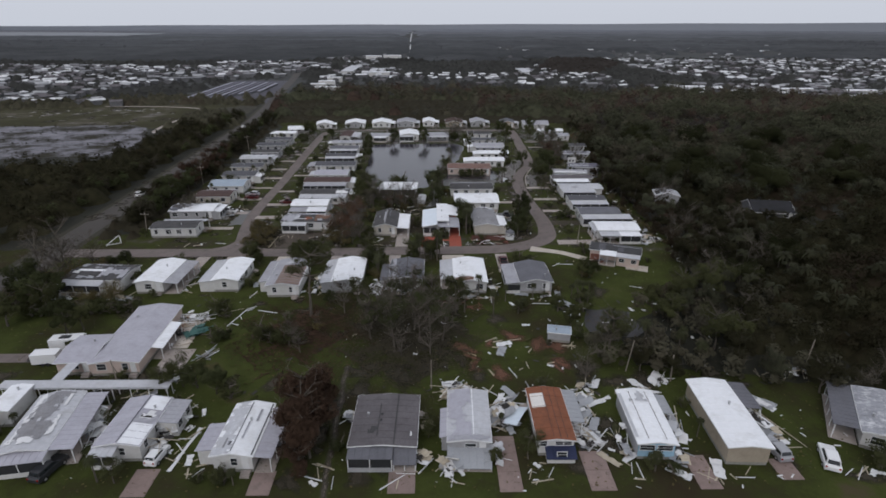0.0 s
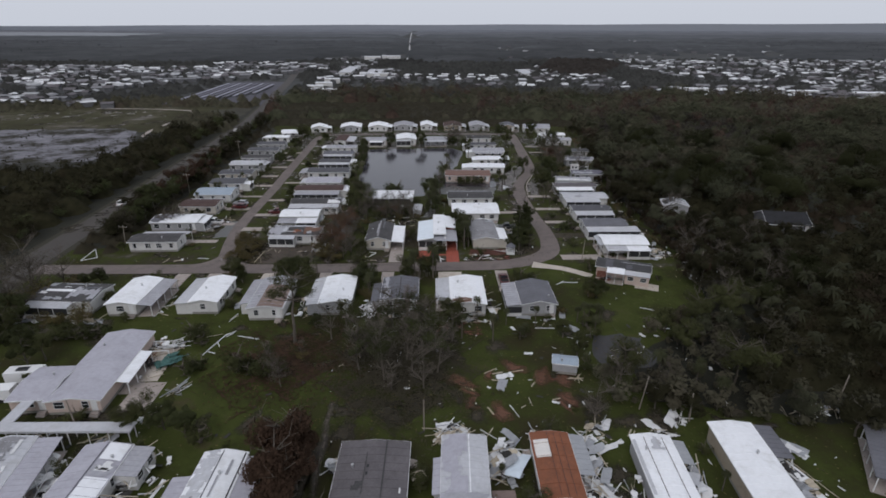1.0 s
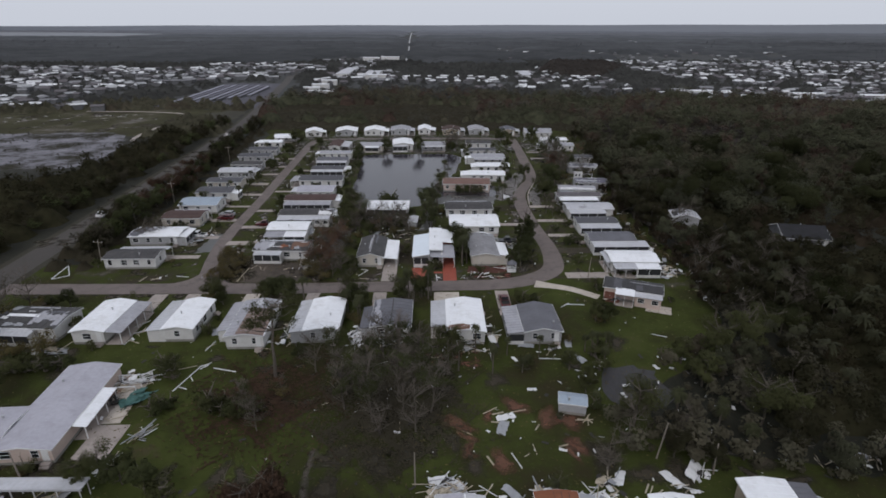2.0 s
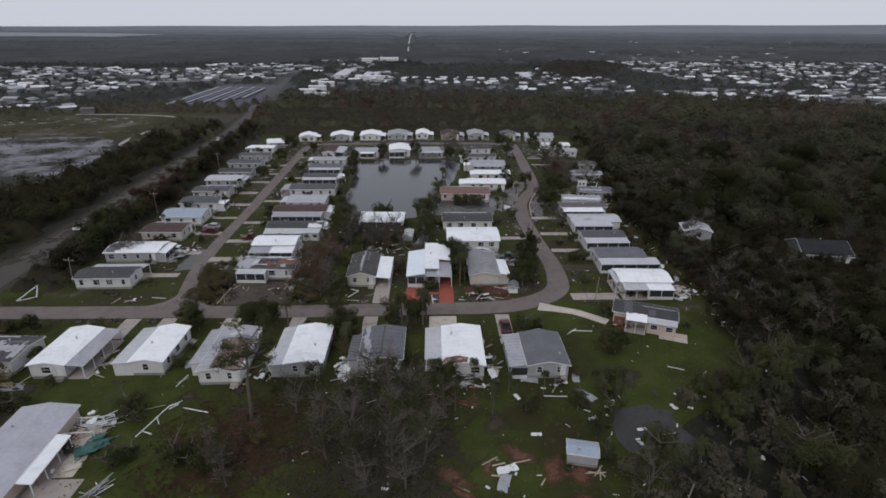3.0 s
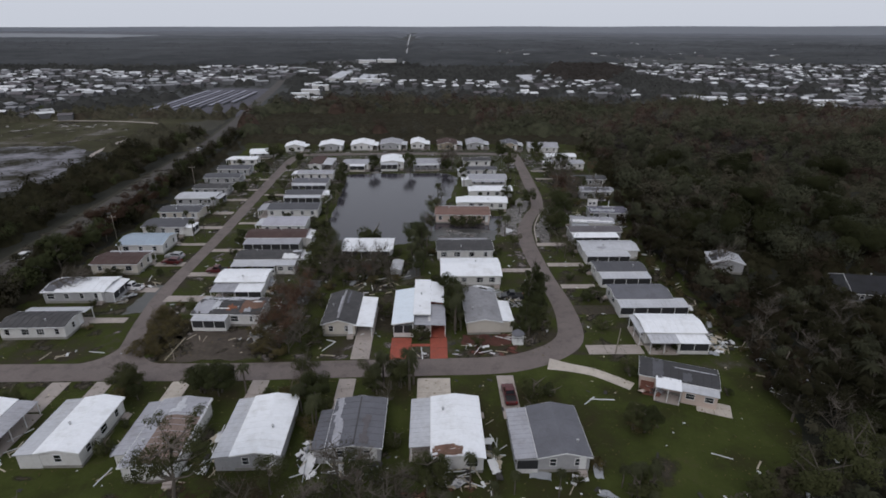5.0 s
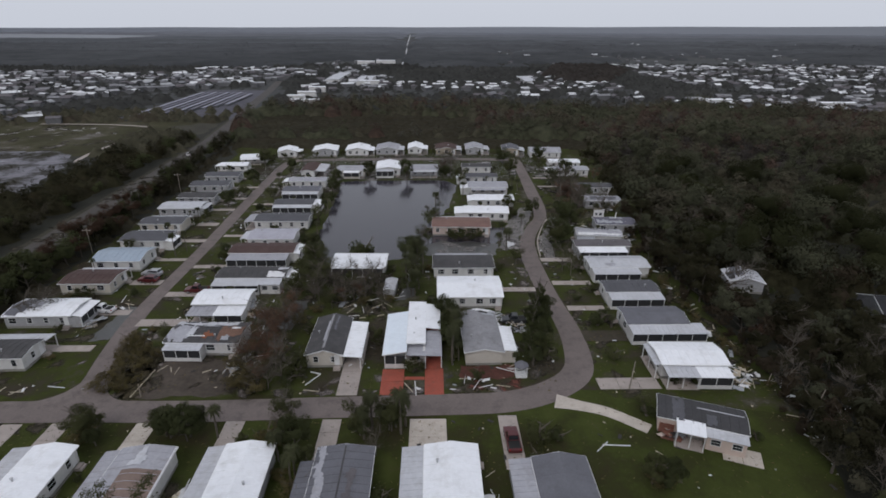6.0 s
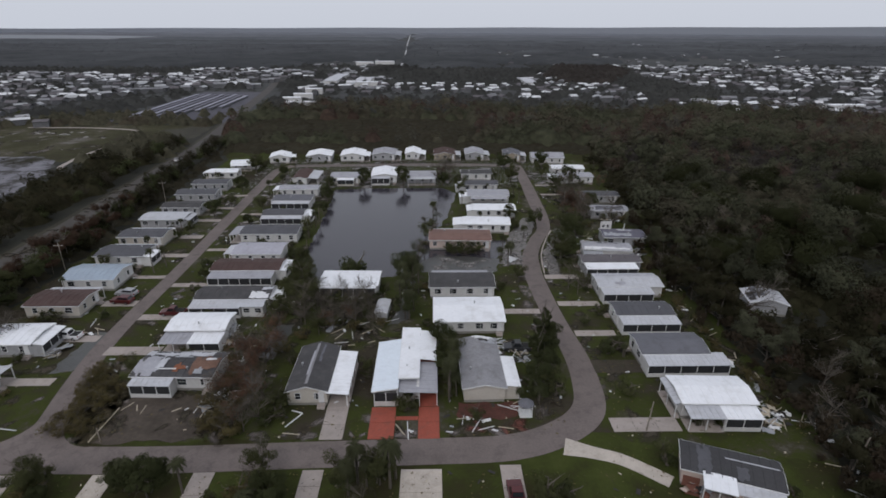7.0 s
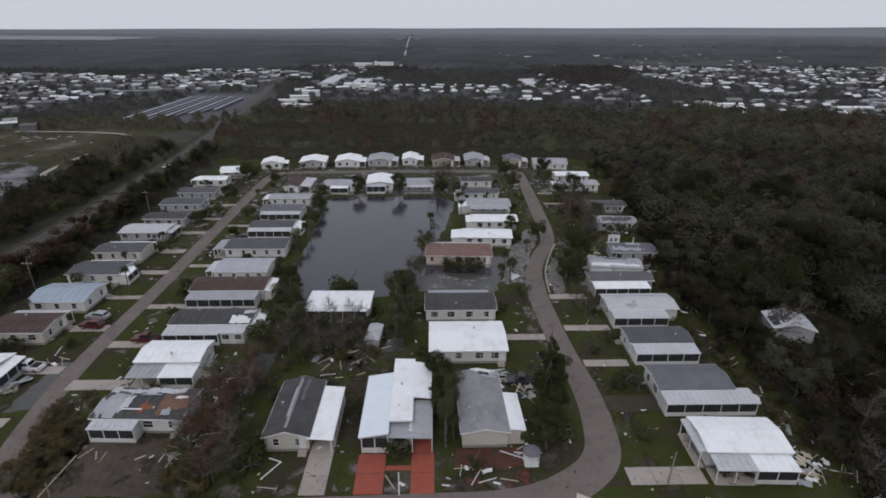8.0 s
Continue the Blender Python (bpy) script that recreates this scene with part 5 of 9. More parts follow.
home(50.0, 172.3, 14.2, 6.9, "x", dull_roof, white_wall, "home with a battered white roof and dark porch", 0, annexes=(("F", -6.8, 4.0, 3.2, "screen", dull_roof),), patches=((-6.4, 6.4, 1.6, 2.2, ash_roof), (-3.2, -1.0, -2.8, -1.6, ash_roof)), wins="L")
home(49.9, 184.4, 14.4, 5.0, "x", slate_roof, grey_wall, "home with a grey roof and bright porch strip", 0, annexes=(("F", -6.8, 5.4, 3.4, "screen", white_roof),), wins="L")
home(51.4, 192.2, 12.2, 5.6, "x", ash_roof, white_wall, "wrecked pale home with a torn-open front", -7, annexes=(("F", -6.0, -1.2, 2.0, "carport", sheet_grey, 2.5, 0.9),), patches=((-5.6, 5.6, -2.6, -1.4, sheet_white), (-2.0, 3.0, 0.6, 2.2, slate_grey_roof)), wins="L")
torn_home = home(58.6, 201.4, 11.4, 6.8, "x", mauve_roof, grey_wall, "wrecked home with a mauve grey roof, one gable wall still standing", -4, patches=((-5.2, 2, -2.8, -0.4, sheet_grey), (-1.0, 2.6, 0.4, 2.6, dull_roof)), wins="F")
part("standing_wall", Build().box(-5.4, -2.4, 2.4, 2.55, 2.4, 5.2), white_wall, torn_home)
for u in (-4.6, -3.4):
    window(torn_home, pose(u, 2.38, 3.5, 0, 0, 0), 0.7, 0.8)
for a, b in (((0.0, -0.6, 3.1), (1.6, -2.4, 3.0)), ((1.0, 0.2, 3.2), (3.0, -1.6, 3.05)), ((1.8, 0.8, 3.2), (4.0, -0.8, 3.05)), ((0.8, 1.8, 3.1), (0.9, 1.6, 4.9))):
    part("loose_beam", Build().beam(a, b, 0.2, 0.14), sheet_white, torn_home)
home(61.4, 223.4, 11.6, 6.2, "x", ash_roof, grey_wall, "wrecked home half hidden by trees", -3, patches=((-4, 4.5, -2.4, 0.4, grey_roof),), wins="F")
home(63.4, 239.2, 12.0, 6.2, "x", slate_grey_roof, grey_wall, "grey home half hidden by brown trees", -2, wins="F")
home(60.8, 264.0, 13.6, 7.0, "x", ash_roof, white_wall, "home with a grey roof and white porch", 2, annexes=(("L", -3, 3, 3, "carport", white_roof),), wins="F")
home(61.0, 276.6, 13.0, 7.0, "x", white_roof, white_wall, "home with a bright white roof", 0, wins="F")
home(76.0, 163.9, 7.6, 6.6, "y", dull_roof, grey_wall, "small grey cottage with a white roof among trees", -12, rise=1.0, patches=((-1.2, 3.2, -3.6, -0.3, grey_roof), (-2.6, 1.0, -3.5, -2.2, dark_scrap), (0.4, 2.2, -1.8, -0.6, sheet_grey)), wins="", name="cottage")
home(101.0, 149.9, 11.8, 10.4, "x", black_roof, shade_toned_wall, "dark-roofed house standing in the woods", -10, eave=2.3, rise=2.3, rib=9, rib_h=0.02, wins="F", name="house")

# small sheds
home(23.4, 82.0, 4.2, 2.8, "x", blue_roof, grey_wall, "small metal garden shed with a pale roof on the grass", -12, eave=1.9, rise=0.4, over=0.12, name="shed")
home(-3.0, 162.3, 2.6, 5.6, "y", dull_roof, grey_wall, "narrow broken garden shed", -4, eave=2.0, rise=0.3, over=0.12, name="shed")
home(-61.0, 63.0, 3.2, 6.2, "y", white_roof, white_wall, "white box storage shed with a ridged roof", 5, eave=2.7, rise=0.25, over=0.1, name="shed")

c = thing("covered_walkway", pose(-52.0, 66.6, 0, 0, 0, -0.5), "long white canopy walkway on thin posts", "walkway")
part("canopy", Build().box(-13.2, 12.6, -0.9, 0.9, 2.3, 2.45).box(-13.2, 12.6, -0.95, -0.88, 2.15, 2.48).box(-13.2, 12.6, 0.88, 0.95, 2.15, 2.48), dull_roof, c)
part("canopy_branch", Build().hexa2((-6.2, 0.96, 2.32), (-4.4, 0.96, 2.32), (-4.6, 6.0, 2.32), (-6.4, 6.0, 2.32), 0.14), dull_roof, c)
for i in range(10):
    for s in (-0.75, 0.75):
        part("post", Build().box(-12.6 + i * 2.75, -12.5 + i * 2.75, s - 0.05, s + 0.05, 0, 2.3), trim, c)

gz = thing("gazebo", pose(21.1, 131.6, 0) @ Matrix.Diagonal((0.78, 0.78, 0.9, 1)), "small white octagonal gazebo with a grey roof", "gazebo")
ring8 = [(math.cos(math.pi * i / 4 + 0.39), math.sin(math.pi * i / 4 + 0.39)) for i in range(8)]
part("floor", Build().hexa2((-1.2, -1.2, 0), (1.2, -1.2, 0), (1.2, 1.2, 0), (-1.2, 1.2, 0), 0.15), trim, gz)
roof8 = Build()
for (a, b), (e, f) in zip(ring8, ring8[1:] + ring8[:1]):
    roof8.face((a * 1.6, b * 1.6, 2.2), (e * 1.6, f * 1.6, 2.2), (0, 0, 3.2))
    roof8.face((a * 1.6, b * 1.6, 2.1), (e * 1.6, f * 1.6, 2.1), (e * 1.6, f * 1.6, 2.2), (a * 1.6, b * 1.6, 2.2))
part("roof", roof8, grey_roof, gz)
for a, b in ring8:
    part("post", Build().beam((a * 1.35, b * 1.35, 0), (a * 1.35, b * 1.35, 2.15), 0.1), trim, gz)
for (a, b), (e, f) in list(zip(ring8, ring8[1:]))[:7]:
    part("railing", Build().beam((a * 1.35, b * 1.35, 0.8), (e * 1.35, f * 1.35, 0.8), 0.08).beam((a * 1.35, b * 1.35, 0.4), (e * 1.35, f * 1.35, 0.4), 0.08), trim, gz)


# ---- trees and woods ----
def crown_arrays(seed, height, radius, base, count, size, lobes=7, squash=0.8, flat=False):
    """Leaf clumps as triangles gathered in uneven lobes; returns corners and triangles."""
    r = np.random.RandomState(seed)
    reach = 0.55 if lobes < 9 else 0.74
    cents = np.stack([r.uniform(-reach, reach, lobes) * radius, r.uniform(-reach, reach, lobes) * radius, base + (height - base) * r.uniform(0.3, 0.88, lobes)], 1)
    radii = radius * (r.uniform(0.35, 0.62, lobes) if lobes < 9 else r.uniform(0.2, 0.46, lobes))
    which = r.randint(0, lobes, count)
    d = r.normal(size=(count, 3))
    d /= np.linalg.norm(d, axis=1)[:, None]
    p = cents[which] + d * (radii[which] * r.uniform(0.45, 1.08, count) ** 0.6)[:, None] * np.array([1, 1, squash])
    p[:, 2] = np.clip(p[:, 2], base * 0.6, None)
    o = p - np.array([0, 0, base + (height - base) * 0.35])
    o = o / (np.linalg.norm(o, axis=1)[:, None] + 1e-6) * 0.6 + d * 0.6 + np.array([0, 0, 0.4])
    o /= np.linalg.norm(o, axis=1)[:, None]
    n = o + r.normal(size=(count, 3)) * 0.38
    n /= np.linalg.norm(n, axis=1)[:, None]
    a = np.cross(n, r.normal(size=(count, 3)))
    a /= np.linalg.norm(a, axis=1)[:, None] + 1e-6
    b = np.cross(n, a)
    s = size * r.uniform(0.6, 1.5, count)[:, None]
    v = np.stack([p - a * s * 0.6, p + a * s * 0.6 + b * s * 0.2, p + b * s * 1.0], 1).reshape(-1, 3)
    return v, np.arange(count * 3).reshape(-1, 3), np.repeat(o, 3, 0)


def limbs(seed, height, radius, base, count=7, thick=0.22, twigs=3):
    """A tapered, slightly bent trunk with limbs and twigs."""
    r = random.Random(seed)
    b = Build()
    x, y, z = 0.0, 0.0, -0.1
    spine = [(x, y, z)]
    for i in range(4):
        x, y, z = x + r.uniform(-0.25, 0.25), y + r.uniform(-0.25, 0.25), z + height * 0.19
        spine.append((x, y, z))
    for i in range(4):
        b.tube(spine[i], spine[i + 1], thick * (1 - 0.2 * i), thick * (1 - 0.2 * (i + 1)), 7)
    for i in range(count):
        k = r.randint(1, 4)
        p = Vector(spine[k])
        a = r.uniform(0, 2 * math.pi)
        q = p + Vector((math.cos(a) * radius * r.uniform(0.5, 0.9), math.sin(a) * radius * r.uniform(0.5, 0.9), height * r.uniform(0.12, 0.3)))
        b.tube(p, q, thick * 0.45, thick * 0.14, 5)
        for j in range(twigs):
            s = p.lerp(q, r.uniform(0.4, 1))
            b.tube(s, s + Vector((r.uniform(-1, 1), r.uniform(-1, 1), r.uniform(0.1, 1.0))) * radius * 0.4, thick * 0.14, thick * 0.05, 4)
    return b


def broadleaf(seed, height, radius, material, label, count=5200, size=0.22, name="tree", low=0.22):
    top = thing(name, Matrix(), label, "tree", "trees")
    part("trunk", limbs(seed, height, radius, height * 0.3), bark, top)
    v, f, o = crown_arrays(seed, height, radius, height * low, count, size, 15)
    part("crown", tri_mesh("crown", v, f, material, o), None, top)
    return top


def palm(seed, height, label="cabbage palm with ragged storm-blown fronds", size=1.25):
    r = random.Random(seed)
    top = thing("palm_tree", Matrix(), label, "palm tree", "palms")
    t = Build()
    bend = r.uniform(-0.5, 0.5)
    pts = [(bend * (i / 5) ** 2, 0.3 * bend * (i / 5), height * i / 5 - 0.05) for i in range(6)]
    for i in range(5):
        t.tube(pts[i], pts[i + 1], 0.2 - 0.012 * i, 0.19 - 0.012 * i, 8)
    part("trunk", t, bark, top)
    v, f = [], []
    ox, oy, oz = pts[5]
    for i in range(110):
        a, lift = r.uniform(0, 2 * math.pi), r.uniform(-0.5, 1.1)
        d = Vector((math.cos(a), math.sin(a), 0))
        side = Vector((-d.y, d.x, 0))
        p = Vector((ox, oy, oz))
        for k in range(4):
            q = p + d * size * 0.3 + Vector((0, 0, size * 0.26 * (lift - 0.55 * k)))
            w0, w1 = (0.1, 0.42, 0.5, 0.4)[k] * 0.2, (0.42, 0.5, 0.4, 0.05)[k] * 0.2
            n = len(v)
            v += [p - side * w0, p + side * w0, q + side * w1 + Vector((0, 0, -0.08)), q - side * w1 + Vector((0, 0, -0.08))]
            f += [(n, n + 1, n + 2), (n, n + 2, n + 3)]
            p = q
    part("fronds", tri_mesh("fronds", [tuple(p) for p in v], f, palm_leaf), None, top)
    return top


def stripped(seed, height, radius, label="storm-stripped tree with bare broken limbs", material=None, count=520):
    top = thing("bare_tree", Matrix(), label, "tree", "trees")
    part("trunk", limbs(seed, height, radius, height * 0.3, 17, 0.18, 11), bark, top)
    v, f, o = crown_arrays(seed, height, radius, height * 0.3, count, 0.15, 9)
    part("crown", tri_mesh("crown", v, f, material or bare_leaf, o), None, top)
    return top


KINDS = {
    "green": [broadleaf(100 + i, h, r, leaf, "dense dark green broadleaf tree") for i, (h, r) in enumerate(((7.5, 3.4), (9.0, 3.8), (6.0, 2.8)))],
    "olive": [broadleaf(120 + i, h, r, olive_leaf, "olive green tree thinned by the storm", 3600, 0.21) for i, (h, r) in enumerate(((7.0, 3.0), (9.0, 3.6)))],
    "palm": [palm(140 + i, h) for i, h in enumerate((5.0, 6.5, 8.0))],
    "bare": [stripped(160 + i, h, r) for i, (h, r) in enumerate(((8.0, 3.2), (9.5, 3.6), (6.5, 2.8)))],
    "dead": [broadleaf(180, 9.5, 3.6, dead_leaf, "tree with a thick crown of dead brown leaves", 6500, 0.21), broadleaf(181, 8.0, 3.2, dead_leaf, "ragged dead tree brown from the ground up", 5500, 0.21, low=0.04)],
    "shrub": [broadleaf(190 + i, h, r, olive_leaf if i else leaf, "low leafy garden shrub", 900, 0.17, "shrub", 0.05) for i, (h, r) in enumerate(((1.8, 1.3), (2.4, 1.5)))],
}
KINDS["brush"] = [broadleaf(200 + i, h, r, brush_leaf, "withered olive brown brush", 1600, 0.18, "brush", 0.04) for i, (h, r) in enumerate(((2.6, 2.6), (3.4, 3.0)))]
KINDS["oak"] = [broadleaf(210 + i, h, r, oak_leaf, "broad spreading oak with a smooth olive crown", 15000, 0.26, "oak_tree", 0.3) for i, (h, r) in enumerate(((10.5, 8.0), (9.5, 7.0)))]
KINDS["withered"] = [stripped(220 + i, h, r, "storm-stripped tree with withered reddish brown foliage", withered_leaf, 1500) for i, (h, r) in enumerate(((8.0, 3.8), (7.0, 3.2)))]
KINDS["dark"] = [broadleaf(250 + i, h, r, near_leaf, "dense blackish green tree at the edge of the woods") for i, (h, r) in enumerate(((7.5, 3.4), (9.0, 3.6), (6.0, 2.8)))] + [broadleaf(255, 7.5, 3.2, deep_leaf, "ragged olive tree at the edge of the woods", 3600, 0.21)]
KINDS["thin"] = [stripped(240 + i, h, r, "tall thin tree with dark ragged foliage", leaf, 1500) for i, (h, r) in enumerate(((10.0, 2.6), (8.5, 2.4)))]
KINDS["cypress"] = [broadleaf(230, 10.0, 1.5, leaf, "tall narrow dark green tree", 4200, 0.22, "cypress", 0.06)]
USED = set()
pick = random.Random(5)


def plant(kind, x, y, size=1.0, turn=None, grow=1.22):
    """Stands a tree of the kind at a place; the first use of a model moves it there, later ones copy it."""
    model = pick.choice(KINDS[kind])
    size *= grow
    m = pose(x, y, 0, 0, 0, pick.uniform(0, 360) if turn is None else turn) @ Matrix.Diagonal((size, size, size * pick.uniform(0.9, 1.12), 1))
    if model.name in USED:
        q = model.scale
        return copy_thing(model, m @ Matrix.Diagonal((1 / q.x, 1 / q.y, 1 / q.z, 1)))
    USED.add(model.name)
    model.matrix_basis = m
    return model


for x, y, q in ((-17.0, 52.4, 0.62), (-16.2, 55.6, 0.85), (-16.9, 59.0, 0.85), (-16.0, 62.4, 0.62), (-15.4, 57.6, 0.75), (-17.8, 56.0, 0.7), (-15.8, 53.4, 0.7), (-17.4, 61.0, 0.6), (-16.4, 50.6, 0.55)):
    plant("dead", x, y, q)
for x, y, s in ((-9, 92, 1.0), (-6, 96, 1.1), (-3, 90, 1.0), (1, 94, 0.9), (-11, 86, 1.0), (-7, 83, 1.05), (-2, 82, 1.1), (3, 86, 0.9), (-5, 77, 0.9), (0, 77.5, 0.9), (5, 91, 0.7)):
    plant("bare", x, y, s * 0.82)
for x, y, s in ((-8.0, 88.0, 0.95), (-3.6, 93.0, 1.0), (0.6, 89.0, 0.9), (-6.4, 79.6, 0.85), (2.2, 81.6, 0.8), (-10.8, 82.4, 0.8), (-3.0, 85.4, 0.9)):
    plant("thin", x, y, s)
for x, y, s in ((-5, 99.5, 0.42), (-1.5, 97, 0.4), (4.6, 97, 0.55), (-10.5, 89, 0.5), (6, 96.5, 0.5)):
    plant("olive", x, y, s)
tall = thing("tall_tree", pose(-23.4, 90.8, 0), "tall storm-stripped tree with long bare limbs and thin green tufts", "tree", "trees")
trunk, tufts = Build(), []
rq = random.Random(46)
spine = [Vector(q) for q in ((0, 0, -0.2), (0.2, 0.1, 3.2), (0.1, 0.3, 6.2), (0.5, 0.4, 8.6), (0.4, 0.8, 10.6), (0.8, 0.7, 12.8))]
for k, (a, b) in enumerate(zip(spine, spine[1:])):
    trunk.tube(a, b, 0.30 - 0.045 * k, 0.255 - 0.045 * k, 9)
for k in range(15):
    a = spine[rq.choice((3, 3, 4, 4, 5, 5))]
    turn = k * 2.4
    reach = rq.uniform(2.2, 4.8)
    b = a + Vector((math.cos(turn) * reach, math.sin(turn) * reach * 0.8, rq.uniform(0.6, 2.2)))
    m = a.lerp(b, 0.5) + Vector((0, 0, -0.4))
    trunk.tube(a, m, 0.13, 0.09, 6)
    trunk.tube(m, b, 0.09, 0.03, 6)
    for j in range(7):
        c = m.lerp(b, rq.uniform(0.1, 1.0))
        trunk.tube(c, c + Vector((rq.uniform(-1, 1), rq.uniform(-1, 1), rq.uniform(0.0, 1.0))) * 1.3, 0.035, 0.012, 4)
    tufts += [b, m.lerp(b, 0.55)]
part("trunk", trunk, bark, tall)
v, f, o = [], [], []
for k, q in enumerate(tufts):
    a, b, c = crown_arrays(460 + k, 1.3, 1.35, -0.6, 300, 0.13, 5, 0.55)
    f.append(b + sum(len(x) for x in v))
    v.append(a + np.array(q))
    o.append(c)
part("crown", tri_mesh("crown", np.concatenate(v), np.concatenate(f), olive_leaf, np.concatenate(o)), None, tall)
for k, x, y, s in (("thin", -25.2, 80.6, 0.62), ("bare", -24.6, 81.4, 0.5), ("shrub", -26.2, 81.0, 0.9), ("shrub", -23.8, 82.2, 0.8), ("shrub", -30.8, 82.2, 1.2), ("shrub", -29.4, 83.0, 1.0), ("shrub", -28.4, 81.4, 0.9), ("bare", -30.2, 82.4, 0.3), ("shrub", -38.8, 81.6, 1.1), ("shrub", -37.4, 83.4, 0.9), ("bare", -38.2, 82.4, 0.28), ("shrub", -41.2, 92.2, 1.2), ("shrub", -40.0, 90.6, 1.0), ("shrub", -42.6, 93.2, 1.0), ("withered", -21.6, 87.4, 0.28), ("brush", -21.0, 86.2, 0.35), ("olive", -39, 69, 0.5), ("olive", -41, 67.5, 0.45), ("green", -66, 84, 0.65), ("olive", -64.5, 86, 0.55)):
    plant(k, x, y, s)
# along the second row and the cross street
for k, x, y, s in (("olive", -43.5, 117.5, 0.5), ("green", -31.8, 117.6, 0.55), ("green", -28.5, 116.6, 0.5), ("olive", -14.0, 116.5, 0.5), ("palm", -11.8, 110.0, 0.6), ("olive", -4.2, 117.8, 0.5), ("olive", 0.2, 118.2, 0.5), ("shrub", 21, 115.5, 1.0), ("shrub", 24, 116, 0.9), ("palm", 29.4, 97.4, 0.4), ("palm", 21.0, 96.0, 0.4), ("palm", 15.5, 96.5, 0.4), ("palm", 10.0, 97.5, 0.5), ("palm", 12.6, 95.0, 0.4),
                   ("shrub", -16.5, 131.5, 1.0), ("shrub", -17.5, 129.5, 0.8),
                   ("palm", 9.6, 137.0, 0.55), ("palm", 10.4, 142.0, 0.6), ("green", 10.0, 147.5, 0.5), ("green", 24.4, 138.6, 0.55), ("green", 25.8, 142.0, 0.62), ("green", 27.2, 146.6, 0.6), ("green", 23.6, 134.6, 0.45), ("palm", 20.4, 133.4, 0.4), ("shrub", 2.8, 132.6, 0.8), ("shrub", 4.0, 133.4, 0.7), ("shrub", 13.5, 130.6, 0.7)):
    plant(k, x, y, s)
# yards round the pond
for k, x, y, s in (("olive", -19.0, 163.0, 0.75), ("olive", -21.0, 171.0, 0.75), ("olive", -22.5, 176.0, 0.6), ("bare", -8.0, 158.0, 0.6), ("bare", -12.0, 156.0, 0.6), ("bare", -4.0, 155.0, 0.6), ("bare", -15.0, 161.5, 0.6), ("bare", -7.0, 161.8, 0.5), ("palm", 1.5, 168.0, 0.75), ("palm", 0.8, 172.5, 0.75), ("palm", 2.6, 176.0, 0.8), ("palm", 3.2, 164.0, 0.65), ("green", 1.4, 179.6, 0.6), ("thin", 3.8, 183.2, 0.6), ("thin", 5.2, 189.5, 0.55), ("thin", 5.4, 208.2, 0.55), ("olive", 6.8, 212.4, 0.42), ("thin", 8.6, 217.0, 0.5), ("palm", 7.4, 224.0, 0.75), ("shrub", -11.2, 181.0, 2.2), 
                   ("palm", -26.0, 198.0, 0.48), ("green", -24.6, 190.5, 0.41), ("olive", -22.4, 183.5, 0.48), ("green", -23.0, 179.0, 0.48), ("palm", -27.0, 205.0, 0.51), ("palm", -26.8, 214.0, 0.61), ("palm", -27.0, 220.0, 0.61), ("green", -26.8, 226.0, 0.51), ("palm", -27.6, 233.0, 0.65), ("green", -27.8, 238.0, 0.48), ("palm", -28.4, 246.0, 0.61), ("green", -29.2, 252.0, 0.41), ("olive", -30.5, 258.0, 0.48), ("palm", -27.6, 243.0, 0.54),
                   ("green", -17.8, 258.5, 0.6), ("palm", -18.0, 260.0, 0.7), ("green", -3.4, 258.0, 0.65), ("bare", 9.8, 262.0, 0.9), ("bare", 13.6, 266.0, 0.9), ("bare", 12.4, 272.0, 1.0), ("green", 11.0, 258.4, 0.6), ("olive", 16.6, 246.0, 0.6), ("palm", 16.8, 233.0, 0.6), ("dead", 10.5, 268.5, 0.4), ("palm", 32.6, 205.5, 0.6), ("palm", 25.6, 186.0, 0.7), ("palm", 27.0, 191.0, 0.7), ("olive", 30.5, 221.0, 0.6), ("palm", 35.8, 236.0, 0.6), ("palm", 35.4, 246.0, 0.6), ("olive", 36.8, 262.0, 0.8), ("green", 36.6, 281.0, 0.8), ("palm", 37.6, 271.0, 0.7)):
    plant(k, x, y, s)
# left street yards
for k, x, y, s in (("green", -37.8, 197.6, 0.45), ("palm", -59.0, 183.0, 0.6), ("palm", -57.6, 186.4, 0.5), ("shrub", -44.6, 172.0, 0.9), ("green", -45.2, 181.5, 0.4), ("olive", -60.8, 208.6, 0.45), ("green", -59.2, 222.6, 0.55), ("olive", -57.8, 233.6, 0.6), ("green", -61.0, 229.6, 0.5), ("green", -47.0, 216.0, 0.5), ("olive", -46.6, 229.6, 0.5), ("palm", -48.0, 243.0, 0.6), ("palm", -47.0, 256.0, 0.7), ("green", -59.0, 248.8, 0.6), ("shrub", -58.6, 161.0, 0.8), ("olive", -62.8, 276.8, 0.8), ("green", -64.4, 281.0, 0.7), ("palm", -66.4, 196.4, 0.5), ("palm", -64.0, 210.6, 0.5), ("green", -50.0, 271.5, 0.6), ("palm", -47.2, 277.0, 0.6)):
    plant(k, x, y, s)
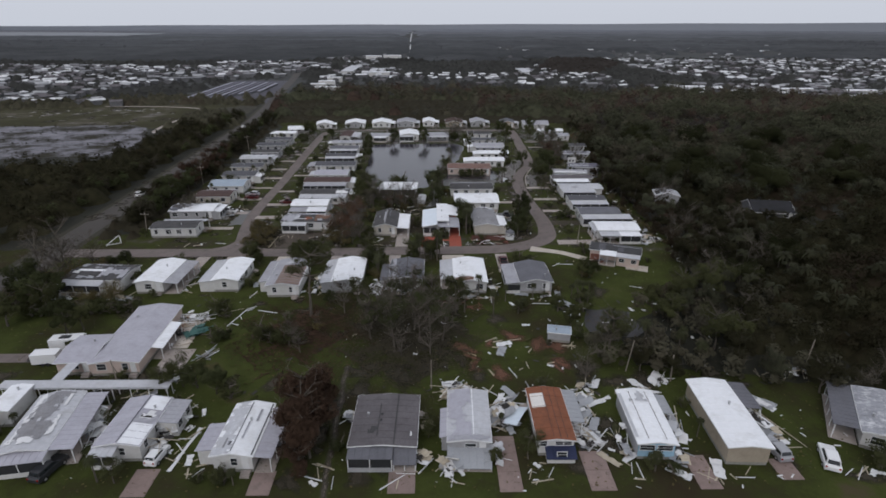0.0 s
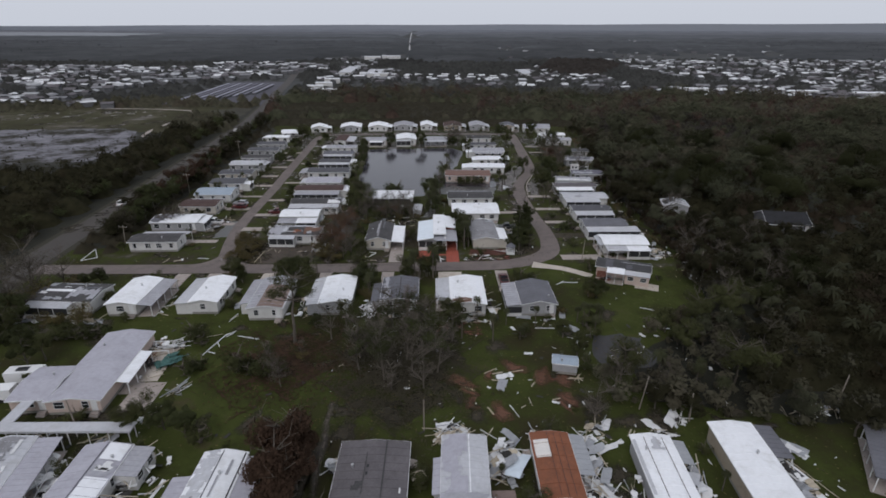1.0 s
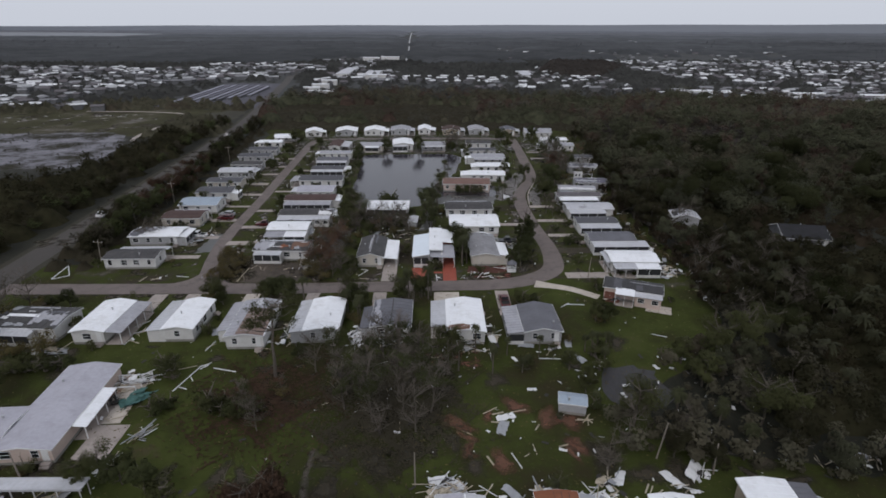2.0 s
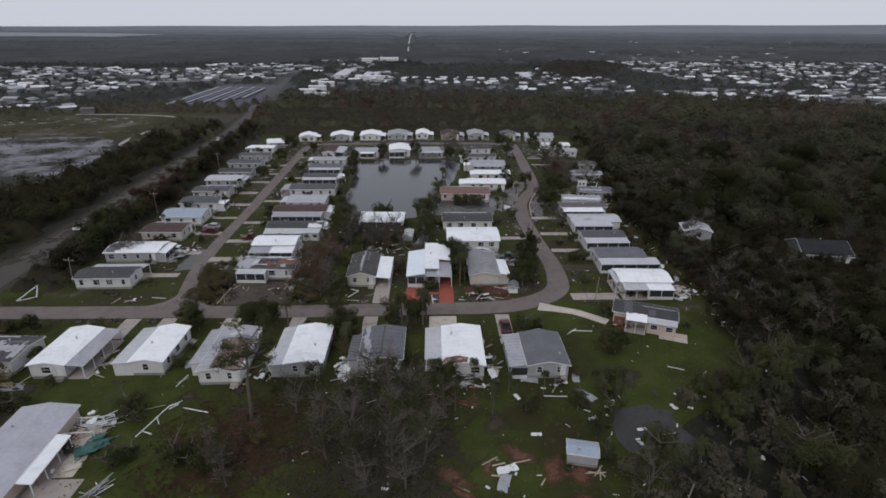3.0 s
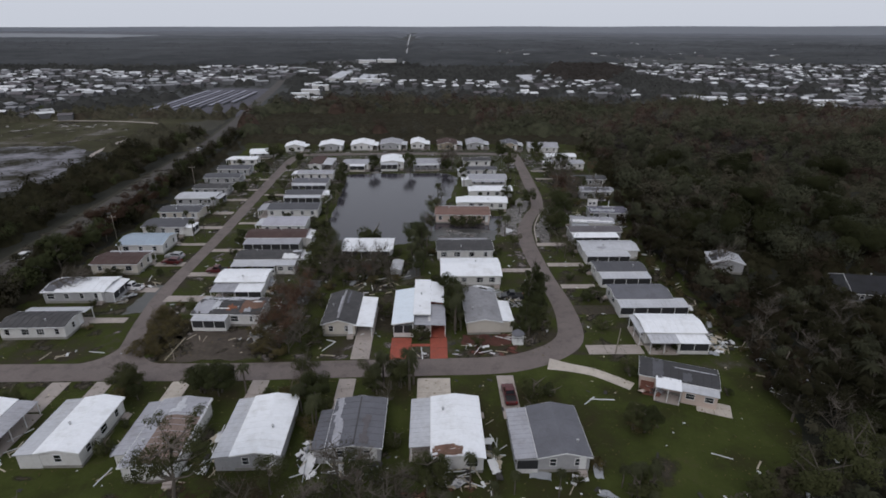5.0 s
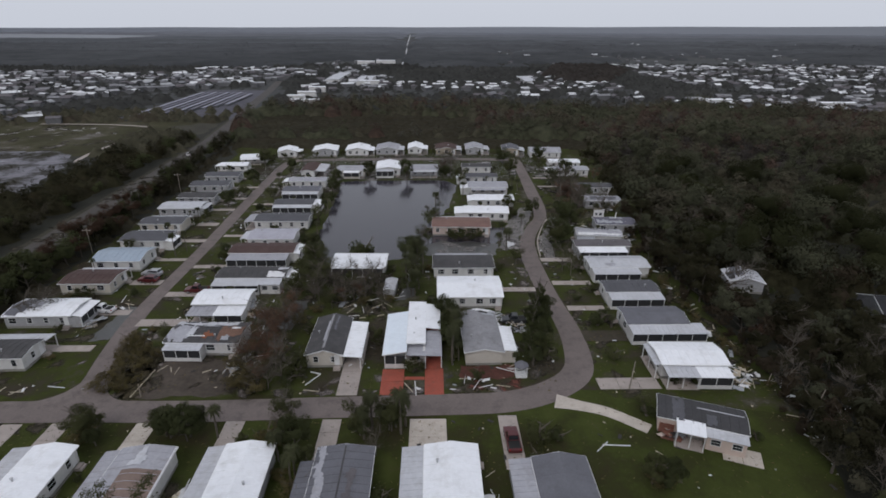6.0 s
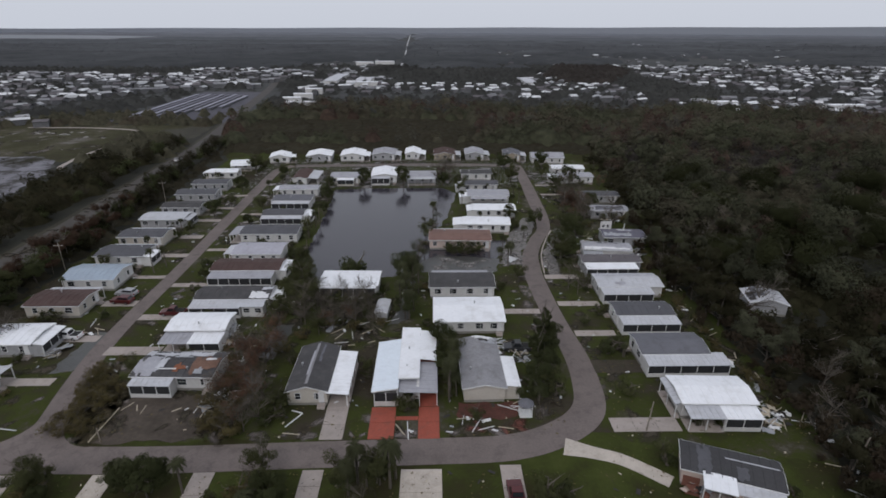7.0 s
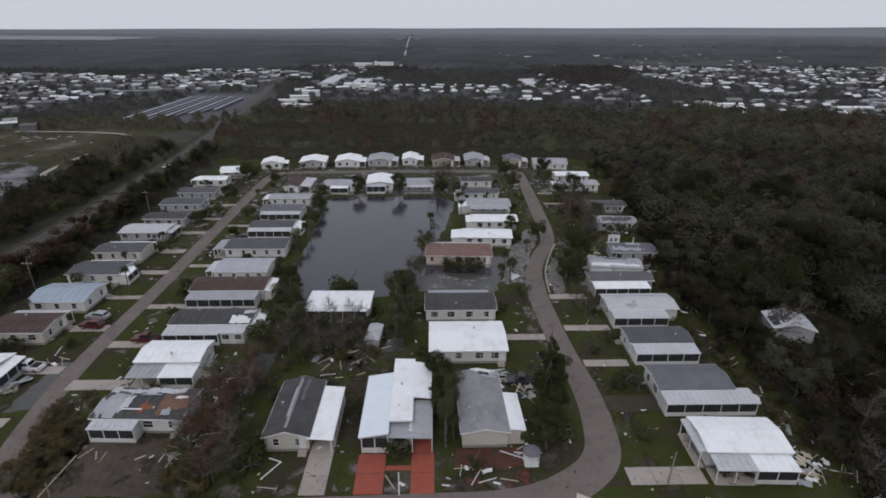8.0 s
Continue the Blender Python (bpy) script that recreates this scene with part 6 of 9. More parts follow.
# yards by the bending street
for k, x, y, s in (("shrub", 38.6, 147.6, 1.1), ("shrub", 40.6, 149.2, 1.2), ("palm", 41.0, 146.6, 0.4), ("bare", 39.0, 171.0, 0.6), ("bare", 37.6, 173.6, 0.55), ("olive", 38.6, 187.0, 0.7), ("green", 40.8, 192.0, 0.85), ("green", 43.4, 197.2, 0.85), ("olive", 46.4, 203.0, 0.8), ("bare", 50.0, 212.0, 1.0), ("bare", 53.0, 218.0, 1.0), ("dead", 50.6, 226.0, 0.55), ("bare", 49.6, 234.0, 1.0), ("bare", 54.0, 243.0, 0.9), ("green", 51.0, 250.0, 0.7), ("olive", 49.4, 268.0, 0.7), ("green", 52.0, 283.0, 0.8), ("green", 57.6, 231.0, 0.8), ("bare", 58.0, 211.0, 0.9), ("shrub", 44.0, 162.0, 0.7), ("shrub", 37.2, 158.0, 0.7), ("dead", 53.4, 238.6, 0.45), ("green", 37.0, 213.0, 0.6), ("green", 57.0, 255.0, 0.8)):
    plant(k, x, y, s)


for x, y, q in ((-17.0, 167.4, 0.9), (-14.4, 167.6, 0.8), (-12.0, 167.2, 0.9), (-9.2, 167.4, 0.8), (-6.4, 167.4, 0.9), (-4.4, 168.0, 0.9), (-10.4, 165.4, 0.9)):
    plant("shrub", x, y, q)
for k, x, y, q in (("bare", -84.0, 112.0, 1.0), ("bare", -80.5, 109.0, 1.0), ("bare", -82.0, 104.0, 1.0), ("bare", -79.6, 115.4, 0.8), ("green", -83.0, 98.0, 0.9), ("green", -79.5, 95.0, 0.8), ("bare", -85.0, 92.0, 1.0), ("green", -77.0, 98.0, 0.6), ("bare", -78.0, 102.0, 0.8), ("olive", -75.0, 92.0, 0.6), ("olive", -80.0, 88.0, 0.8), ("bare", -86.0, 107.0, 1.0), ("brush", -82.0, 101.0, 1.2), ("brush", -80.0, 106.0, 1.2), ("brush", -84.0, 96.0, 1.2), ("brush", -71.0, 97.0, 0.9), ("brush", -66.0, 98.0, 0.8), ("brush", -76.0, 113.0, 0.8), ("dead", -85.5, 176.0, 0.6), ("dead", -87.0, 188.0, 0.7), ("dead", -86.0, 198.0, 0.6), ("dead", -88.5, 216.0, 0.7), ("dead", -87.5, 228.0, 0.6), ("green", 0.6, 177.6, 0.7), ("palm", 4.0, 172.0, 0.8), ("palm", 2.4, 160.4, 0.7), ("thin", 3.2, 186.0, 0.6), ("shrub", 6.4, 205.6, 1.4), ("olive", -24.6, 186.0, 0.6), ("olive", -27.6, 209.0, 0.5), ("olive", -29.0, 242.0, 0.5)):
    plant(k, x, y, q)
# withered brush and bare trees on the empty corner lot
for x, y, q in ((-48.2, 128.6, 0.9), (-46.4, 131.2, 1.0), (-44.6, 128.8, 0.9), (-47.0, 134.6, 1.0), (-45.0, 136.0, 0.9), (-48.6, 137.6, 0.8), (-44.4, 133.4, 0.9), (-47.6, 140.6, 0.7), (-26.4, 128.6, 0.7), (-24.0, 132.0, 1.0), (-27.0, 134.4, 0.9), (-21.8, 134.8, 0.9), (-25.6, 138.0, 1.0), (-22.4, 141.8, 1.0), (-25.0, 147.0, 0.9), (-20.0, 149.0, 0.9), (-17.6, 154.0, 0.7), (-13.0, 158.4, 0.6), (-8.6, 156.6, 0.6), (-9.4, 161.4, 0.6), (-3.6, 159.0, 0.5)):
    plant("brush", x, y, q * (0.5 if x < -40 else 0.7))
for x, y, q in ((-19.6, 136.0, 0.7), (-18.0, 158.6, 0.7), (-10.6, 159.0, 0.6), (-5.0, 160.0, 0.5)):
    plant("bare", x, y, q)
for x, y, q in ((-23.6, 142.4, 1.0), (-22.6, 138.0, 1.0), (-20.6, 133.6, 0.8), (-25.4, 134.6, 0.7), (-22.4, 129.6, 0.6), (-27.4, 137.4, 0.6), (-21.4, 147.0, 0.8)):
    plant("withered", x, y, q, None, 1.0)
for x, y, q in ((-49.4, 141.0, 0.6), (-49.0, 143.4, 0.6), (-48.6, 138.8, 0.6), (-47.4, 136.4, 0.6), (-46.6, 132.4, 0.55), (-44.6, 130.4, 0.5), (-43.4, 128.4, 0.45)):
    plant("brush", x, y, q * 0.95, None, 1.0)
for x, y, q in ((-50.0, 145.4, 0.5), (-47.6, 143.0, 0.75), (-47.4, 146.4, 0.7), (-45.4, 139.2, 0.9), (-42.8, 138.4, 0.8), (-43.2, 135.6, 0.8), (-42.4, 130.6, 0.7), (-46.2, 127.8, 0.7), (-48.8, 131.4, 0.7), (-46.4, 138.6, 0.9)):
    plant("brush", x, y, q * 0.55, None, 1.0)
for k, x, y, q in (("cypress", 24.6, 141.8, 0.9), ("cypress", 26.4, 146.4, 1.0), ("cypress", 27.6, 150.6, 0.8), ("green", 22.6, 136.6, 0.5), ("olive", 25.4, 138.4, 0.55), ("green", 27.6, 142.8, 0.5), ("palm", 23.6, 133.8, 0.55), ("shrub", 26.6, 136.0, 1.1), ("green", 8.4, 148.6, 0.7), ("palm", 9.6, 134.6, 0.8), ("palm", 10.8, 136.0, 0.7), ("green", 9.4, 140.6, 0.6), ("olive", 10.2, 144.6, 0.6), ("olive", -16.7, 131.8, 0.45), ("green", 1.6, 160.6, 0.7), ("olive", 2.4, 168.6, 0.7), ("palm", 0.4, 164.0, 0.9), ("shrub", 2.4, 184.6, 1.3), ("shrub", 12.4, 194.0, 1.3), ("shrub", 15.4, 193.6, 1.5), ("shrub", 18.4, 194.0, 1.2), ("palm", 25.0, 192.4, 0.8), ("palm", 24.0, 188.4, 0.8), ("olive", 27.0, 177.4, 0.5), ("olive", 39.4, 188.4, 0.7), ("palm", 37.6, 182.6, 0.6), ("bare", -17.0, 166.0, 0.9), ("bare", -13.4, 160.8, 0.8), ("bare", -10.0, 163.4, 0.7), ("bare", -6.0, 164.2, 0.7), ("withered", -14.0, 157.0, 0.6), ("withered", -9.6, 159.0, 0.6), ("shrub", 38.2, 136.0, 1.0), ("shrub", 46.0, 128.6, 0.7), ("shrub", 49.6, 128.4, 0.8), ("shrub", 52.6, 129.0, 0.7), ("brush", 35.2, 108.0, 0.7), ("olive", -43.0, 116.8, 0.65), ("green", -40.8, 115.8, 0.5), ("palm", -31.0, 117.6, 0.7), ("green", -28.4, 117.4, 0.7), ("palm", -24.4, 117.2, 0.8), ("green", -12.8, 114.6, 0.7), ("palm", -14.6, 112.6, 0.8), ("palm", -3.6, 116.6, 0.8), ("palm", -1.4, 117.8, 0.7), ("olive", -10.6, 111.6, 0.5), ("bare", -1.6, 113.4, 0.6), ("olive", 0.8, 119.0, 0.6)):
    plant(k, x, y, q, None, 1.0)
# brown and torn trees round the wrecked homes by the upper street
for k, x, y, q in (("withered", 50.6, 219.0, 0.8), ("withered", 53.6, 228.0, 0.9), ("withered", 50.2, 234.0, 0.8), ("withered", 55.0, 236.0, 0.7), ("withered", 48.6, 226.0, 0.7), ("brush", 47.6, 214.0, 0.8), ("brush", 52.0, 213.0, 0.8), ("olive", 58.6, 218.4, 0.42), ("olive", 61.8, 218.2, 0.38), ("brush", 64.0, 218.6, 0.6), ("dark", 70.4, 226.0, 0.8), ("dark", 69.4, 219.0, 0.75), ("dark", 72.6, 231.6, 0.8), ("dark", 70.8, 237.6, 0.8), ("olive", 68.6, 212.0, 0.6), ("dark", 74.6, 224.4, 0.8), ("olive", 73.0, 243.4, 0.7), ("dark", 66.6, 205.4, 0.6), ("dark", 71.4, 262.0, 0.7), ("brush", 68.6, 268.6, 0.7), ("olive", 70.6, 272.4, 0.6), ("dark", 73.0, 280.6, 0.7), ("brush", 69.4, 283.6, 0.7), ("withered", 68.4, 256.0, 0.7), ("olive", 72.0, 289.0, 0.6), ("dark", 70.0, 250.0, 0.7)):
    plant(k, x, y, q, None, 1.0)
# shrubs and small palms close to the homes
rs = random.Random(8)
for hx, hy, hw, hl, turn, closed in HOMES:
    for i in range(rs.choice((2, 3, 4, 4))):
        side = rs.choice([q for q in "FBLR" if q not in closed] or ["F"])
        a = rs.uniform(-0.45, 0.45)
        d = rs.uniform(0.9, 1.9)
        x, y = {"F": (a * hw, -hl / 2 - d), "B": (a * hw, hl / 2 + d), "L": (-hw / 2 - d, a * hl), "R": (hw / 2 + d, a * hl)}[side]
        c, q = math.cos(math.radians(turn)), math.sin(math.radians(turn))
        kind = rs.choice(("shrub", "shrub", "shrub", "palm", "olive", "brush"))
        plant(kind, hx + c * x - q * y, hy + q * x + c * y, {"shrub": rs.uniform(0.5, 1.0), "palm": rs.uniform(0.3, 0.5), "olive": rs.uniform(0.3, 0.45), "brush": rs.uniform(0.3, 0.5)}[kind], None, 1.0)
for k, x, y, q in (("palm", -41.6, 49.8, 0.5), ("olive", -39.4, 49.6, 0.35), ("olive", -26.4, 49.2, 0.26), ("palm", -24.4, 49.0, 0.36), ("shrub", -29.0, 49.6, 0.5), ("olive", 13.0, 52.8, 0.4), ("palm", 29.0, 50.4, 0.45), ("shrub", 31.2, 50.0, 0.7), ("olive", 28.4, 50.6, 0.3), ("olive", 8.6, 51.8, 0.3), ("shrub", 61.4, 49.6, 1.2), ("shrub", 58.4, 50.4, 1.0), ("green", -33.0, 67.0, 0.45), ("green", -36.6, 68.6, 0.5), ("shrub", -30.6, 66.0, 1.0), ("green", -20.6, 96.0, 0.4), ("olive", -15.0, 97.0, 0.5), ("bare", -17.0, 92.0, 0.7), ("bare", -22.6, 78.0, 0.5), ("bare", 25.0, 69.4, 0.6), ("bare", 29.4, 74.6, 0.7), ("olive", 26.6, 86.0, 0.5), ("olive", 25.4, 92.0, 0.5), ("olive", 45.0, 93.6, 0.6)):
    plant(k, x, y, q)


for k, x, y, q in (("brush", -43.6, 116.6, 0.8), ("olive", -42.0, 118.2, 0.55), ("green", -31.0, 117.2, 0.62), ("green", -28.4, 117.8, 0.6), ("olive", -33.4, 118.2, 0.45), ("olive", -15.0, 119.6, 0.6), ("brush", -16.6, 116.4, 0.9), ("bare", -15.6, 118.0, 0.6), ("palm", -12.0, 108.6, 0.75), ("brush", -11.6, 107.2, 0.7), ("green", -4.2, 117.4, 0.6), ("palm", -2.6, 118.4, 0.9), ("green", -0.2, 118.4, 0.55), ("palm", 1.6, 117.6, 1.0), ("palm", 2.2, 119.2, 0.9), ("green", 36.0, 107.4, 0.72), ("olive", 34.4, 108.0, 0.6), ("palm", 30.2, 96.0, 0.6), ("palm", 31.4, 97.0, 0.55), ("palm", 32.6, 96.2, 0.5), ("palm", 33.8, 98.0, 0.6), ("shrub", 31.0, 95.6, 1.2), ("shrub", 32.6, 97.2, 1.0), ("palm", 31.4, 92.6, 0.55), ("shrub", 30.6, 91.8, 1.1), ("palm", 18.3, 92.1, 0.45), ("shrub", 18.2, 92.4, 1.0), ("palm", 12.4, 91.0, 0.6), ("palm", 17.4, 91.4, 0.55), ("palm", 6.8, 92.0, 0.7), ("green", 5.6, 98.4, 0.5), ("palm", 9.8, 136.4, 0.95), ("palm", 10.6, 139.8, 0.85), ("green", 9.2, 143.4, 0.55), ("green", -71.2, 114.6, 0.7), ("green", -74.4, 114.2, 0.5), ("olive", -16.4, 133.4, 0.55), ("olive", -23.6, 160.6, 0.8), ("olive", -21.0, 165.8, 0.85), ("bare", -19.2, 160.2, 0.9), ("olive", -24.0, 169.6, 0.7), ("bare", -8.6, 169.4, 0.55), ("bare", -12.6, 169.2, 0.6), ("olive", -14.6, 155.0, 0.5), ("withered", -22.0, 152.6, 0.8), ("withered", -24.6, 141.0, 1.0), ("withered", -21.6, 144.0, 0.95), ("brush", -24.8, 129.6, 0.9), ("brush", -22.4, 127.6, 0.8), ("bare", -18.6, 130.0, 0.75), ("bare", -20.4, 128.4, 0.7)):
    plant(k, x, y, q, None, 1.0)


fallen = copy_thing(KINDS["bare"][0], pose(-76.4, 150.2, 2.9, 0, 74, 12))
tagged(fallen, "uprooted bare tree lying across a white roof", "tree", "trees")
fallen = copy_thing(KINDS["bare"][2], pose(-74.0, 154.6, 2.7, 0, 70, -30))
tagged(fallen, "broken bare tree lying across a white roof", "tree", "trees")


fallen = copy_thing(KINDS["bare"][1], pose(71.0, 160.6, 1.6, 0, 66, 24))
tagged(fallen, "uprooted bare tree lying across a cottage roof", "tree", "trees")
fallen = copy_thing(KINDS["bare"][2], pose(71.6, 165.0, 2.2, 0, 70, -8))
tagged(fallen, "broken bare tree lying across a cottage roof", "tree", "trees")


def east_edge(y):
    """Where the eastern woods begin."""
    return float(np.interp(y, (66, 72, 78, 90, 94, 98, 103, 112, 125, 136, 156, 182, 212, 258, 300, 330), (58, 29, 30, 38, 46, 55, 57.5, 59.2, 61.6, 62.8, 61.5, 60.5, 67, 74, 78, 88)))


rw = random.Random(11)
near = 0
y = 67.0
while y < 215 and near < 200:
    x = east_edge(y) + rw.uniform(0, 4)
    while x < east_edge(y) + 25:
        if not (68 < x < 83 and 147 < y < 170) and not (91 < x < 109 and 141 < y < 158) and not (28 < x < 41 and 82 < y < 93):
            roll_die = rw.random()
            kind = ("palm" if roll_die < 0.15 else "olive" if roll_die < 0.42 else "dark" if roll_die < 0.7 else "bare") if y < 108 and x < 70 else "palm" if roll_die < 0.08 else "dark" if roll_die < 0.72 else "bare" if roll_die < 0.97 else "dead"
            plant(kind, x, y + rw.uniform(-2, 2), rw.uniform(0.6, 0.95) if kind != "dead" else 0.5, None, 1.0)
            near += 1
        x += rw.uniform(4.2, 7.2)
    y += 4.6
for x, y, q in ((88, 177, 1.0), (79, 186, 0.8), (99, 183, 0.9), (112, 168, 1.0), (122, 190, 0.9), (104, 206, 1.0), (92, 222, 0.9), (130, 214, 1.0), (140, 172, 0.9), (118, 240, 1.0), (150, 238, 1.0), (96, 252, 0.9), (160, 200, 1.0), (124, 132, 0.8), (146, 142, 0.8), (68, 104, 0.55), (82, 112, 0.6)):
    plant("oak", x, y, q, None, 1.0)
for x, y, q in ((95.6, 140.6, 0.5), (98.8, 139.6, 0.45), (102.4, 139.8, 0.5), (105.6, 139.0, 0.55), (92.4, 144.6, 0.6), (92.0, 150.6, 0.6), (109.4, 144.0, 0.6)):
    plant("dark", x, y, q, None, 1.0)
for x, y, q in ((-83.0, 190, 1.0), (-85.0, 197, 1.0), (-86.0, 205, 0.95), (-82.5, 183, 0.8), (-84.0, 212, 0.8), (-81.8, 200, 0.8)):
    plant("dead", x, y, q * 0.85, None, 1.0)
for k, x, y, q in (("green", -82.6, 164, 0.95), ("olive", -83.6, 171, 0.95), ("green", -83.0, 178, 0.9), ("green", -86.6, 221, 0.9), ("olive", -87.4, 231, 0.9), ("green", -88.4, 246, 0.8), ("green", -81.6, 156, 0.8), ("olive", -84.0, 149, 0.7)):
    plant(k, x, y, q, None, 1.0)
for i in range(34):
    yy = 128 + i * 2.2
    plant(rw.choice(("brush", "brush", "shrub")), east_edge(yy) - rw.uniform(0.5, 4.5), yy, rw.uniform(0.3, 0.7), None, 1.0)
for i in range(13):
    plant("shrub", -78 + i * 1.6, 91.7 + i * 0.13, 1.25, None, 1.0)
for k, x, y, q in (("dark", -84.6, 148.6, 0.8), ("green", -85.6, 153.6, 0.85), ("dark", -86.4, 158.4, 0.9), ("dark", -87.0, 163.6, 0.9), ("green", -87.4, 169.0, 0.85), ("bare", -85.4, 151.0, 0.8), ("bare", -87.2, 166.0, 0.9), ("dark", -88.0, 174.6, 0.8), ("dark", -83.6, 145.0, 0.5)):
    plant(k, x, y, q, None, 1.0)


def domes(spots, radii, heights, step):
    """The closed canopy below the leaves: one skin of rounded crowns, as corners, triangles and directions."""
    rim = float(max(radii)) + 2 * step
    x0, y0 = spots.min(0) - rim
    nx, ny = [int(q / step) + 2 for q in spots.max(0) - spots.min(0) + 2 * rim]
    z = np.zeros((ny, nx))
    for (x, y), r, h in zip(spots, radii, heights):
        i0, i1 = max(0, int((x - r - x0) / step)), min(nx, int((x + r - x0) / step) + 2)
        j0, j1 = max(0, int((y - r - y0) / step)), min(ny, int((y + r - y0) / step) + 2)
        gx, gy = np.meshgrid(x0 + np.arange(i0, i1) * step - x, y0 + np.arange(j0, j1) * step - y)
        d = np.clip(1 - (gx ** 2 + gy ** 2) / r ** 2, 0, 1)
        z[j0:j1, i0:i1] = np.maximum(z[j0:j1, i0:i1], h * np.sqrt(d))
    gx, gy = np.meshgrid(x0 + np.arange(nx) * step, y0 + np.arange(ny) * step)
    dy, dx = np.gradient(z, step)
    lean = 0.6 if step < 4 else 0.12
    o = np.stack([-lean * dx, -lean * dy, np.ones_like(z)], 2).reshape(-1, 3)
    o /= np.linalg.norm(o, axis=1)[:, None]
    v = np.stack([gx, gy, np.where(z > 0.02, z, -0.4)], 2).reshape(-1, 3)
    a = (np.arange(ny - 1)[:, None] * nx + np.arange(nx - 1)[None]).ravel()
    a = a[(v[a, 2] + v[a + 1, 2] + v[a + nx, 2] + v[a + nx + 1, 2]) > -1.0]
    return v, np.concatenate([np.stack([a, a + 1, a + nx + 1], 1), np.stack([a, a + nx + 1, a + nx], 1)]), o


def fronds(seed, count=34):
    """A palm head one unit high, as drooping strips of triangles."""
    r = np.random.RandomState(seed)
    v, o = [], []
    for i in range(count):
        a, lift = r.uniform(0, 2 * np.pi), r.uniform(-0.25, 0.9)
        d, side = np.array([np.cos(a), np.sin(a), 0]), np.array([-np.sin(a), np.cos(a), 0])
        p = np.array([0, 0, 0.82])
        for k in range(3):
            q = p + d * 0.062 + np.array([0, 0, 0.06 * (lift - 0.7 * k)])
            w0, w1 = (0.006, 0.024, 0.02)[k], (0.024, 0.02, 0.002)[k]
            v += [p - side * w0, p + side * w0, q + side * w1, p - side * w0, q + side * w1, q - side * w1]
            o += [np.array([0, 0, 1.0]) * 0.8 + d * 0.5] * 6
            p = q
    v, o = np.array(v), np.array(o)
    return v, np.arange(len(v)).reshape(-1, 3), o / np.linalg.norm(o, axis=1)[:, None]


def scatter(name, spots, heights, material, label, tris, size, seed, lobes=5, spread=0.42, core=0.0, fill=0.72, wide=0.5, heads=False):
    """Many trees joined into one mesh: five models turned and scaled at the spots, over a closed canopy of step core."""
    r = np.random.RandomState(seed)
    models = [fronds(seed * 10 + i) if heads else crown_arrays(seed * 10 + i, 1.0, spread, 0.02, tris, size, lobes, 0.85) for i in range(5)]
    allv, allf, allo, base = [], [], [], 0
    heights = heights[:len(spots)]
    if core:
        v, f, o = domes(spots, heights * wide, heights * fill, core)
        allv, allf, allo, base = [v], [f], [o], len(v)
    for k in range(5):
        idx = np.arange(len(spots))[k::5]
        if not len(idx):
            continue
        v, f, o = models[k]
        a = r.uniform(0, 2 * np.pi, len(idx))
        c, s = np.cos(a)[:, None], np.sin(a)[:, None]
        h = heights[idx][:, None]

        def turned(q, scale, dx, dy):
            return np.stack([(q[None, :, 0] * c - q[None, :, 1] * s) * scale + dx, (q[None, :, 0] * s + q[None, :, 1] * c) * scale + dy, np.repeat(q[None, :, 2], len(idx), 0) * scale], 2).reshape(-1, 3)
        allv.append(turned(v, h, spots[idx, 0][:, None], spots[idx, 1][:, None]))
        allo.append(turned(o, 1.0, 0.0, 0.0))
        allf.append((f[None] + (np.arange(len(idx)) * len(v))[:, None, None] + base).reshape(-1, 3))
        base += len(idx) * len(v)
    return solid(name, tri_mesh(name, np.concatenate(allv), np.concatenate(allf), material, np.concatenate(allo)), None, label, "woods", "", "stuff")


def grid_spots(x0, x1, y0, y1, step, keep, seed):
    r = np.random.RandomState(seed)
    gx, gy = np.meshgrid(np.arange(x0, x1, step), np.arange(y0, y1, step))
    p = np.stack([gx.ravel(), gy.ravel()], 1) + r.uniform(-0.55, 0.55, (gx.size, 2)) * step
    return p[np.array([keep(a, b) for a, b in p], bool)]


def in_east(x, y):
    return x > east_edge(y) + (23 if y < 200 else 2) and not (89 < x < 111 and 127 < y < 158) and not (x > 190 and y > 432 - (x - 190) * 0.22)


r0 = np.random.RandomState(3)
def stand(x, y):
    """Which kind of tree grows at a place: stands of one kind that run into each other."""
    a = math.sin(x * 0.061 + 1.7 * math.sin(y * 0.043)) + math.sin(y * 0.073 + 1.3 * math.sin(x * 0.052 + 2)) + rw.uniform(-1.1, 1.1)
    return 0 if a < -1.1 else 1 if a < 0.75 else 2 if a < 1.35 else 3


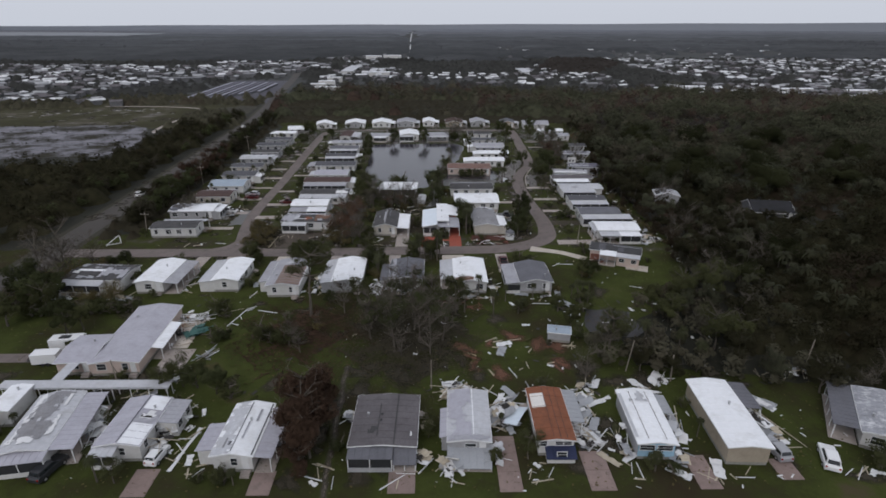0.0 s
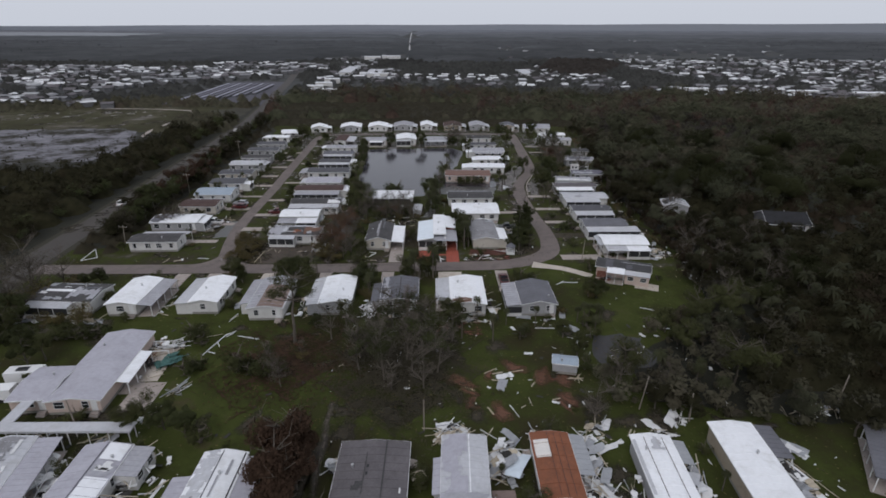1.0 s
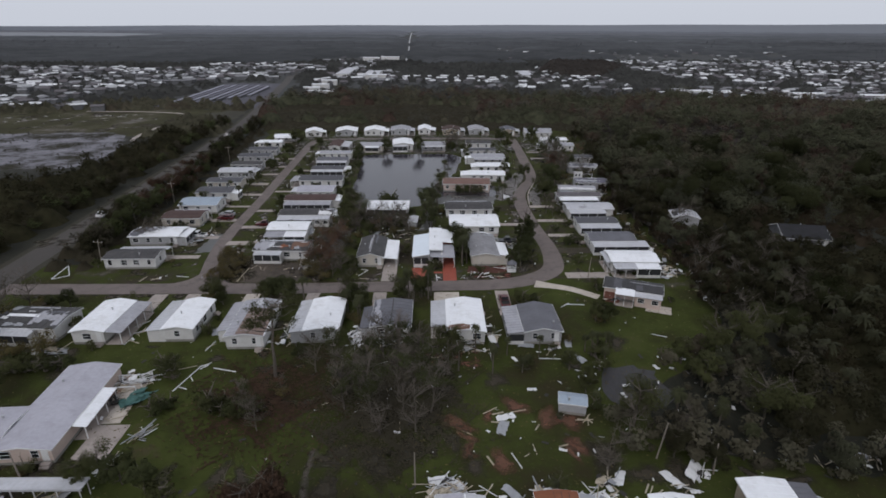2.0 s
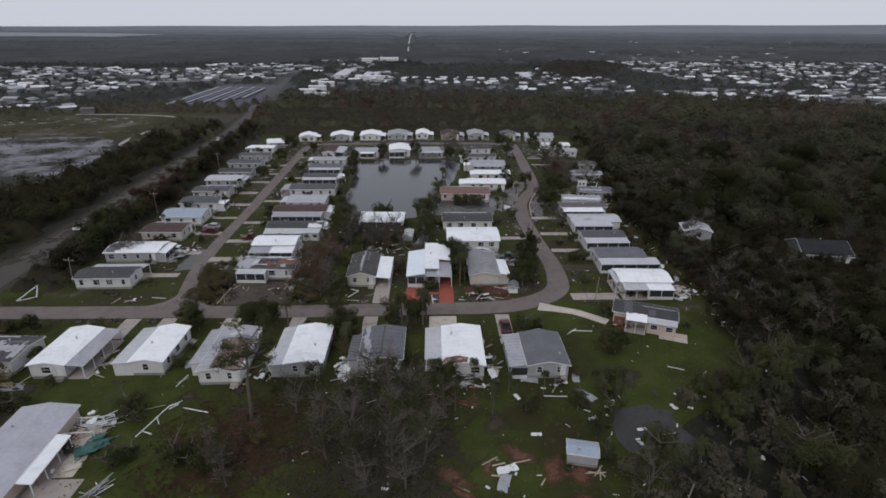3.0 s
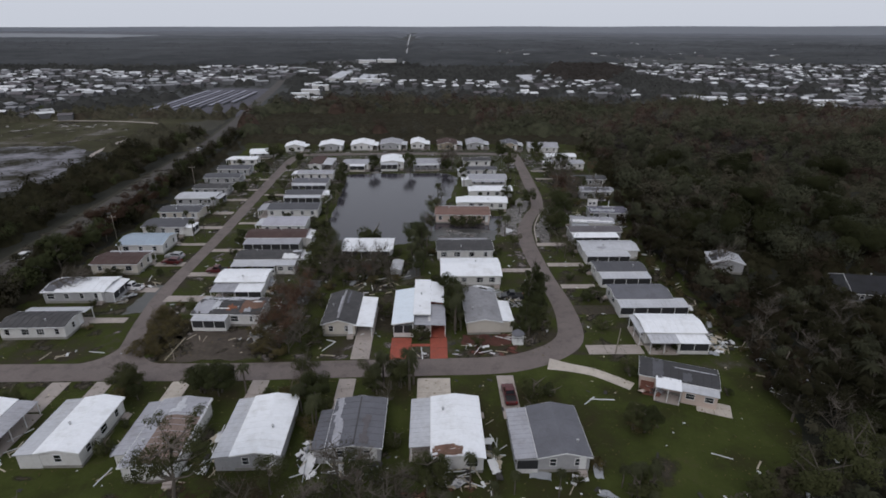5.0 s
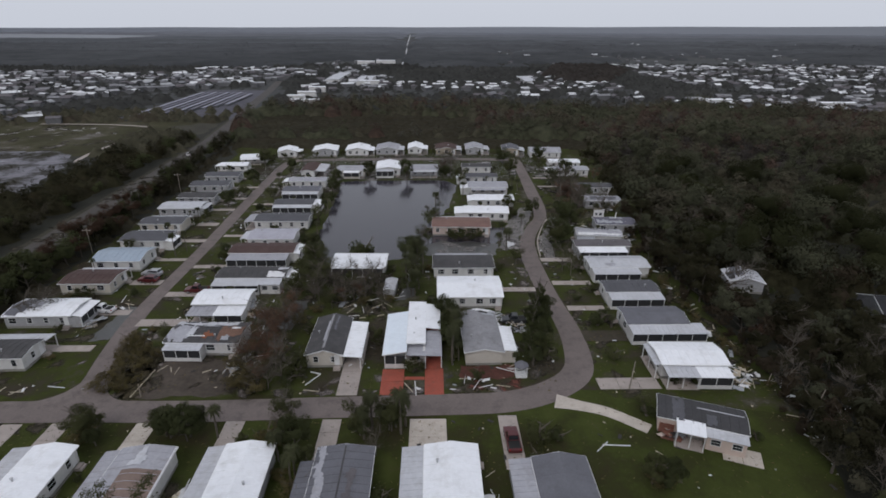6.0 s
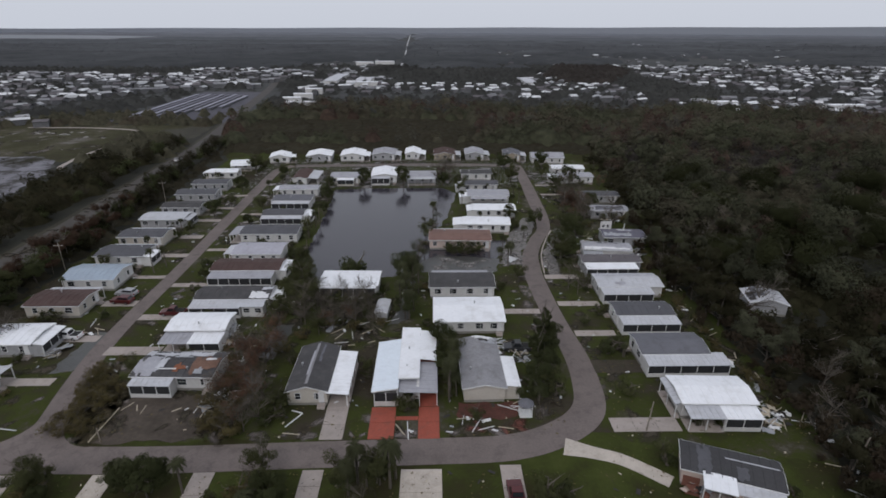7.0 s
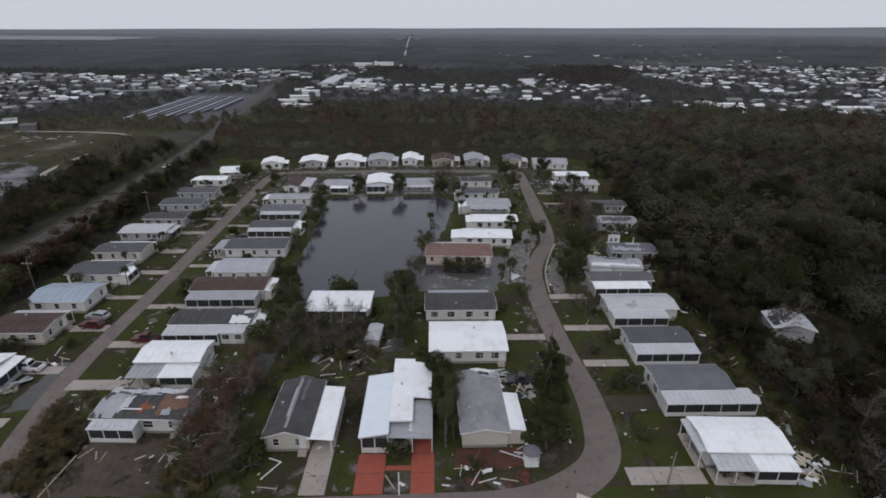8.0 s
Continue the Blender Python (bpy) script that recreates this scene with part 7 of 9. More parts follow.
def mixed_woods(p, low, high, seed, tris, size, core, fill, wide, tones):
    """Woods of mixed trees: the tones are materials for deep green, olive, rusty and leafless trees."""
    kind = np.array([stand(x, y) for x, y in p])
    swell = 1 + 0.3 * np.sin(p[:, 0] * 0.083 + 1.6 * np.sin(p[:, 1] * 0.061)) * np.sin(p[:, 1] * 0.097 + np.sin(p[:, 0] * 0.047))
    h = swell * r0.uniform(low, high, len(p)) * np.where(kind == 0, 1.1, np.where(kind == 3, 0.9, 1.0))
    for k, (name, label) in enumerate((("green_woods", "dense dark green oaks and pines"), ("olive_woods", "storm-thinned olive woods"), ("rusty_woods", "withered rusty brown trees in the woods"), ("leafless_woods", "grey leafless trees in the woods"))):
        q = kind == k
        if q.sum() > 4:
            scatter(name, p[q], h[q], tones[k], label, tris if k < 3 else int(tris * 0.7), size * (0.85 if k == 3 else 1.0), seed + k, 7, 0.46, core=core if k < 3 else 0.0, wide=wide * (1.1 if k == 0 else 0.95), fill=fill)


p = grid_spots(28, 330, 66, 200, 5.6, in_east, 1)
mixed_woods(p, 4.0, 8.5, 60, 460, 0.05, 1.2, 0.42, 0.5, (near_leaf, near_leaf, dusky_leaf, deep_leaf))
# beyond y 200 lighter leaves stand in for haze
p = grid_spots(28, 330, 200, 330, 5.6, in_east, 51)
mixed_woods(p, 4.5, 9.0, 66, 430, 0.056, 1.2, 0.38, 0.5, (deep_leaf, hazed_wood_leaf, rusty_leaf, grey_twig))
p = grid_spots(40, 260, 70, 330, 8.2, lambda x, y: x > east_edge(y) + 6 and math.sin(x * 0.07 + y * 0.03) + math.sin(y * 0.083 - x * 0.02) > -0.2 and not (89 < x < 111 and 127 < y < 158) and not (68 < x < 84 and 155 < y < 171), 52)
scatter("wood_palms", p, r0.uniform(7.0, 10.0, len(p)), sage_leaf, "heads of cabbage palms standing out of the woods", 0, 0.0, 72, heads=True)
p = grid_spots(72, 300, 170, 330, 21, lambda x, y: x > east_edge(y) + 12, 53)
scatter("wood_oaks", p, r0.uniform(8.0, 11.0, len(p)), deep_leaf, "broad rounded live oak crowns in the woods", 4200, 0.034, 73, 17, 0.6)
p = grid_spots(88, 175, 240, 325, 7.0, lambda x, y: (x - 130) ** 2 / 40 ** 2 + (y - 285) ** 2 / 34 ** 2 < 1 + 0.4 * math.sin(x * 0.2) * math.sin(y * 0.17), 31)
scatter("withered_woods", p, r0.uniform(6.0, 9.5, len(p)), grove_leaf, "withered reddish brown stand in the woods", 200, 0.055, 32, core=1.2, wide=0.5, fill=0.62)
p = grid_spots(330, 620, 140, 398, 8.5, lambda x, y: True, 2)
mixed_woods(p, 6.0, 10.0, 80, 70, 0.11, 2.2, 0.72, 0.7, (deep_leaf, hazed_wood_leaf, rusty_leaf, grey_twig))
p = grid_spots(-100, 330, 322, 470, 6.0, lambda x, y: (x > -92 - (y - 322) * 0.22) and y < np.interp(x, (-130, 0, 110, 180, 330), (455, 470, 440, 446, 400)) and (x > 80 or y > 334) and not (-100 < x < 30 and 340 < y < 405), 3)
mixed_woods(p, 5.0, 10.0, 86, 140, 0.075, 1.6, 0.62, 0.52, (deep_leaf, hazed_wood_leaf, rusty_leaf, grey_twig))
p = grid_spots(-100, 84, 314, 412, 3.4, lambda x, y: x > -84 - (y - 316) * 0.29 and (x < 40 or y < 330) and y > np.interp(x, (-100, -66, 60, 84), (322, 312, 313, 304)), 8)
scatter("north_scrub", p, r0.uniform(1.2, 2.8, len(p)), scrub_leaf, "low olive scrub behind the last homes", 34, 0.16, 5, core=1.5, wide=1.3, fill=0.8)
p = grid_spots(-300, -93, 126, 312, 6.0, lambda x, y: x < -106 - (y - 126) * 0.04 and not (x < -132 and 206 < y < 312) or (x < -200 and y < 205), 4)
scatter("west_woods", p, r0.uniform(4.0, 8.5, len(p)), near_leaf, "dark woods west of the highway", 150, 0.075, 6, core=1.6, wide=0.48, fill=0.6)
roads = np.random.RandomState(91)
for label, leafage, n, seed in (("dark ragged trees lining the highway", near_leaf, 96, 92), ("olive trees lining the highway", leaf, 60, 93), ("storm-stripped trees lining the highway", bare_leaf, 34, 94)):
    yy = roads.uniform(128, 330, n)
    west = np.arange(n) % 5 < 2
    xx = np.where(west, -103.4 - (yy - 128) * 0.045 - roads.uniform(0, 5.5, n), np.where(yy < 246, -82.4 - (yy - 138) * 0.045 + roads.uniform(-3.2, 2.4, n), -88.4 - (yy - 180) * 0.052 + roads.uniform(-1.8, 3.0, n)))
    yy = np.where(~west & (yy < 138), yy + 60, yy)
    scatter("roadside_trees", np.stack([xx, yy], 1), roads.uniform(3.6, 7.0, n), leafage, label, 620, 0.05, seed, 8, 0.44)


def by_field(x, y):
    if x > -108.5 - (y - 300) * 0.13:
        return False
    if y > 388:
        return x > -128 or y < 402 or (x > -230 and rw.random() < (0.75 if y < 424 and x < -150 else 0.15))
    return (x > -146 + max(0, 340 - y) * 0.03 and y < 352 and not (x > -126 and y > 338)) or (-165 < x < -147 and 352 < y < 362 and x > -149) or (x < -235 and y > 372)


p = grid_spots(-330, -104, 300, 440, 5.4, by_field, 5)
scatter("field_woods", p, r0.uniform(3.0, 6.5, len(p)), hazed_wood_leaf, "trees round the field", 90, 0.09, 7, core=1.6, wide=0.5)
p = grid_spots(-92, -78, 126, 330, 3.6, lambda x, y: -87.5 < x + (y - 126) * 0.045 < -78.5 and y > 134, 6)
scatter("roadside_scrub", p, r0.uniform(1.6, 3.4, len(p)), scrub_leaf, "scrub between the highway and the homes", 60, 0.13, 8, core=1.2, wide=0.6)
p = grid_spots(24, 110, 66, 330, 3.0, lambda x, y: x > east_edge(y) - 1.5 + 1.5 * math.sin(y * 0.31) and not (71 < x < 81 and 159 < y < 169) and not (92 < x < 108 and 143 < y < 157) and not (29 < x < 41 and 82 < y < 92.5), 7)
front = (p[:, 1] < 112) & (p[:, 0] < 70)
rim = ~front & (p[:, 1] < 215) & (p[:, 0] < np.array([east_edge(q) for q in p[:, 1]]) + 9)
for q, leafage, tufts, skin in ((front, hazed_wood_leaf, 300, 0.0), (rim, dusky_leaf, 300, 0.0), (~front & ~rim, near_leaf, 130, 1.0)):
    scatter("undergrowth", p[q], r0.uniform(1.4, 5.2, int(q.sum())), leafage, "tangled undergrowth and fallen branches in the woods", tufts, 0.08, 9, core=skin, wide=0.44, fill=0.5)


# ---- far towns and woods ----
def town(x, y):
    """How built-up the far plain is at a place, 0 to 1."""
    lump = 0.5 + 0.3 * math.sin(x * 0.043 + 1.3 * math.sin(y * 0.021)) + 0.3 * math.sin(y * 0.047 + x * 0.016)
    if -600 < x < -200 - max(0, 420 - y) * 0.5 and 388 < y < 745 and not (-262 < x < -196 and y > 405 and y < 500 + (x + 262) * 1.2):
        return 0.95 if lump > 0.22 else 0.15
    if -290 < x < -150 and 585 < y < 820:
        return 0.9 if lump > 0.2 else 0.2
    if -165 < x < -78 and 700 < y < 1010:
        return 0.4 if lump > 0.3 else 0.08
    if -112 < x < -38 and 540 < y < 700:
        return 0.5
    if -38 < x < 192 and 566 < y < 618:
        return 0.95 if lump > 0.2 else 0.4
    if 40 < x < 98 and 500 < y < 566:
        return 0.4
    if 98 < x < 145 and 480 < y < 760 and y - 480 > (x - 98) * 0.2:
        return 0.55 if lump > 0.3 else 0.1
    if 145 <= x < 192 and 465 < y < 545:
        return 0.7
    if 192 <= x < 420 and 440 - (x - 192) * 0.24 < y < 500 + (x - 192) * 0.05:
        return 0.95 if lump > 0.15 else 0.3
    if x > 262 and x < 900 and 590 < y < 890:
        return 0.85 if lump > 0.35 else 0.12
    if 300 < x < 900 and 500 <= y <= 590:
        return 0.55 if lump > 0.3 else 0.15
    if 250 < x < 560 and 830 < y < 1220:
        return 0.4 if lump > 0.4 else 0.08
    if -20 < x < 900 and 890 < y < 1500:
        return 0.22 if lump > 0.75 else 0.015
    if 300 < x < 1400 and 1700 < y < 2300:
        return 0.3 if lump > 0.7 else 0.03
    return 0.0


rt = random.Random(21)
spots = []
y = 390.0
while y < 2300:
    x = -620.0
    while x < (1000 if y < 1500 else 1500):
        if rt.random() < town(x, y) * 0.8:
            spots.append((x + rt.uniform(-5.5, 5.5), y + rt.uniform(-6, 6)))
        x += 12.5 if y < 900 else 30
    y += 12.5 if y < 900 else 34


def far_house(b, wallb, x, y, w, l, h, rise, turn=0.0):
    n, m = len(b.v), len(wallb.v)
    b.hexa([(x - w / 2, y - l / 2, h), (x + w / 2, y - l / 2, h), (x + w / 2, y, h + rise), (x - w / 2, y, h + rise)], [(x - w / 2, y - l / 2, h + 0.12), (x + w / 2, y - l / 2, h + 0.12), (x + w / 2, y, h + rise + 0.12), (x - w / 2, y, h + rise + 0.12)])
    b.hexa([(x - w / 2, y, h + rise), (x + w / 2, y, h + rise), (x + w / 2, y + l / 2, h), (x - w / 2, y + l / 2, h)], [(x - w / 2, y, h + rise + 0.12), (x + w / 2, y, h + rise + 0.12), (x + w / 2, y + l / 2, h + 0.12), (x - w / 2, y + l / 2, h + 0.12)])
    wallb.box(x - w / 2 + 0.3, x + w / 2 - 0.3, y - l / 2 + 0.3, y + l / 2 - 0.3, 0, h + rise * 0.2)
    c, q = math.cos(turn), math.sin(turn)
    for v, k in ((b.v, n), (wallb.v, m)):
        v[k:] = [(x + (i - x) * c - (j - y) * q, y + (i - x) * q + (j - y) * c, z) for i, j, z in v[k:]]


GLADES = {(round(x / 30) + a, round(y / 45) + b) for x, y in spots if y > 850 for a in (-1, 0, 1) for b in (-1, 0)}
FAR = []
for k, (roof, wall, w, l) in enumerate(((far_white, shade_toned_wall, 9.5, 5.2), (far_pale, shade_toned_wall, 9.0, 5.6), (far_white, shade_toned_wall, 7.4, 5.0), (far_grey, shade_toned_wall, 10, 6), (slate_roof, shade_toned_wall, 10, 6))):
    a, b = Build(), Build()
    far_house(a, b, 0, 0, w, l, 2.8, 0.9)
    FAR.append((a.mesh("roof", roof), b.mesh("wall", wall), ("far home with a bright white roof", "far home with a dull white roof", "far home with a white roof and shade-coloured walls", "far home with a light grey roof", "far home with a grey roof")[k]))
ROW = [(x + rt.uniform(-2.5, 2.5), y + rt.uniform(-3, 3)) for y in (566, 584, 602, 618) for x in range(-38, 196, 13) if rt.random() < 0.8]
spots = ROW + [s for s in sorted(spots, key=lambda s: s[1]) if not (-40 < s[0] < 196 and 560 < s[1] < 624)]
rest = {}
for i, (x, y) in enumerate(spots):
    k = rt.choice((0, 0, 1, 1, 2, 3, 3, 3, 4, 4, 4))
    k = rt.choice((2, 2, 2, 4)) if i < len(ROW) else k
    roof, wall, label = FAR[k]
    turn = rt.choice((0, 0, 90, 45)) + rt.uniform(-20, 20)
    if i < 200:
        t = thing("far_home", pose(x, y, 0, 0, 0, turn) @ Matrix.Diagonal((rt.uniform(0.7, 1.5), rt.uniform(0.8, 1.4), rt.uniform(0.9, 1.15), 1)), label, "house", "homes of the far towns")
        part("roof", roof, None, t)
        part("wall", wall, None, t)
    else:
        a, b = rest.setdefault(k, (Build(), Build()))
        w, l = rt.uniform(5, 13), rt.uniform(4, 8)
        far_house(a, b, x, y, w, l, rt.uniform(2.6, 3.6), rt.uniform(0.6, 1.8), math.radians(turn))
for k, (a, b) in rest.items():
    solid("distant_home_roofs", a, (far_white, far_pale, far_white, far_grey, slate_roof)[k], "scattered pale roofs of the distant town", "houses", "", "stuff")
    solid("distant_home_walls", b, shade_toned_wall, "walls of the distant town with shade in their colour", "houses", "", "stuff")
# long storage roofs and a few large halls
for i in range(9):
    x, y0, y1 = -186 + i * 5.2, 406 + max(0, i - 2) * 9.0, 536 - max(0, i - 6) * 4.0
    t = thing("storage_row", pose(x, (y0 + y1) / 2, 0, 0, 0, 2.5), "long low storage building with a mauve grey roof", "storage building", "storage rows")
    a, b = Build(), Build()
    far_house(a, b, 0, 0, 2.9, y1 - y0, 1.5, 0.01)
    part("roof", a, (storage_roof, mauve_roof)[i % 2], t)
    part("wall", b, shade_toned_wall, t)
for x, y, w, l in ((-86.5, 464, 21, 5.5), (-99, 490, 14, 4.5), (-96, 515, 15, 5), (-95, 553, 15, 5), (-94, 670, 14, 90), (-62, 640, 16, 60), (-55, 615, 20, 6), (-95, 940, 26, 14), (-66, 960, 30, 12), (118, 1020, 26, 14), (105, 640, 12, 60), (300, 452, 26, 8), (345, 440, 24, 8), (222, 470, 20, 8)):
    t = thing("large_hall", pose(x, y, 0), "large far hall with a pale flat roof", "building", "far halls")
    a, b = Build(), Build()
    far_house(a, b, 0, 0, w, l, 4.5, 0.5)
    part("roof", a, white_roof if l < 15 else dull_roof, t)
    part("wall", b, white_wall, t)


def far_keep(x, y):
    if -198 < x < -116 and y < 570 or abs(x + 122 + (y - 450) * 0.16) < 9 and y < 720:
        return False
    return y > (424 if x < 230 else 405) and rt.random() > town(x, y) * 0.55


scatter("marsh_scrub", grid_spots(-258, -138, 228, 306, 4.5, lambda x, y: math.sin(x * 0.05 + y * 0.31) + math.sin(y * 0.23 - x * 0.09) > 0.45, 17), r0.uniform(0.5, 1.5, 4000), scrub_leaf, "tufts of scrub in the flooded marsh", 60, 0.14, 16)
p = grid_spots(-640, 900, 385, 900, 9.0, far_keep, 12)
p = p[(p[:, 1] > 424) | (p[:, 0] < -200) | (p[:, 0] > 230)]
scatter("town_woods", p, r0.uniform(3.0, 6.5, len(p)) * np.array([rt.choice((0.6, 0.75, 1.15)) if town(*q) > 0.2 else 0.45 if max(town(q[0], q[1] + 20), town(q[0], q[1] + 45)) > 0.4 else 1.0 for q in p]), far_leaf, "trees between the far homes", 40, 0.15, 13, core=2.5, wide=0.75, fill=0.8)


p = grid_spots(146, 262, 622, 880, 9.0, lambda x, y: x < 150 + (y - 560) * 0.5 and x > 110 + (y - 620) * 0.3, 23)
scatter("brown_grove", p, r0.uniform(7.0, 9.5, len(p)), grove_leaf, "tall brownish grove among the far homes", 40, 0.13, 24, core=2.5, wide=0.7, fill=0.85)


def road_far(x, y):
    return abs(x - np.interp(y, (800, 1250, 1500, 2500, 4200), (-35, -47, -56, -90, -141))) < (20 if y < 1250 else 27 if y < 1700 else 42 if y < 2200 else 95)


# leaves get paler and bluer row by row: haze put into the colour
for k, (y0, y1, step, low, high, core, wide, haze_tone) in enumerate(((860, 1250, 20, 7.0, 11.5, 5.0, 1.7, 0.084), (1250, 1700, 22, 8.0, 13.0, 6.0, 1.8, 0.100), (1700, 2200, 30, 9.0, 14.0, 8.0, 2.3, 0.120), (2200, 2800, 44, 10.0, 14.0, 13.0, 3.4, 0.143), (2800, 3500, 60, 11.0, 15.0, 18.0, 4.4, 0.178), (3500, 4200, 64, 12.0, 16.0, 20.0, 4.6, 0.210), (4200, 4860, 66, 13.0, 17.0, 20.0, 4.6, 0.240))):
    m = mat("pine_leaves_with_haze", (haze_tone * 0.96, haze_tone, haze_tone * (1.05 + 0.015 * k)), 0.9, 0.34 - 0.03 * k, 0.0022, 0.011, 0.0, thin=0.35, spec=0.1)
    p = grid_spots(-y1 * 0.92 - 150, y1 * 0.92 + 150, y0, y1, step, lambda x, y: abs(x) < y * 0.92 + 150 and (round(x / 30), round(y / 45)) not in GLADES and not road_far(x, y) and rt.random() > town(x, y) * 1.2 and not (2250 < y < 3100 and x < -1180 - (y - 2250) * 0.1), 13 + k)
    scatter("far_woods", p, r0.uniform(low, high, len(p)), m, "far pine woods with distance haze in their colour", 14 if k < 2 else 6, 0.13, 40 + k, 5, 0.75, core=core, wide=wide * 1.35, fill=0.75)

# plain rim backdrop, haze put into its colour, height sloped to fit the camera's view
haze_mat = bpy.data.materials.new("distance")
haze_mat.use_nodes = True
rp = haze_mat.node_tree.nodes["Principled BSDF"]
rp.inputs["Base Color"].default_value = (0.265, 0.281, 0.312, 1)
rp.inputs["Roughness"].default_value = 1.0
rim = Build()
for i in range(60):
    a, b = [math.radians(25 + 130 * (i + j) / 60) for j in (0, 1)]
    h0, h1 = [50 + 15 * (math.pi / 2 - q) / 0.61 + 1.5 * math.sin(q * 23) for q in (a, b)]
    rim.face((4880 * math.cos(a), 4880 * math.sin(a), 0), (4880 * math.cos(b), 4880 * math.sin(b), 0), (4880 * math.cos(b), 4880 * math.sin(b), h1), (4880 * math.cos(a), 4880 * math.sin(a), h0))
solid("backdrop", rim, haze_mat, "grey-blue painted haze strip along the horizon", "backdrop", "", "structure")


# ---- vehicles ----
def car(x, y, yaw, paint, label, l=4.5, w=1.85, h=1.6, cargo=False, name="car", z=0.06):
    """A car along local y, its nose at +y."""
    top = thing(name, pose(x, y, z, 0, 0, yaw), label, "car", "cars")
    k = l / 4.5
    low = [(-2.25, 0.35), (2.2, 0.35), (2.25, 0.6), (2.15, 0.85), (0.95, 1.0), (-2.1, 1.02), (-2.25, 0.8)]
    b = Build()
    b.hexa([(-w / 2, a * k, z) for a, z in low], [(w / 2, a * k, z) for a, z in low])
    cab = [(-2.0, 1.02), (0.95, 1.0), (0.15, h), (-1.75, h)] if not cargo else [(-0.7, 1.02), (1.0, 1.0), (0.4, h), (-0.5, h)]
    s = w / 2 - 0.12
    b.hexa([(-s * (0.86 if z > 1.2 else 1), a * k, z) for a, z in cab], [(s * (0.86 if z > 1.2 else 1), a * k, z) for a, z in cab])
    part("body", b, paint, top)
    g = Build()
    e = 0.02
    (r0, z0), (f0, z1), (f1, z2), (r1, z3) = cab
    mid = lambda p, q, t: p + (q - p) * t
    for sx in (-1, 1):
        s0, s1 = s * 0.97 * sx + e * sx, s * 0.89 * sx + e * sx
        g.face((s0, mid(r0, r1, 0.2) * k + 0.12, 1.12), (s0, mid(f0, f1, 0.2) * k - 0.12, 1.12), (s1, mid(f0, f1, 0.85) * k - 0.1, h - 0.1), (s1, mid(r0, r1, 0.85) * k + 0.1, h - 0.1))
    part("side_windows", g, glass, top)
    g = Build()
    g.face((-s * 0.85, mid(f0, f1, 0.1) * k + e, 1.08), (s * 0.85, mid(f0, f1, 0.1) * k + e, 1.08), (s * 0.75, mid(f0, f1, 0.9) * k + e, h - 0.06), (-s * 0.75, mid(f0, f1, 0.9) * k + e, h - 0.06))
    part("windscreen", g, glass, top)
    g = Build()
    g.face((-s * 0.85, mid(r0, r1, 0.15) * k - e, 1.12), (s * 0.85, mid(r0, r1, 0.15) * k - e, 1.12), (s * 0.75, mid(r0, r1, 0.9) * k - e, h - 0.06), (-s * 0.75, mid(r0, r1, 0.9) * k - e, h - 0.06))
    part("rear_window", g, glass, top)
    for sx in (-1, 1):
        for a in (-1.4, 1.4):
            t = part("wheel", Build().tube((sx * (w / 2 - 0.2), a * k, 0.32), (sx * (w / 2 + 0.02), a * k, 0.32), 0.34, 0.34, 12), rubber, top)
            part("rim", Build().tube((sx * (w / 2 + 0.01), a * k, 0.32), (sx * (w / 2 + 0.035), a * k, 0.32), 0.2, 0.19, 10), steel, t)
        part("headlight", Build().box(sx * (w / 2 - 0.45) - 0.16, sx * (w / 2 - 0.45) + 0.16, 2.17 * k, 2.26 * k, 0.66, 0.8), lamp_clear, top)
        part("tail_light", Build().box(sx * (w / 2 - 0.2) - 0.12, sx * (w / 2 - 0.2) + 0.12, -2.28 * k, -2.2 * k, 0.72, 0.92), tail_red, top)
    if cargo:
        part("cargo_bed", Build().box(-w / 2 + 0.14, w / 2 - 0.14, -2.1 * k, -0.75 * k, 1.02, 1.03), rubber, top)
    return top


car(52.5, 51.8, -24, car_white, "white station wagon parked on the lawn", 4.7, 1.9, 1.7, z=0.0)
car(-35.8, 53.6, -8, car_white, "small white car half buried under torn awnings", 3.5, 1.6, 1.5)
car(-48.6, 51.6, -12, car_dark, "dark car parked by the carport", 4.6)
car(46.4, 53.4, 4, car_silver, "silver car under fallen carport bars", 4.4)
car(-96.6, 172.0, 3, car_white, "white car on the highway", 4.6, 1.9, 1.7)
car(-103.0, 298.3, 4, car_silver, "light car on the highway", 4.6)
car(-58.6, 168.2, 82, car_red, "dark red car on a driveway", 4.5)
car(-59.4, 171.6, 80, car_silver, "silver car beside a red car on a driveway", 4.6)
car(-45.6, 163.0, 88, car_red, "dark red pickup on a driveway", 5.0, 1.9, 1.75, True, "pickup")
car(17.4, 115.6, 2, car_red, "dark red pickup in front of a grey-roofed home", 4.9, 1.9, 1.75, True, "pickup")
car(-61.2, 154.2, 84, car_white, "white pickup beside a home with a fallen tree", 4.9, 1.9, 1.75, True, "pickup")
car(22.4, 149.0, 88, car_dark, "black pickup behind a cream home", 5.0, 1.9, 1.8, True, "pickup")
car(-12.5, 307.0, 0, car_white, "white car parked beside a far home", 4.4)

tr = thing("cargo_trailer", pose(-64.4, 75.8, 0, 0, 0, -84) @ Matrix.Diagonal((0.88, 0.88, 0.88, 1)), "white enclosed cargo trailer on the drive", "trailer")
part("body", Build().box(-1.1, 1.1, -2.4, 2.2, 0.5, 2.45).box(-1.15, 1.15, -2.45, 2.25, 2.45, 2.52), car_white, tr)
part("drawbar", Build().beam((0, 2.2, 0.55), (0, 3.4, 0.5), 0.12), steel, tr)
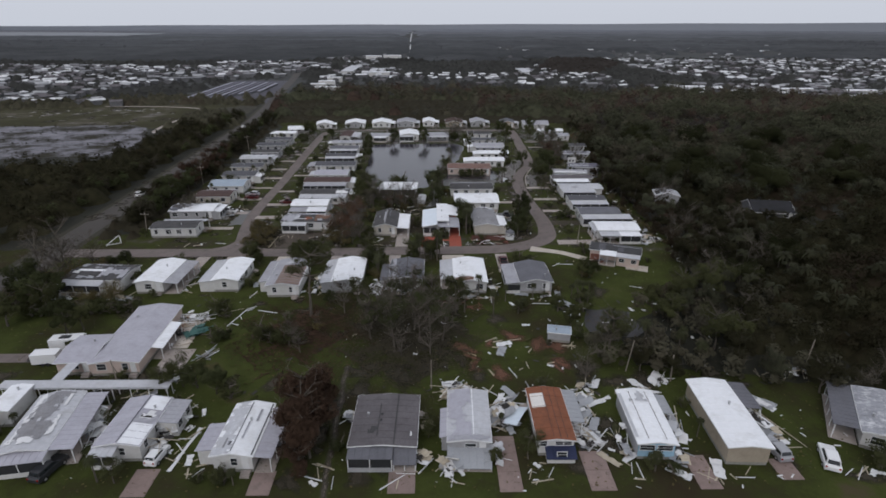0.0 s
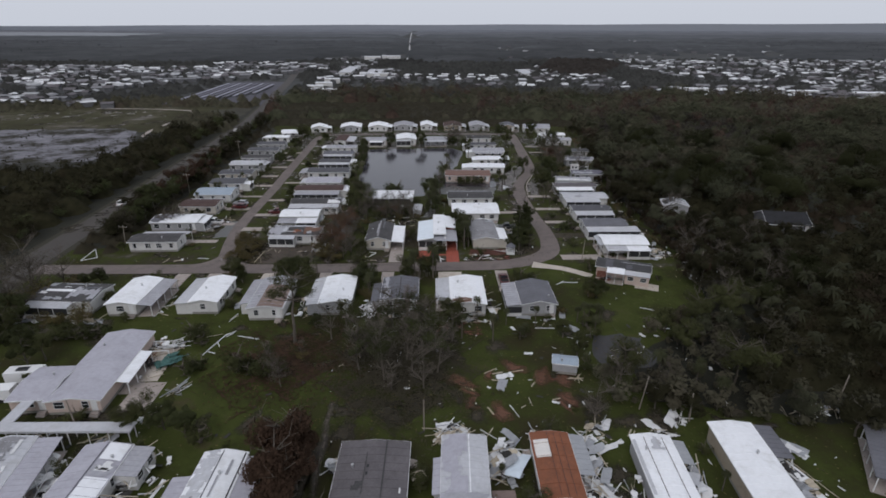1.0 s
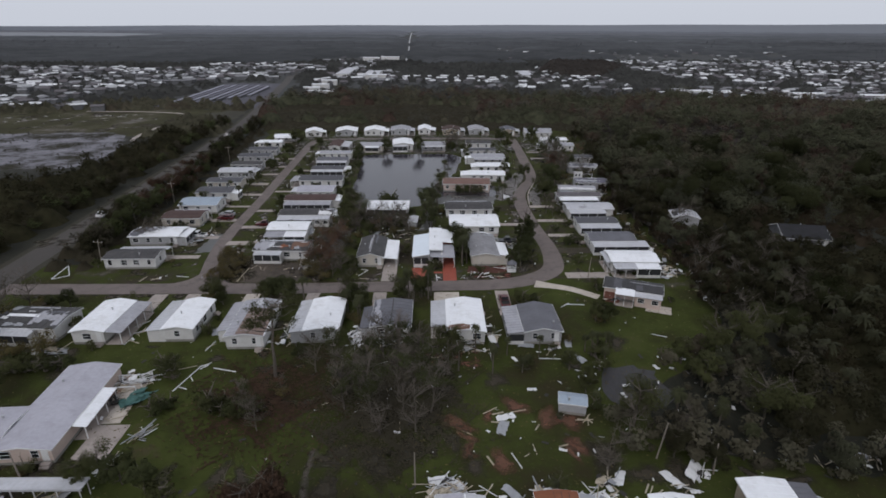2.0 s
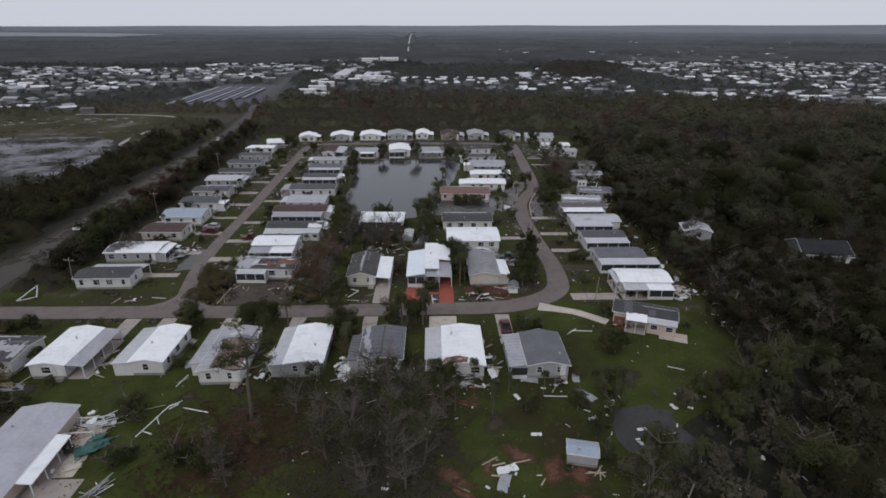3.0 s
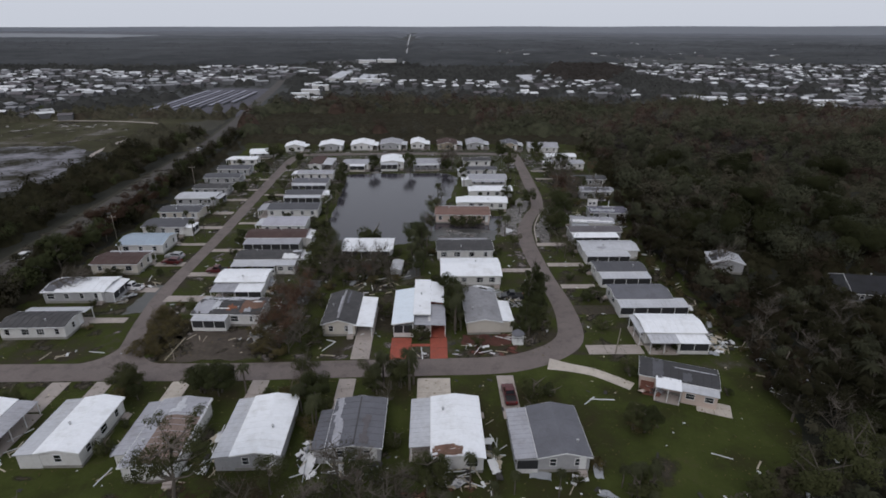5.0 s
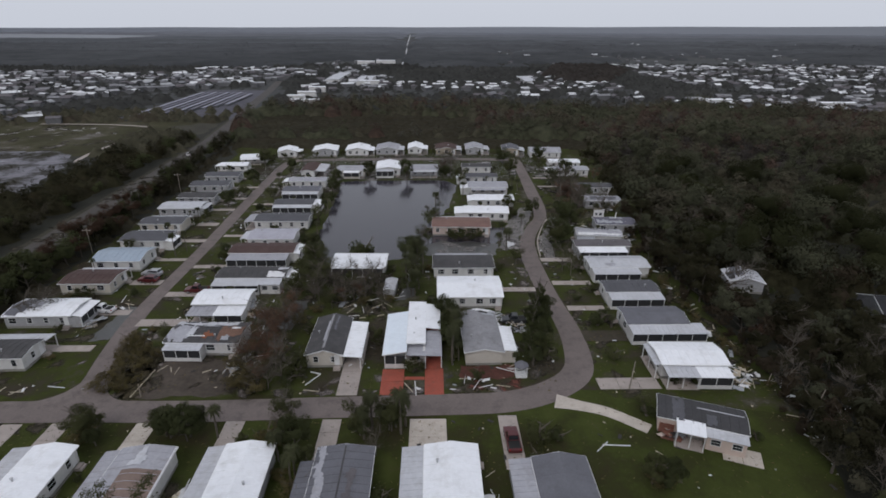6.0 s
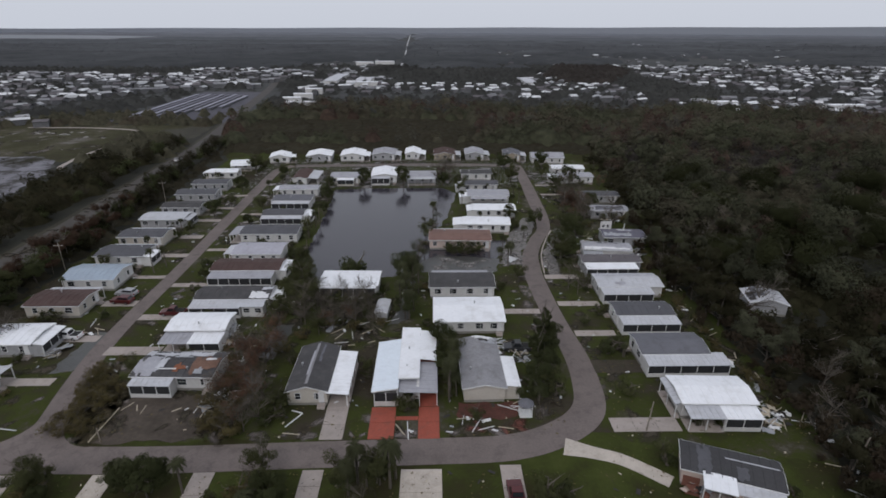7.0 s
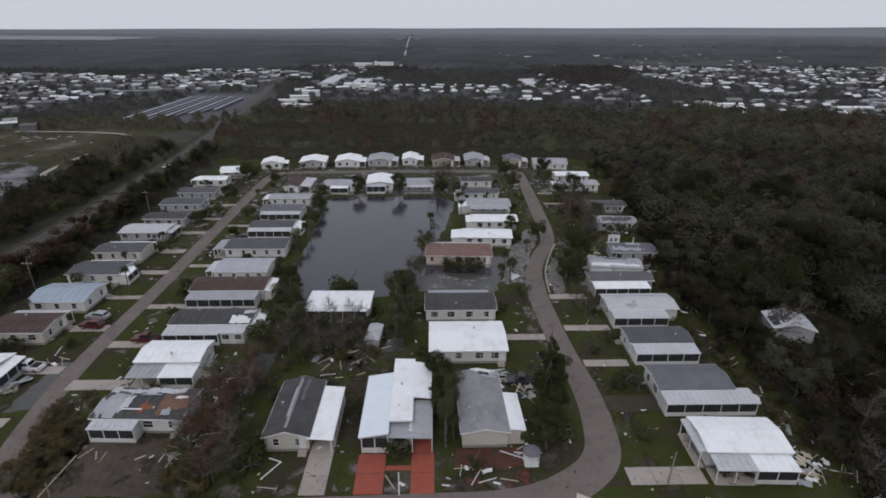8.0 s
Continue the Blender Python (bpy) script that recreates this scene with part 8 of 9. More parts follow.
for sx in (-1, 1):
    for a in (-0.5, 0.4):
        part("wheel", Build().tube((sx * 1.0, a, 0.34), (sx * 1.2, a, 0.34), 0.34, 0.34, 12), rubber, tr)
rv = thing("motorhome", pose(-63.4, 80.2, 0, 0, 0, -84) @ Matrix.Diagonal((0.88, 0.88, 0.8, 1)), "white motorhome with a dark roof hatch", "motorhome")
part("body", Build().box(-1.2, 1.2, -3.2, 2.2, 0.6, 3.0).hexa2((-1.15, 2.2, 0.6), (1.15, 2.2, 0.6), (1.05, 3.4, 0.6), (-1.05, 3.4, 0.6), 1.3).box(-1.1, 1.1, 2.2, 2.9, 2.1, 3.0), car_white, rv)
part("roof_hatch", Build().box(-0.6, 0.6, -1.4, 0.6, 3.0, 3.12), car_dark, rv)
part("windscreen", Build().hexa2((-0.95, 2.75, 1.6), (0.95, 2.75, 1.6), (0.95, 2.82, 1.6), (-0.95, 2.82, 1.6), 0.45), glass, rv)
for sx in (-1, 1):
    for a in (-2.0, 2.4):
        part("wheel", Build().tube((sx * 1.0, a, 0.4), (sx * 1.22, a, 0.4), 0.4, 0.4, 12), rubber, rv)
bt = thing("boat", pose(47.0, 59.4, 0, 0, 0, 20), "small white boat lying beside the carport", "boat")
hull = [(-0.9, -2.3), (0.9, -2.3), (0.95, 0.8), (0.0, 2.8), (-0.95, 0.8)]
hb = Build()
hb.hexa([(a * 0.55, c * 0.85, 0.1) for a, c in hull], [(a, c, 0.85) for a, c in hull])
part("hull", hb, car_white, bt)
part("cockpit", Build().hexa2((-0.6, -1.9, 0.855), (0.6, -1.9, 0.855), (0.6, 0.7, 0.855), (-0.6, 0.7, 0.855), 0.02), car_dark, bt)
part("windshield", Build().beam((-0.6, 0.75, 1.0), (0.6, 0.75, 1.0), 0.05, 0.4), glass, bt)


# ---- poles ----
def utility_pole(x, y, h, lean=0.0, arm=True, yaw=0.0):
    top = thing("utility_pole", pose(x, y, 0, 0, lean, yaw), "weathered wooden utility pole" + (" with a crossarm" if arm else ", broken short"), "utility pole", "utility poles")
    part("shaft", Build().tube((0, 0, -0.2), (0, 0, h), 0.12, 0.08, 8), pole_wood, top)
    if arm:
        part("crossarm", Build().box(-1.1, 1.1, -0.17, -0.08, h - 0.7, h - 0.55), pole_wood, top)
        for sx in (-0.95, 0.0, 0.95):
            part("insulator", Build().tube((sx, -0.12, h - 0.55), (sx, -0.12, h - 0.35), 0.06, 0.04, 6), steel, top)


for x, y, h, lean, arm in ((0.2, 67.8, 5.4, 0, False), (32.4, 71.9, 6.0, 6, False), (61.8, 71.4, 6.2, 4, False), (38.7, 69.1, 5.0, -3, False), (-48.6, 68.3, 5.6, -2, False), (38.2, 127.6, 5.2, 3, False), (-77.8, 137.4, 6.0, 5, True), (-39.9, 126.6, 2.4, 0, False), (49.4, 229.8, 6.2, 0, False), (62.9, 119.7, 5.5, 8, False), (-81.0, 185.0, 7.0, 0, True), (-82.0, 240.0, 7.0, 0, True)):
    utility_pole(x, y, h, lean, arm)


# ---- storm debris ----
rd = random.Random(77)


def bent_sheet(seed, w, l):
    """A torn, buckled sheet of metal siding with a ragged outline."""
    r = random.Random(seed)
    b = Build()
    n, m = 5, 3
    g = [[((i / n - 0.5) * l + (r.uniform(-0.15, 0.15) if i in (0, n) else 0), (j / m - 0.5) * w + (r.uniform(-0.1, 0.1) if j in (0, m) else 0), 0.06 + 0.16 * abs(math.sin(i * 1.3 + seed)) + r.uniform(0, 0.08)) for j in range(m + 1)] for i in range(n + 1)]
    low = min(q[2] for row in g for q in row) - 0.025
    for d in (0.025, 0.0):
        b.v += [(x, y, z - low - d) for row in g for x, y, z in row]
    w, k = m + 1, (n + 1) * (m + 1)
    for i in range(n):
        for j in range(m):
            a = i * w + j
            b.f += [(a, a + 1, a + w + 1, a + w), (k + a, k + a + w, k + a + w + 1, k + a + 1)]
    rim = [j for j in range(w)] + [i * w + m for i in range(1, n + 1)] + [n * w + j for j in range(m - 1, -1, -1)] + [i * w for i in range(n - 1, 0, -1)]
    for a, c in zip(rim, rim[1:] + rim[:1]):
        b.f.append((a, c, k + c, k + a))
    return b


PIECES = [("plank", Build().box(-1.3, 1.3, -0.07, 0.07, 0.0, 0.08).mesh("plank", lumber), "broken pale wooden plank on the grass"),
          ("plank", Build().box(-0.8, 0.8, -0.09, 0.09, 0.0, 0.1).mesh("plank", lumber), "short splintered board on the grass"),
          ("gutter_strip", Build().box(-1.7, 1.7, -0.06, 0.06, 0.0, 0.1).mesh("gutter_strip", sheet_white), "long white aluminium strip on the grass"),
          ("metal_sheet", bent_sheet(1, 0.9, 1.9).mesh("metal_sheet", sheet_white), "torn white sheet of metal siding"),
          ("metal_sheet", bent_sheet(2, 0.6, 1.2).mesh("metal_sheet", sheet_white), "small crumpled white sheet of siding"),
          ("metal_sheet", bent_sheet(3, 1.2, 2.6).mesh("metal_sheet", sheet_grey), "buckled grey roof sheet on the ground"),
          ("insulation_scrap", bent_sheet(4, 0.5, 0.8).mesh("insulation_scrap", sheet_white), "scrap of pale insulation board")]


def litter(cx, cy, rx, ry, n, weights=(6, 4, 5, 1, 2, 0.5, 1), pile=0.0):
    """Loose pieces strewn flat, or a heap of them as one thing."""
    heap = thing("debris_pile", pose(cx, cy, 0), "tangled heap of torn siding and splintered boards", "debris", "debris piles") if pile else None
    for i in range(n):
        name, me, label = rd.choices(PIECES, weights)[0]
        s = rd.uniform(0.55, 1.15)
        x, y = rd.uniform(-rx, rx), rd.uniform(-ry, ry)
        size = Matrix.Diagonal((s, s, 1, 1))
        if heap:
            ob = part(name, me, None, heap)
            ob.matrix_basis = pose(x, y, 0.02 + (0 if i % 3 == 0 else rd.uniform(0, pile)), rd.uniform(-20, 20), rd.uniform(-25, 25), rd.uniform(0, 360)) @ size
        else:
            ob = solid(name, me, None, label, "debris", "storm debris")
            ob.matrix_basis = pose(cx + x, cy + y, 0.0, 0, 0, rd.uniform(0, 360)) @ size


for args in ((3.8, 66.4, 1.5, 1.0, 20, (8, 3, 5, 1, 1, 0, 0), 0.9), (11.2, 63.0, 2.4, 4.2, 22, (4, 2, 4, 5, 4, 3, 2), 1.4), (21.6, 61.0, 1.9, 5.0, 26, (4, 2, 5, 5, 4, 4, 2), 1.6), (6.2, 66.2, 2.0, 1.6, 12, (6, 2, 4, 2, 1, 0, 1), 1.0), (35.0, 60.0, 1.4, 4.5, 14, (3, 2, 4, 4, 4, 2, 2), 1.2), (47.4, 56.4, 1.8, 3.4, 12, (4, 2, 5, 3, 2, 2, 2), 1.2),
             (-1.0, 50.0, 5.5, 1.8, 9), (-13, 50, 2.5, 2, 6), (13.5, 50.4, 2.4, 2.2, 7), (25.5, 52.0, 2.2, 3.0, 7), (38.0, 49.4, 3.0, 1.2, 7), (56, 49, 3, 1.6, 7), (31.4, 66.8, 4.5, 1.2, 8), (58.5, 70.6, 5.5, 0.8, 10), (23.5, 66.5, 2.2, 1.2, 8), (-30.6, 54.0, 1.2, 4.0, 10), (-33.2, 58.0, 0.8, 5.0, 8, (4, 3, 5, 0, 2, 0, 2), 0.4), (-45.6, 60, 1.5, 5, 8), (-44.6, 82.0, 1.6, 1.4, 6, (6, 3, 1, 0, 0, 0, 1), 0.4),
             (14.0, 76.0, 7.0, 6.0, 15, (5, 4, 2, 1, 2, 0.5, 2)), (25.0, 79.2, 1.0, 0.8, 5, (6, 4, 1, 0, 0, 0, 1)), (-4, 86, 10, 12, 9, (4, 5, 1.5, 0.5, 2, 0.3, 2)), (-10.8, 102.5, 1.2, 3.2, 10, (3, 2, 4, 3, 3, 2, 2), 0.5), (9.0, 98.4, 4.5, 1.6, 9), (20.0, 97.2, 7.0, 2.4, 3), (14.2, 106, 0.9, 5, 7), (-24.4, 100, 4, 1.6, 6), (-52.6, 106, 1.2, 4.6, 8), (-37.8, 104, 0.9, 4, 5), (36, 90, 8, 9, 6, (2, 4, 1, 1, 3, 0.5, 3)), (58, 93, 10, 12, 7, (2, 4, 1, 1, 3, 0.5, 3)), (33, 114, 5, 4, 3), (57.2, 129.6, 1.4, 2.6, 4, (5, 3, 4, 4, 4, 1, 2), 0.7), (60, 140, 2.4, 8, 12, (3, 4, 1, 1, 3, 0.3, 3)), (62, 122, 2.0, 8, 7, (3, 4, 1, 1, 3, 0, 3)), (65, 120, 4.0, 10, 4, (2, 4, 0.5, 1, 3, 0.3, 3)), (61, 165, 2.0, 14, 14, (3, 4, 1, 1, 3, 0.3, 3)), (50, 94, 8, 6, 4, (1, 3, 1, 1, 4, 0, 4)), (72, 108, 8, 14, 8, (1, 3, 1, 1, 4, 0, 4)), (-34.5, 131.2, 6.0, 3.6, 4, (6, 4, 2, 0, 0, 0, 1)), (-25.4, 136.2, 2.6, 2.4, 10), (3.2, 128.6, 1.2, 1.2, 3), (14.4, 129.6, 4.0, 1.6, 7), (19.6, 134.4, 1.6, 2.2, 6), (-7, 157, 8, 6, 16), (19.4, 151, 1.6, 2.6, 6), (-57.6, 157.4, 2.6, 2.4, 6), (-60.4, 128.6, 6, 1.0, 5), (52, 190, 6, 5, 12), (56.0, 206, 6, 3, 9), (-27, 150, 1.4, 5, 8)):
    litter(*args)



# heaps of collapsed awnings: long bars, big buckled sheets and dark scrap
BARS = [Build().box(-q, q, -0.05, 0.05, 0.0, 0.08).mesh("bar", m) for q in (1.0, 1.6, 2.3) for m in (sheet_white, sheet_grey, lumber)]
PANELS = [bent_sheet(30 + i, w, l).mesh("panel", m) for i, (w, l, m) in enumerate(((1.1, 2.2, sheet_white), (1.5, 2.8, sheet_white), (1.0, 3.2, sheet_grey), (1.3, 1.9, dull_roof), (0.9, 1.6, sheet_grey)))]
SCRAPS = [bent_sheet(40 + i, 0.5 + 0.2 * i, 0.9 + 0.2 * i).mesh("scrap", m) for i, m in enumerate((dark_scrap, sheet_white, dark_scrap, lumber))]


def wreck(cx, cy, rx, ry, turn, bars, panels, scraps, high=1.2, along=None):
    """A heap of storm wreckage, one thing of many loose parts."""
    top = thing("wreckage_heap", pose(cx, cy, 0, 0, 0, turn), "heap of collapsed awning bars, buckled sheets and scrap", "debris", "debris piles")
    for name, meshes, n, slope in (("bar", BARS, bars, 22), ("panel", PANELS, panels, 26), ("scrap", SCRAPS, scraps, 18)):
        for i in range(n):
            a = rd.uniform(0, 360) if along is None or i % 3 == 0 else along + rd.uniform(-22, 22)
            ob = part(name, rd.choice(meshes), None, top)
            ob.matrix_basis = pose(rd.uniform(-rx, rx), rd.uniform(-ry, ry), 0.02 + (0.0 if i % 3 == 0 else rd.uniform(0, high)), rd.uniform(-slope, slope), rd.uniform(-slope, slope), a)


for args in ((-46.6, 58.8, 1.2, 3.2, 8, 9, 5, 8, 1.4, 80), (-51.8, 66.0, 2.2, 0.9, 8, 9, 4, 8, 1.2), (-35.4, 60.6, 1.4, 3.0, 5, 10, 3, 12, 1.8), (-35.9, 56.0, 1.0, 2.4, 5, 10, 2, 12, 1.8), (-43.4, 66.0, 1.6, 1.2, 0, 9, 3, 5, 1.2, 50), (-20.6, 58.4, 0.9, 4.4, 0, 9, 5, 8, 1.8, 85), (-11.6, 61.4, 0.5, 1.4, 0, 4, 3, 4, 1.2), (4.2, 66.8, 2.2, 1.3, 0, 22, 4, 8, 1.5, 25), (10.6, 61.0, 1.3, 3.0, -10, 14, 6, 12, 1.8, 60), (21.6, 61.6, 1.6, 3.6, -8, 14, 7, 10, 1.8, 40), (22.0, 56.0, 1.4, 1.8, -8, 7, 5, 8, 1.0), (16.4, 65.8, 1.2, 0.9, 0, 8, 2, 4, 1.0, 110), (24.6, 67.6, 1.8, 1.4, 0, 8, 2, 4, 1.2, 60), (34.4, 58.6, 1.0, 3.4, 0, 10, 5, 8, 1.6, 80), (33.4, 52.8, 1.0, 1.6, 0, 5, 3, 5, 1.0), (26.2, 55.6, 0.7, 3.0, -3, 7, 3, 5, 1.4, 85), (47.2, 58.8, 1.0, 3.6, 14, 10, 5, 8, 1.3, 75), (-1.6, 52.8, 1.4, 1.2, 0, 6, 3, 6, 1.0), (7.8, 53.2, 1.6, 1.0, 0, 8, 3, 6, 1.6), (3.0, 51.6, 1.6, 1.2, 0, 6, 3, 6, 1.2), (-46.2, 90.2, 1.6, 1.3, 0, 13, 2, 7, 1.2, 20), (-43.2, 89.2, 0.5, 1.6, -20, 9, 0, 3, 1.1, 55), (-38.3, 77.0, 0.5, 1.2, 0, 12, 0, 1, 0.7, 65), (-40.2, 71.4, 0.5, 1.0, 0, 7, 0, 3, 0.7, 60), (60.0, 70.8, 3.6, 0.9, -6, 9, 3, 8, 0.8), (36.6, 69.4, 1.6, 0.8, 0, 6, 2, 4, 0.8, 60), (-57.6, 52.6, 2.6, 1.0, 8, 8, 2, 8, 1.2), (8.4, 98.8, 2.8, 0.7, 0, 14, 4, 9, 1.5), (-5.0, 100.2, 3.2, 1.0, 0, 16, 3, 10, 1.0), (13.6, 102, 0.6, 3.4, 0, 8, 3, 6, 0.8, 85), (-11.6, 103.0, 0.7, 3.0, 0, 14, 3, 6, 1.4, 80), (-24.6, 104, 0.6, 4.0, 0, 8, 2, 6, 1.0, 85), (57.6, 131.0, 1.2, 2.4, 20, 9, 1, 14, 0.9), (60.4, 129.6, 2.0, 1.6, 0, 5, 0, 6, 0.3), (-60.2, 150.2, 0.8, 2.4, 0, 10, 3, 4, 0.6, 70), (-30.2, 152.6, 0.5, 3.0, 0, 12, 2, 4, 1.6, 85), (17.6, 150.4, 1.8, 1.4, 0, 12, 4, 6, 1.4), (22.6, 146.6, 1.6, 1.4, 0, 9, 2, 6, 0.9), (-26.6, 134.6, 2.4, 2.2, 0, 16, 1, 8, 0.8), (58.8, 191.6, 1.0, 2.4, 0, 14, 3, 6, 1.4, 10), (49.6, 199.2, 2.4, 1.6, 0, 14, 5, 8, 1.4), (61.6, 218.0, 3.0, 1.6, 0, 10, 4, 8, 1.0), (-64.8, 98.4, 3.0, 1.2, 0, 8, 3, 6, 0.8), (-76.6, 100.8, 1.6, 2.0, 0, 8, 3, 6, 0.8)):
    wreck(*args)
for x, y, z, w, l, turn, tilt, roll, material, label in ((12.4, 60.2, 0.9, 2.2, 4.6, 62, 4, -14, bluewhite_roof, "large pale blue awning panel propped on wreckage"), (25.5, 64.0, 0.3, 0.8, 5.2, 30, 3, 4, sheet_white, "long white awning beam on the grass"), (22.6, 57.2, 0.25, 1.7, 2.4, -20, 0, 6, sheet_white, "torn white roof sheet on the driveway"), (23.7, 52.4, 0.06, 0.9, 3.2, -48, 0, 2, lumber, "long pale board across the lawn"), (50.6, 62.9, 0.2, 1.1, 3.0, -62, 2, 8, sheet_white, "curled white sheet on the lawn"), (-47.0, 58.6, 1.0, 1.2, 2.8, 62, 8, 10, sheet_white, "white awning panel propped on wreckage"), (-0.4, 59.6, 0.12, 1.2, 2.0, 20, 0, 5, lumber, "pale broken panel leaning beside a home"), (-32.9, 55.3, 0.1, 0.45, 8.2, 83, 0, 2, sheet_white, "long white gutter along a torn home"), (-36.0, 53.2, 1.1, 1.0, 2.0, 66, 6, 4, sheet_white, "white panel lying on wreckage"), (2.9, 51.4, 1.2, 1.7, 3.6, 84, 52, 6, tarp, "white sheet hanging down from a wrecked porch"), (27.6, 189.6, 0.05, 2.2, 2.8, 8, 20, 24, sheet_white, "large white panel tilted beside the bend")):
    s = bent_sheet(int(x * 7) + 90, w, l)
    ob = solid("roof_panel", s, material, label, "debris", "storm debris", "", pose(x, y, z if z > 0.5 else 0.02, roll, tilt, turn))
pole = thing("fallen_pole", pose(49.6, 58.4, 0.08), "thin fallen pole on the lawn", "pole")
part("shaft", Build().tube((-1.6, 4.4, 0.05), (1.6, -4.3, 0.05), 0.06, 0.05, 6), lumber, pole)

tt = thing("fabric_heap", pose(-43.4, 85.2, 0.0, 0, 0, 66), "crumpled teal fabric among wreckage", "debris")
teal = mat("teal_fabric", (0.05, 0.115, 0.105), 0.8, 0.35, 0.8, 4.0, 0.3)
for i in range(9):
    ob = part("fold", bent_sheet(60 + i, 1.1 + 0.1 * (i % 4), 1.9 + 0.2 * (i % 3)), teal, tt)
    ob.matrix_basis = pose(-2.0 + i * 0.5, 0.8 * math.sin(i * 2.1), 0.05 + 0.12 * (i % 4), 14 * (i % 3) - 10, 9 * (i % 4) - 14, 67 * i)
# torn timber walls and brown rubble on the open floor at the end of the long building
end = thing("collapsed_room", pose(-47.0, 87.2, 0.06, 0, 0, 3), "collapsed end room with brown timber studs and rubble", "debris", "debris piles")
re = random.Random(61)
for i in range(26):
    a = Vector((re.uniform(-1.2, 1.6), re.uniform(-3.4, 2.6), re.uniform(0.0, 0.5)))
    t = re.uniform(0, 6.28)
    part("stud", Build().beam(a, a + Vector((math.cos(t) * 1.5, math.sin(t) * 1.5, re.uniform(0.0, 1.0))), 0.09, 0.09), (tan_wall, rust_roof, lumber, dark_scrap, tan_wall)[i % 5], end)
for i in range(9):
    ob = part("rubble", SCRAPS[(0, 3, 2)[i % 3]], None, end)
    ob.matrix_basis = pose(re.uniform(-1.0, 1.4), re.uniform(-3.2, 2.4), 0.02 + 0.1 * (i % 3), re.uniform(-20, 20), re.uniform(-20, 20), re.uniform(0, 360))
for k, (a, b) in enumerate((((-1.0, 2.8), (2.6, 2.9)), ((-1.2, -0.4), (2.8, -0.2)), ((2.6, 2.9), (3.9, 3.4)))):
    part("rail", Build().beam((*a, 1.1), (*b, 1.0), 0.12), sheet_white, end)
    for q in (a, b):
        part("post", Build().box(q[0] - 0.06, q[0] + 0.06, q[1] - 0.06, q[1] + 0.06, -0.06, 1.1), sheet_white, end)
# fallen pink walls at the west end of the corner home
west = thing("collapsed_room", pose(40.4, 117.6, 0.06, 0, 0, -21), "collapsed pink walls and red rubble beside the corner home", "debris", "debris piles")
for i in range(13):
    ob = part("panel", bent_sheet(310 + i, 0.8 + 0.1 * (i % 4), 1.3 + 0.15 * (i % 3)), (pink_wall, brick_red, sheet_grey, pink_wall, dark_scrap)[i % 5], west)
    ob.matrix_basis = pose(re.uniform(-1.2, 2.0), re.uniform(-1.6, 1.2), 0.02 + 0.16 * (i % 4), re.uniform(-22, 22), re.uniform(-22, 22), re.uniform(0, 360))
for i in range(8):
    a = Vector((re.uniform(-1.2, 2.0), re.uniform(-1.5, 1.0), re.uniform(0.0, 0.3)))
    t = re.uniform(0, 6.28)
    part("stud", Build().beam(a, a + Vector((math.cos(t) * 1.3, math.sin(t) * 1.3, re.uniform(0.1, 0.9))), 0.09, 0.09), (lumber, sheet_grey)[i % 2], west)
# larger single wreckage on the lawn
for x, y, turn, size, k, lift in ((13.2, 80.4, 20, 1.5, 3, 0), (12.6, 78.2, 70, 1.2, 5, 0), (-4.4, 86.0, 80, 1.0, 2, 0), (9.6, 62.6, 35, 1.9, 3, 0), (10.4, 60.2, 15, 1.7, 3, 0), (22.4, 65.4, 20, 1.8, 3, 0), (23.6, 63.6, 28, 1.3, 2, 0), (33.0, 68.2, -60, 1.6, 3, 0), (27.2, 100.2, 80, 1.0, 5, 0), (24.4, 98.8, 10, 1.1, 3, 0), (23.6, 98.6, 70, 0.9, 3, 0), (19.4, 99.4, -12, 1.1, 5, 0), (27.6, 95.4, -50, 1.3, 5, 0), (27.2, 90.0, 30, 0.9, 3, 0), (18.2, 86.8, 5, 0.8, 3, 0), (31.2, 93.4, 70, 0.8, 3, 0), (22.8, 95.3, -3, 1.1, 2, 0), (44.9, 102.5, -25, 0.8, 2, 0), (33.6, 87.6, 15, 0.7, 3, 0), (3.0, 53.0, 80, 1.9, 3, 0), (22.8, 56.0, -40, 1.5, 3, 0), (50.2, 63.6, -40, 1.7, 5, 0), (37.2, 50.6, 78, 1.7, 3, 0), (32.0, 50.0, -35, 1.6, 3, 0)):
    name, me, label = PIECES[k]
    ob = solid(name, me, None, "large " + label, "debris", "storm debris")
    ob.matrix_basis = pose(x, y, 0, 0, 0, turn) @ Matrix.Diagonal((size, size, 1, 1))
# the bent white pipe frame on the lawn
pf = thing("pipe_frame", pose(-37.0, 90.0, 0.05), "white pipe frame of a collapsed canopy on the grass", "debris")
for a, b in (((-1.5, -2.9, 0.06), (0.3, 3.7, 0.1)), ((0.3, 3.7, 0.1), (1.5, 4.1, 0.3)), ((1.5, 4.1, 0.3), (1.7, 5.0, 0.06)), ((1.5, 4.1, 0.1), (0.5, 3.0, 0.06)), ((-1.0, -1.8, 0.06), (0.5, -2.4, 0.06)), ((-0.3, 1.0, 0.06), (0.5, -0.2, 0.06))):
    part("pipe", Build().beam(a, b, 0.13), sheet_white, pf)
part("lath", Build().beam((-3.1, 2.9, 0.06), (-0.4, 4.0, 0.06), 0.09), lumber, pf)
ob = solid("gutter_strip", Build().box(-2.2, 2.2, -0.07, 0.07, 0.0, 0.1), sheet_white, "long white aluminium strip on the grass", "debris", "storm debris", "", pose(-32.4, 92.8, 0, 0, 0, -16))
gt = thing("bent_gutter", pose(-14.0, 129.6, 0), "bent white gutter strip lying on a front lawn", "debris")
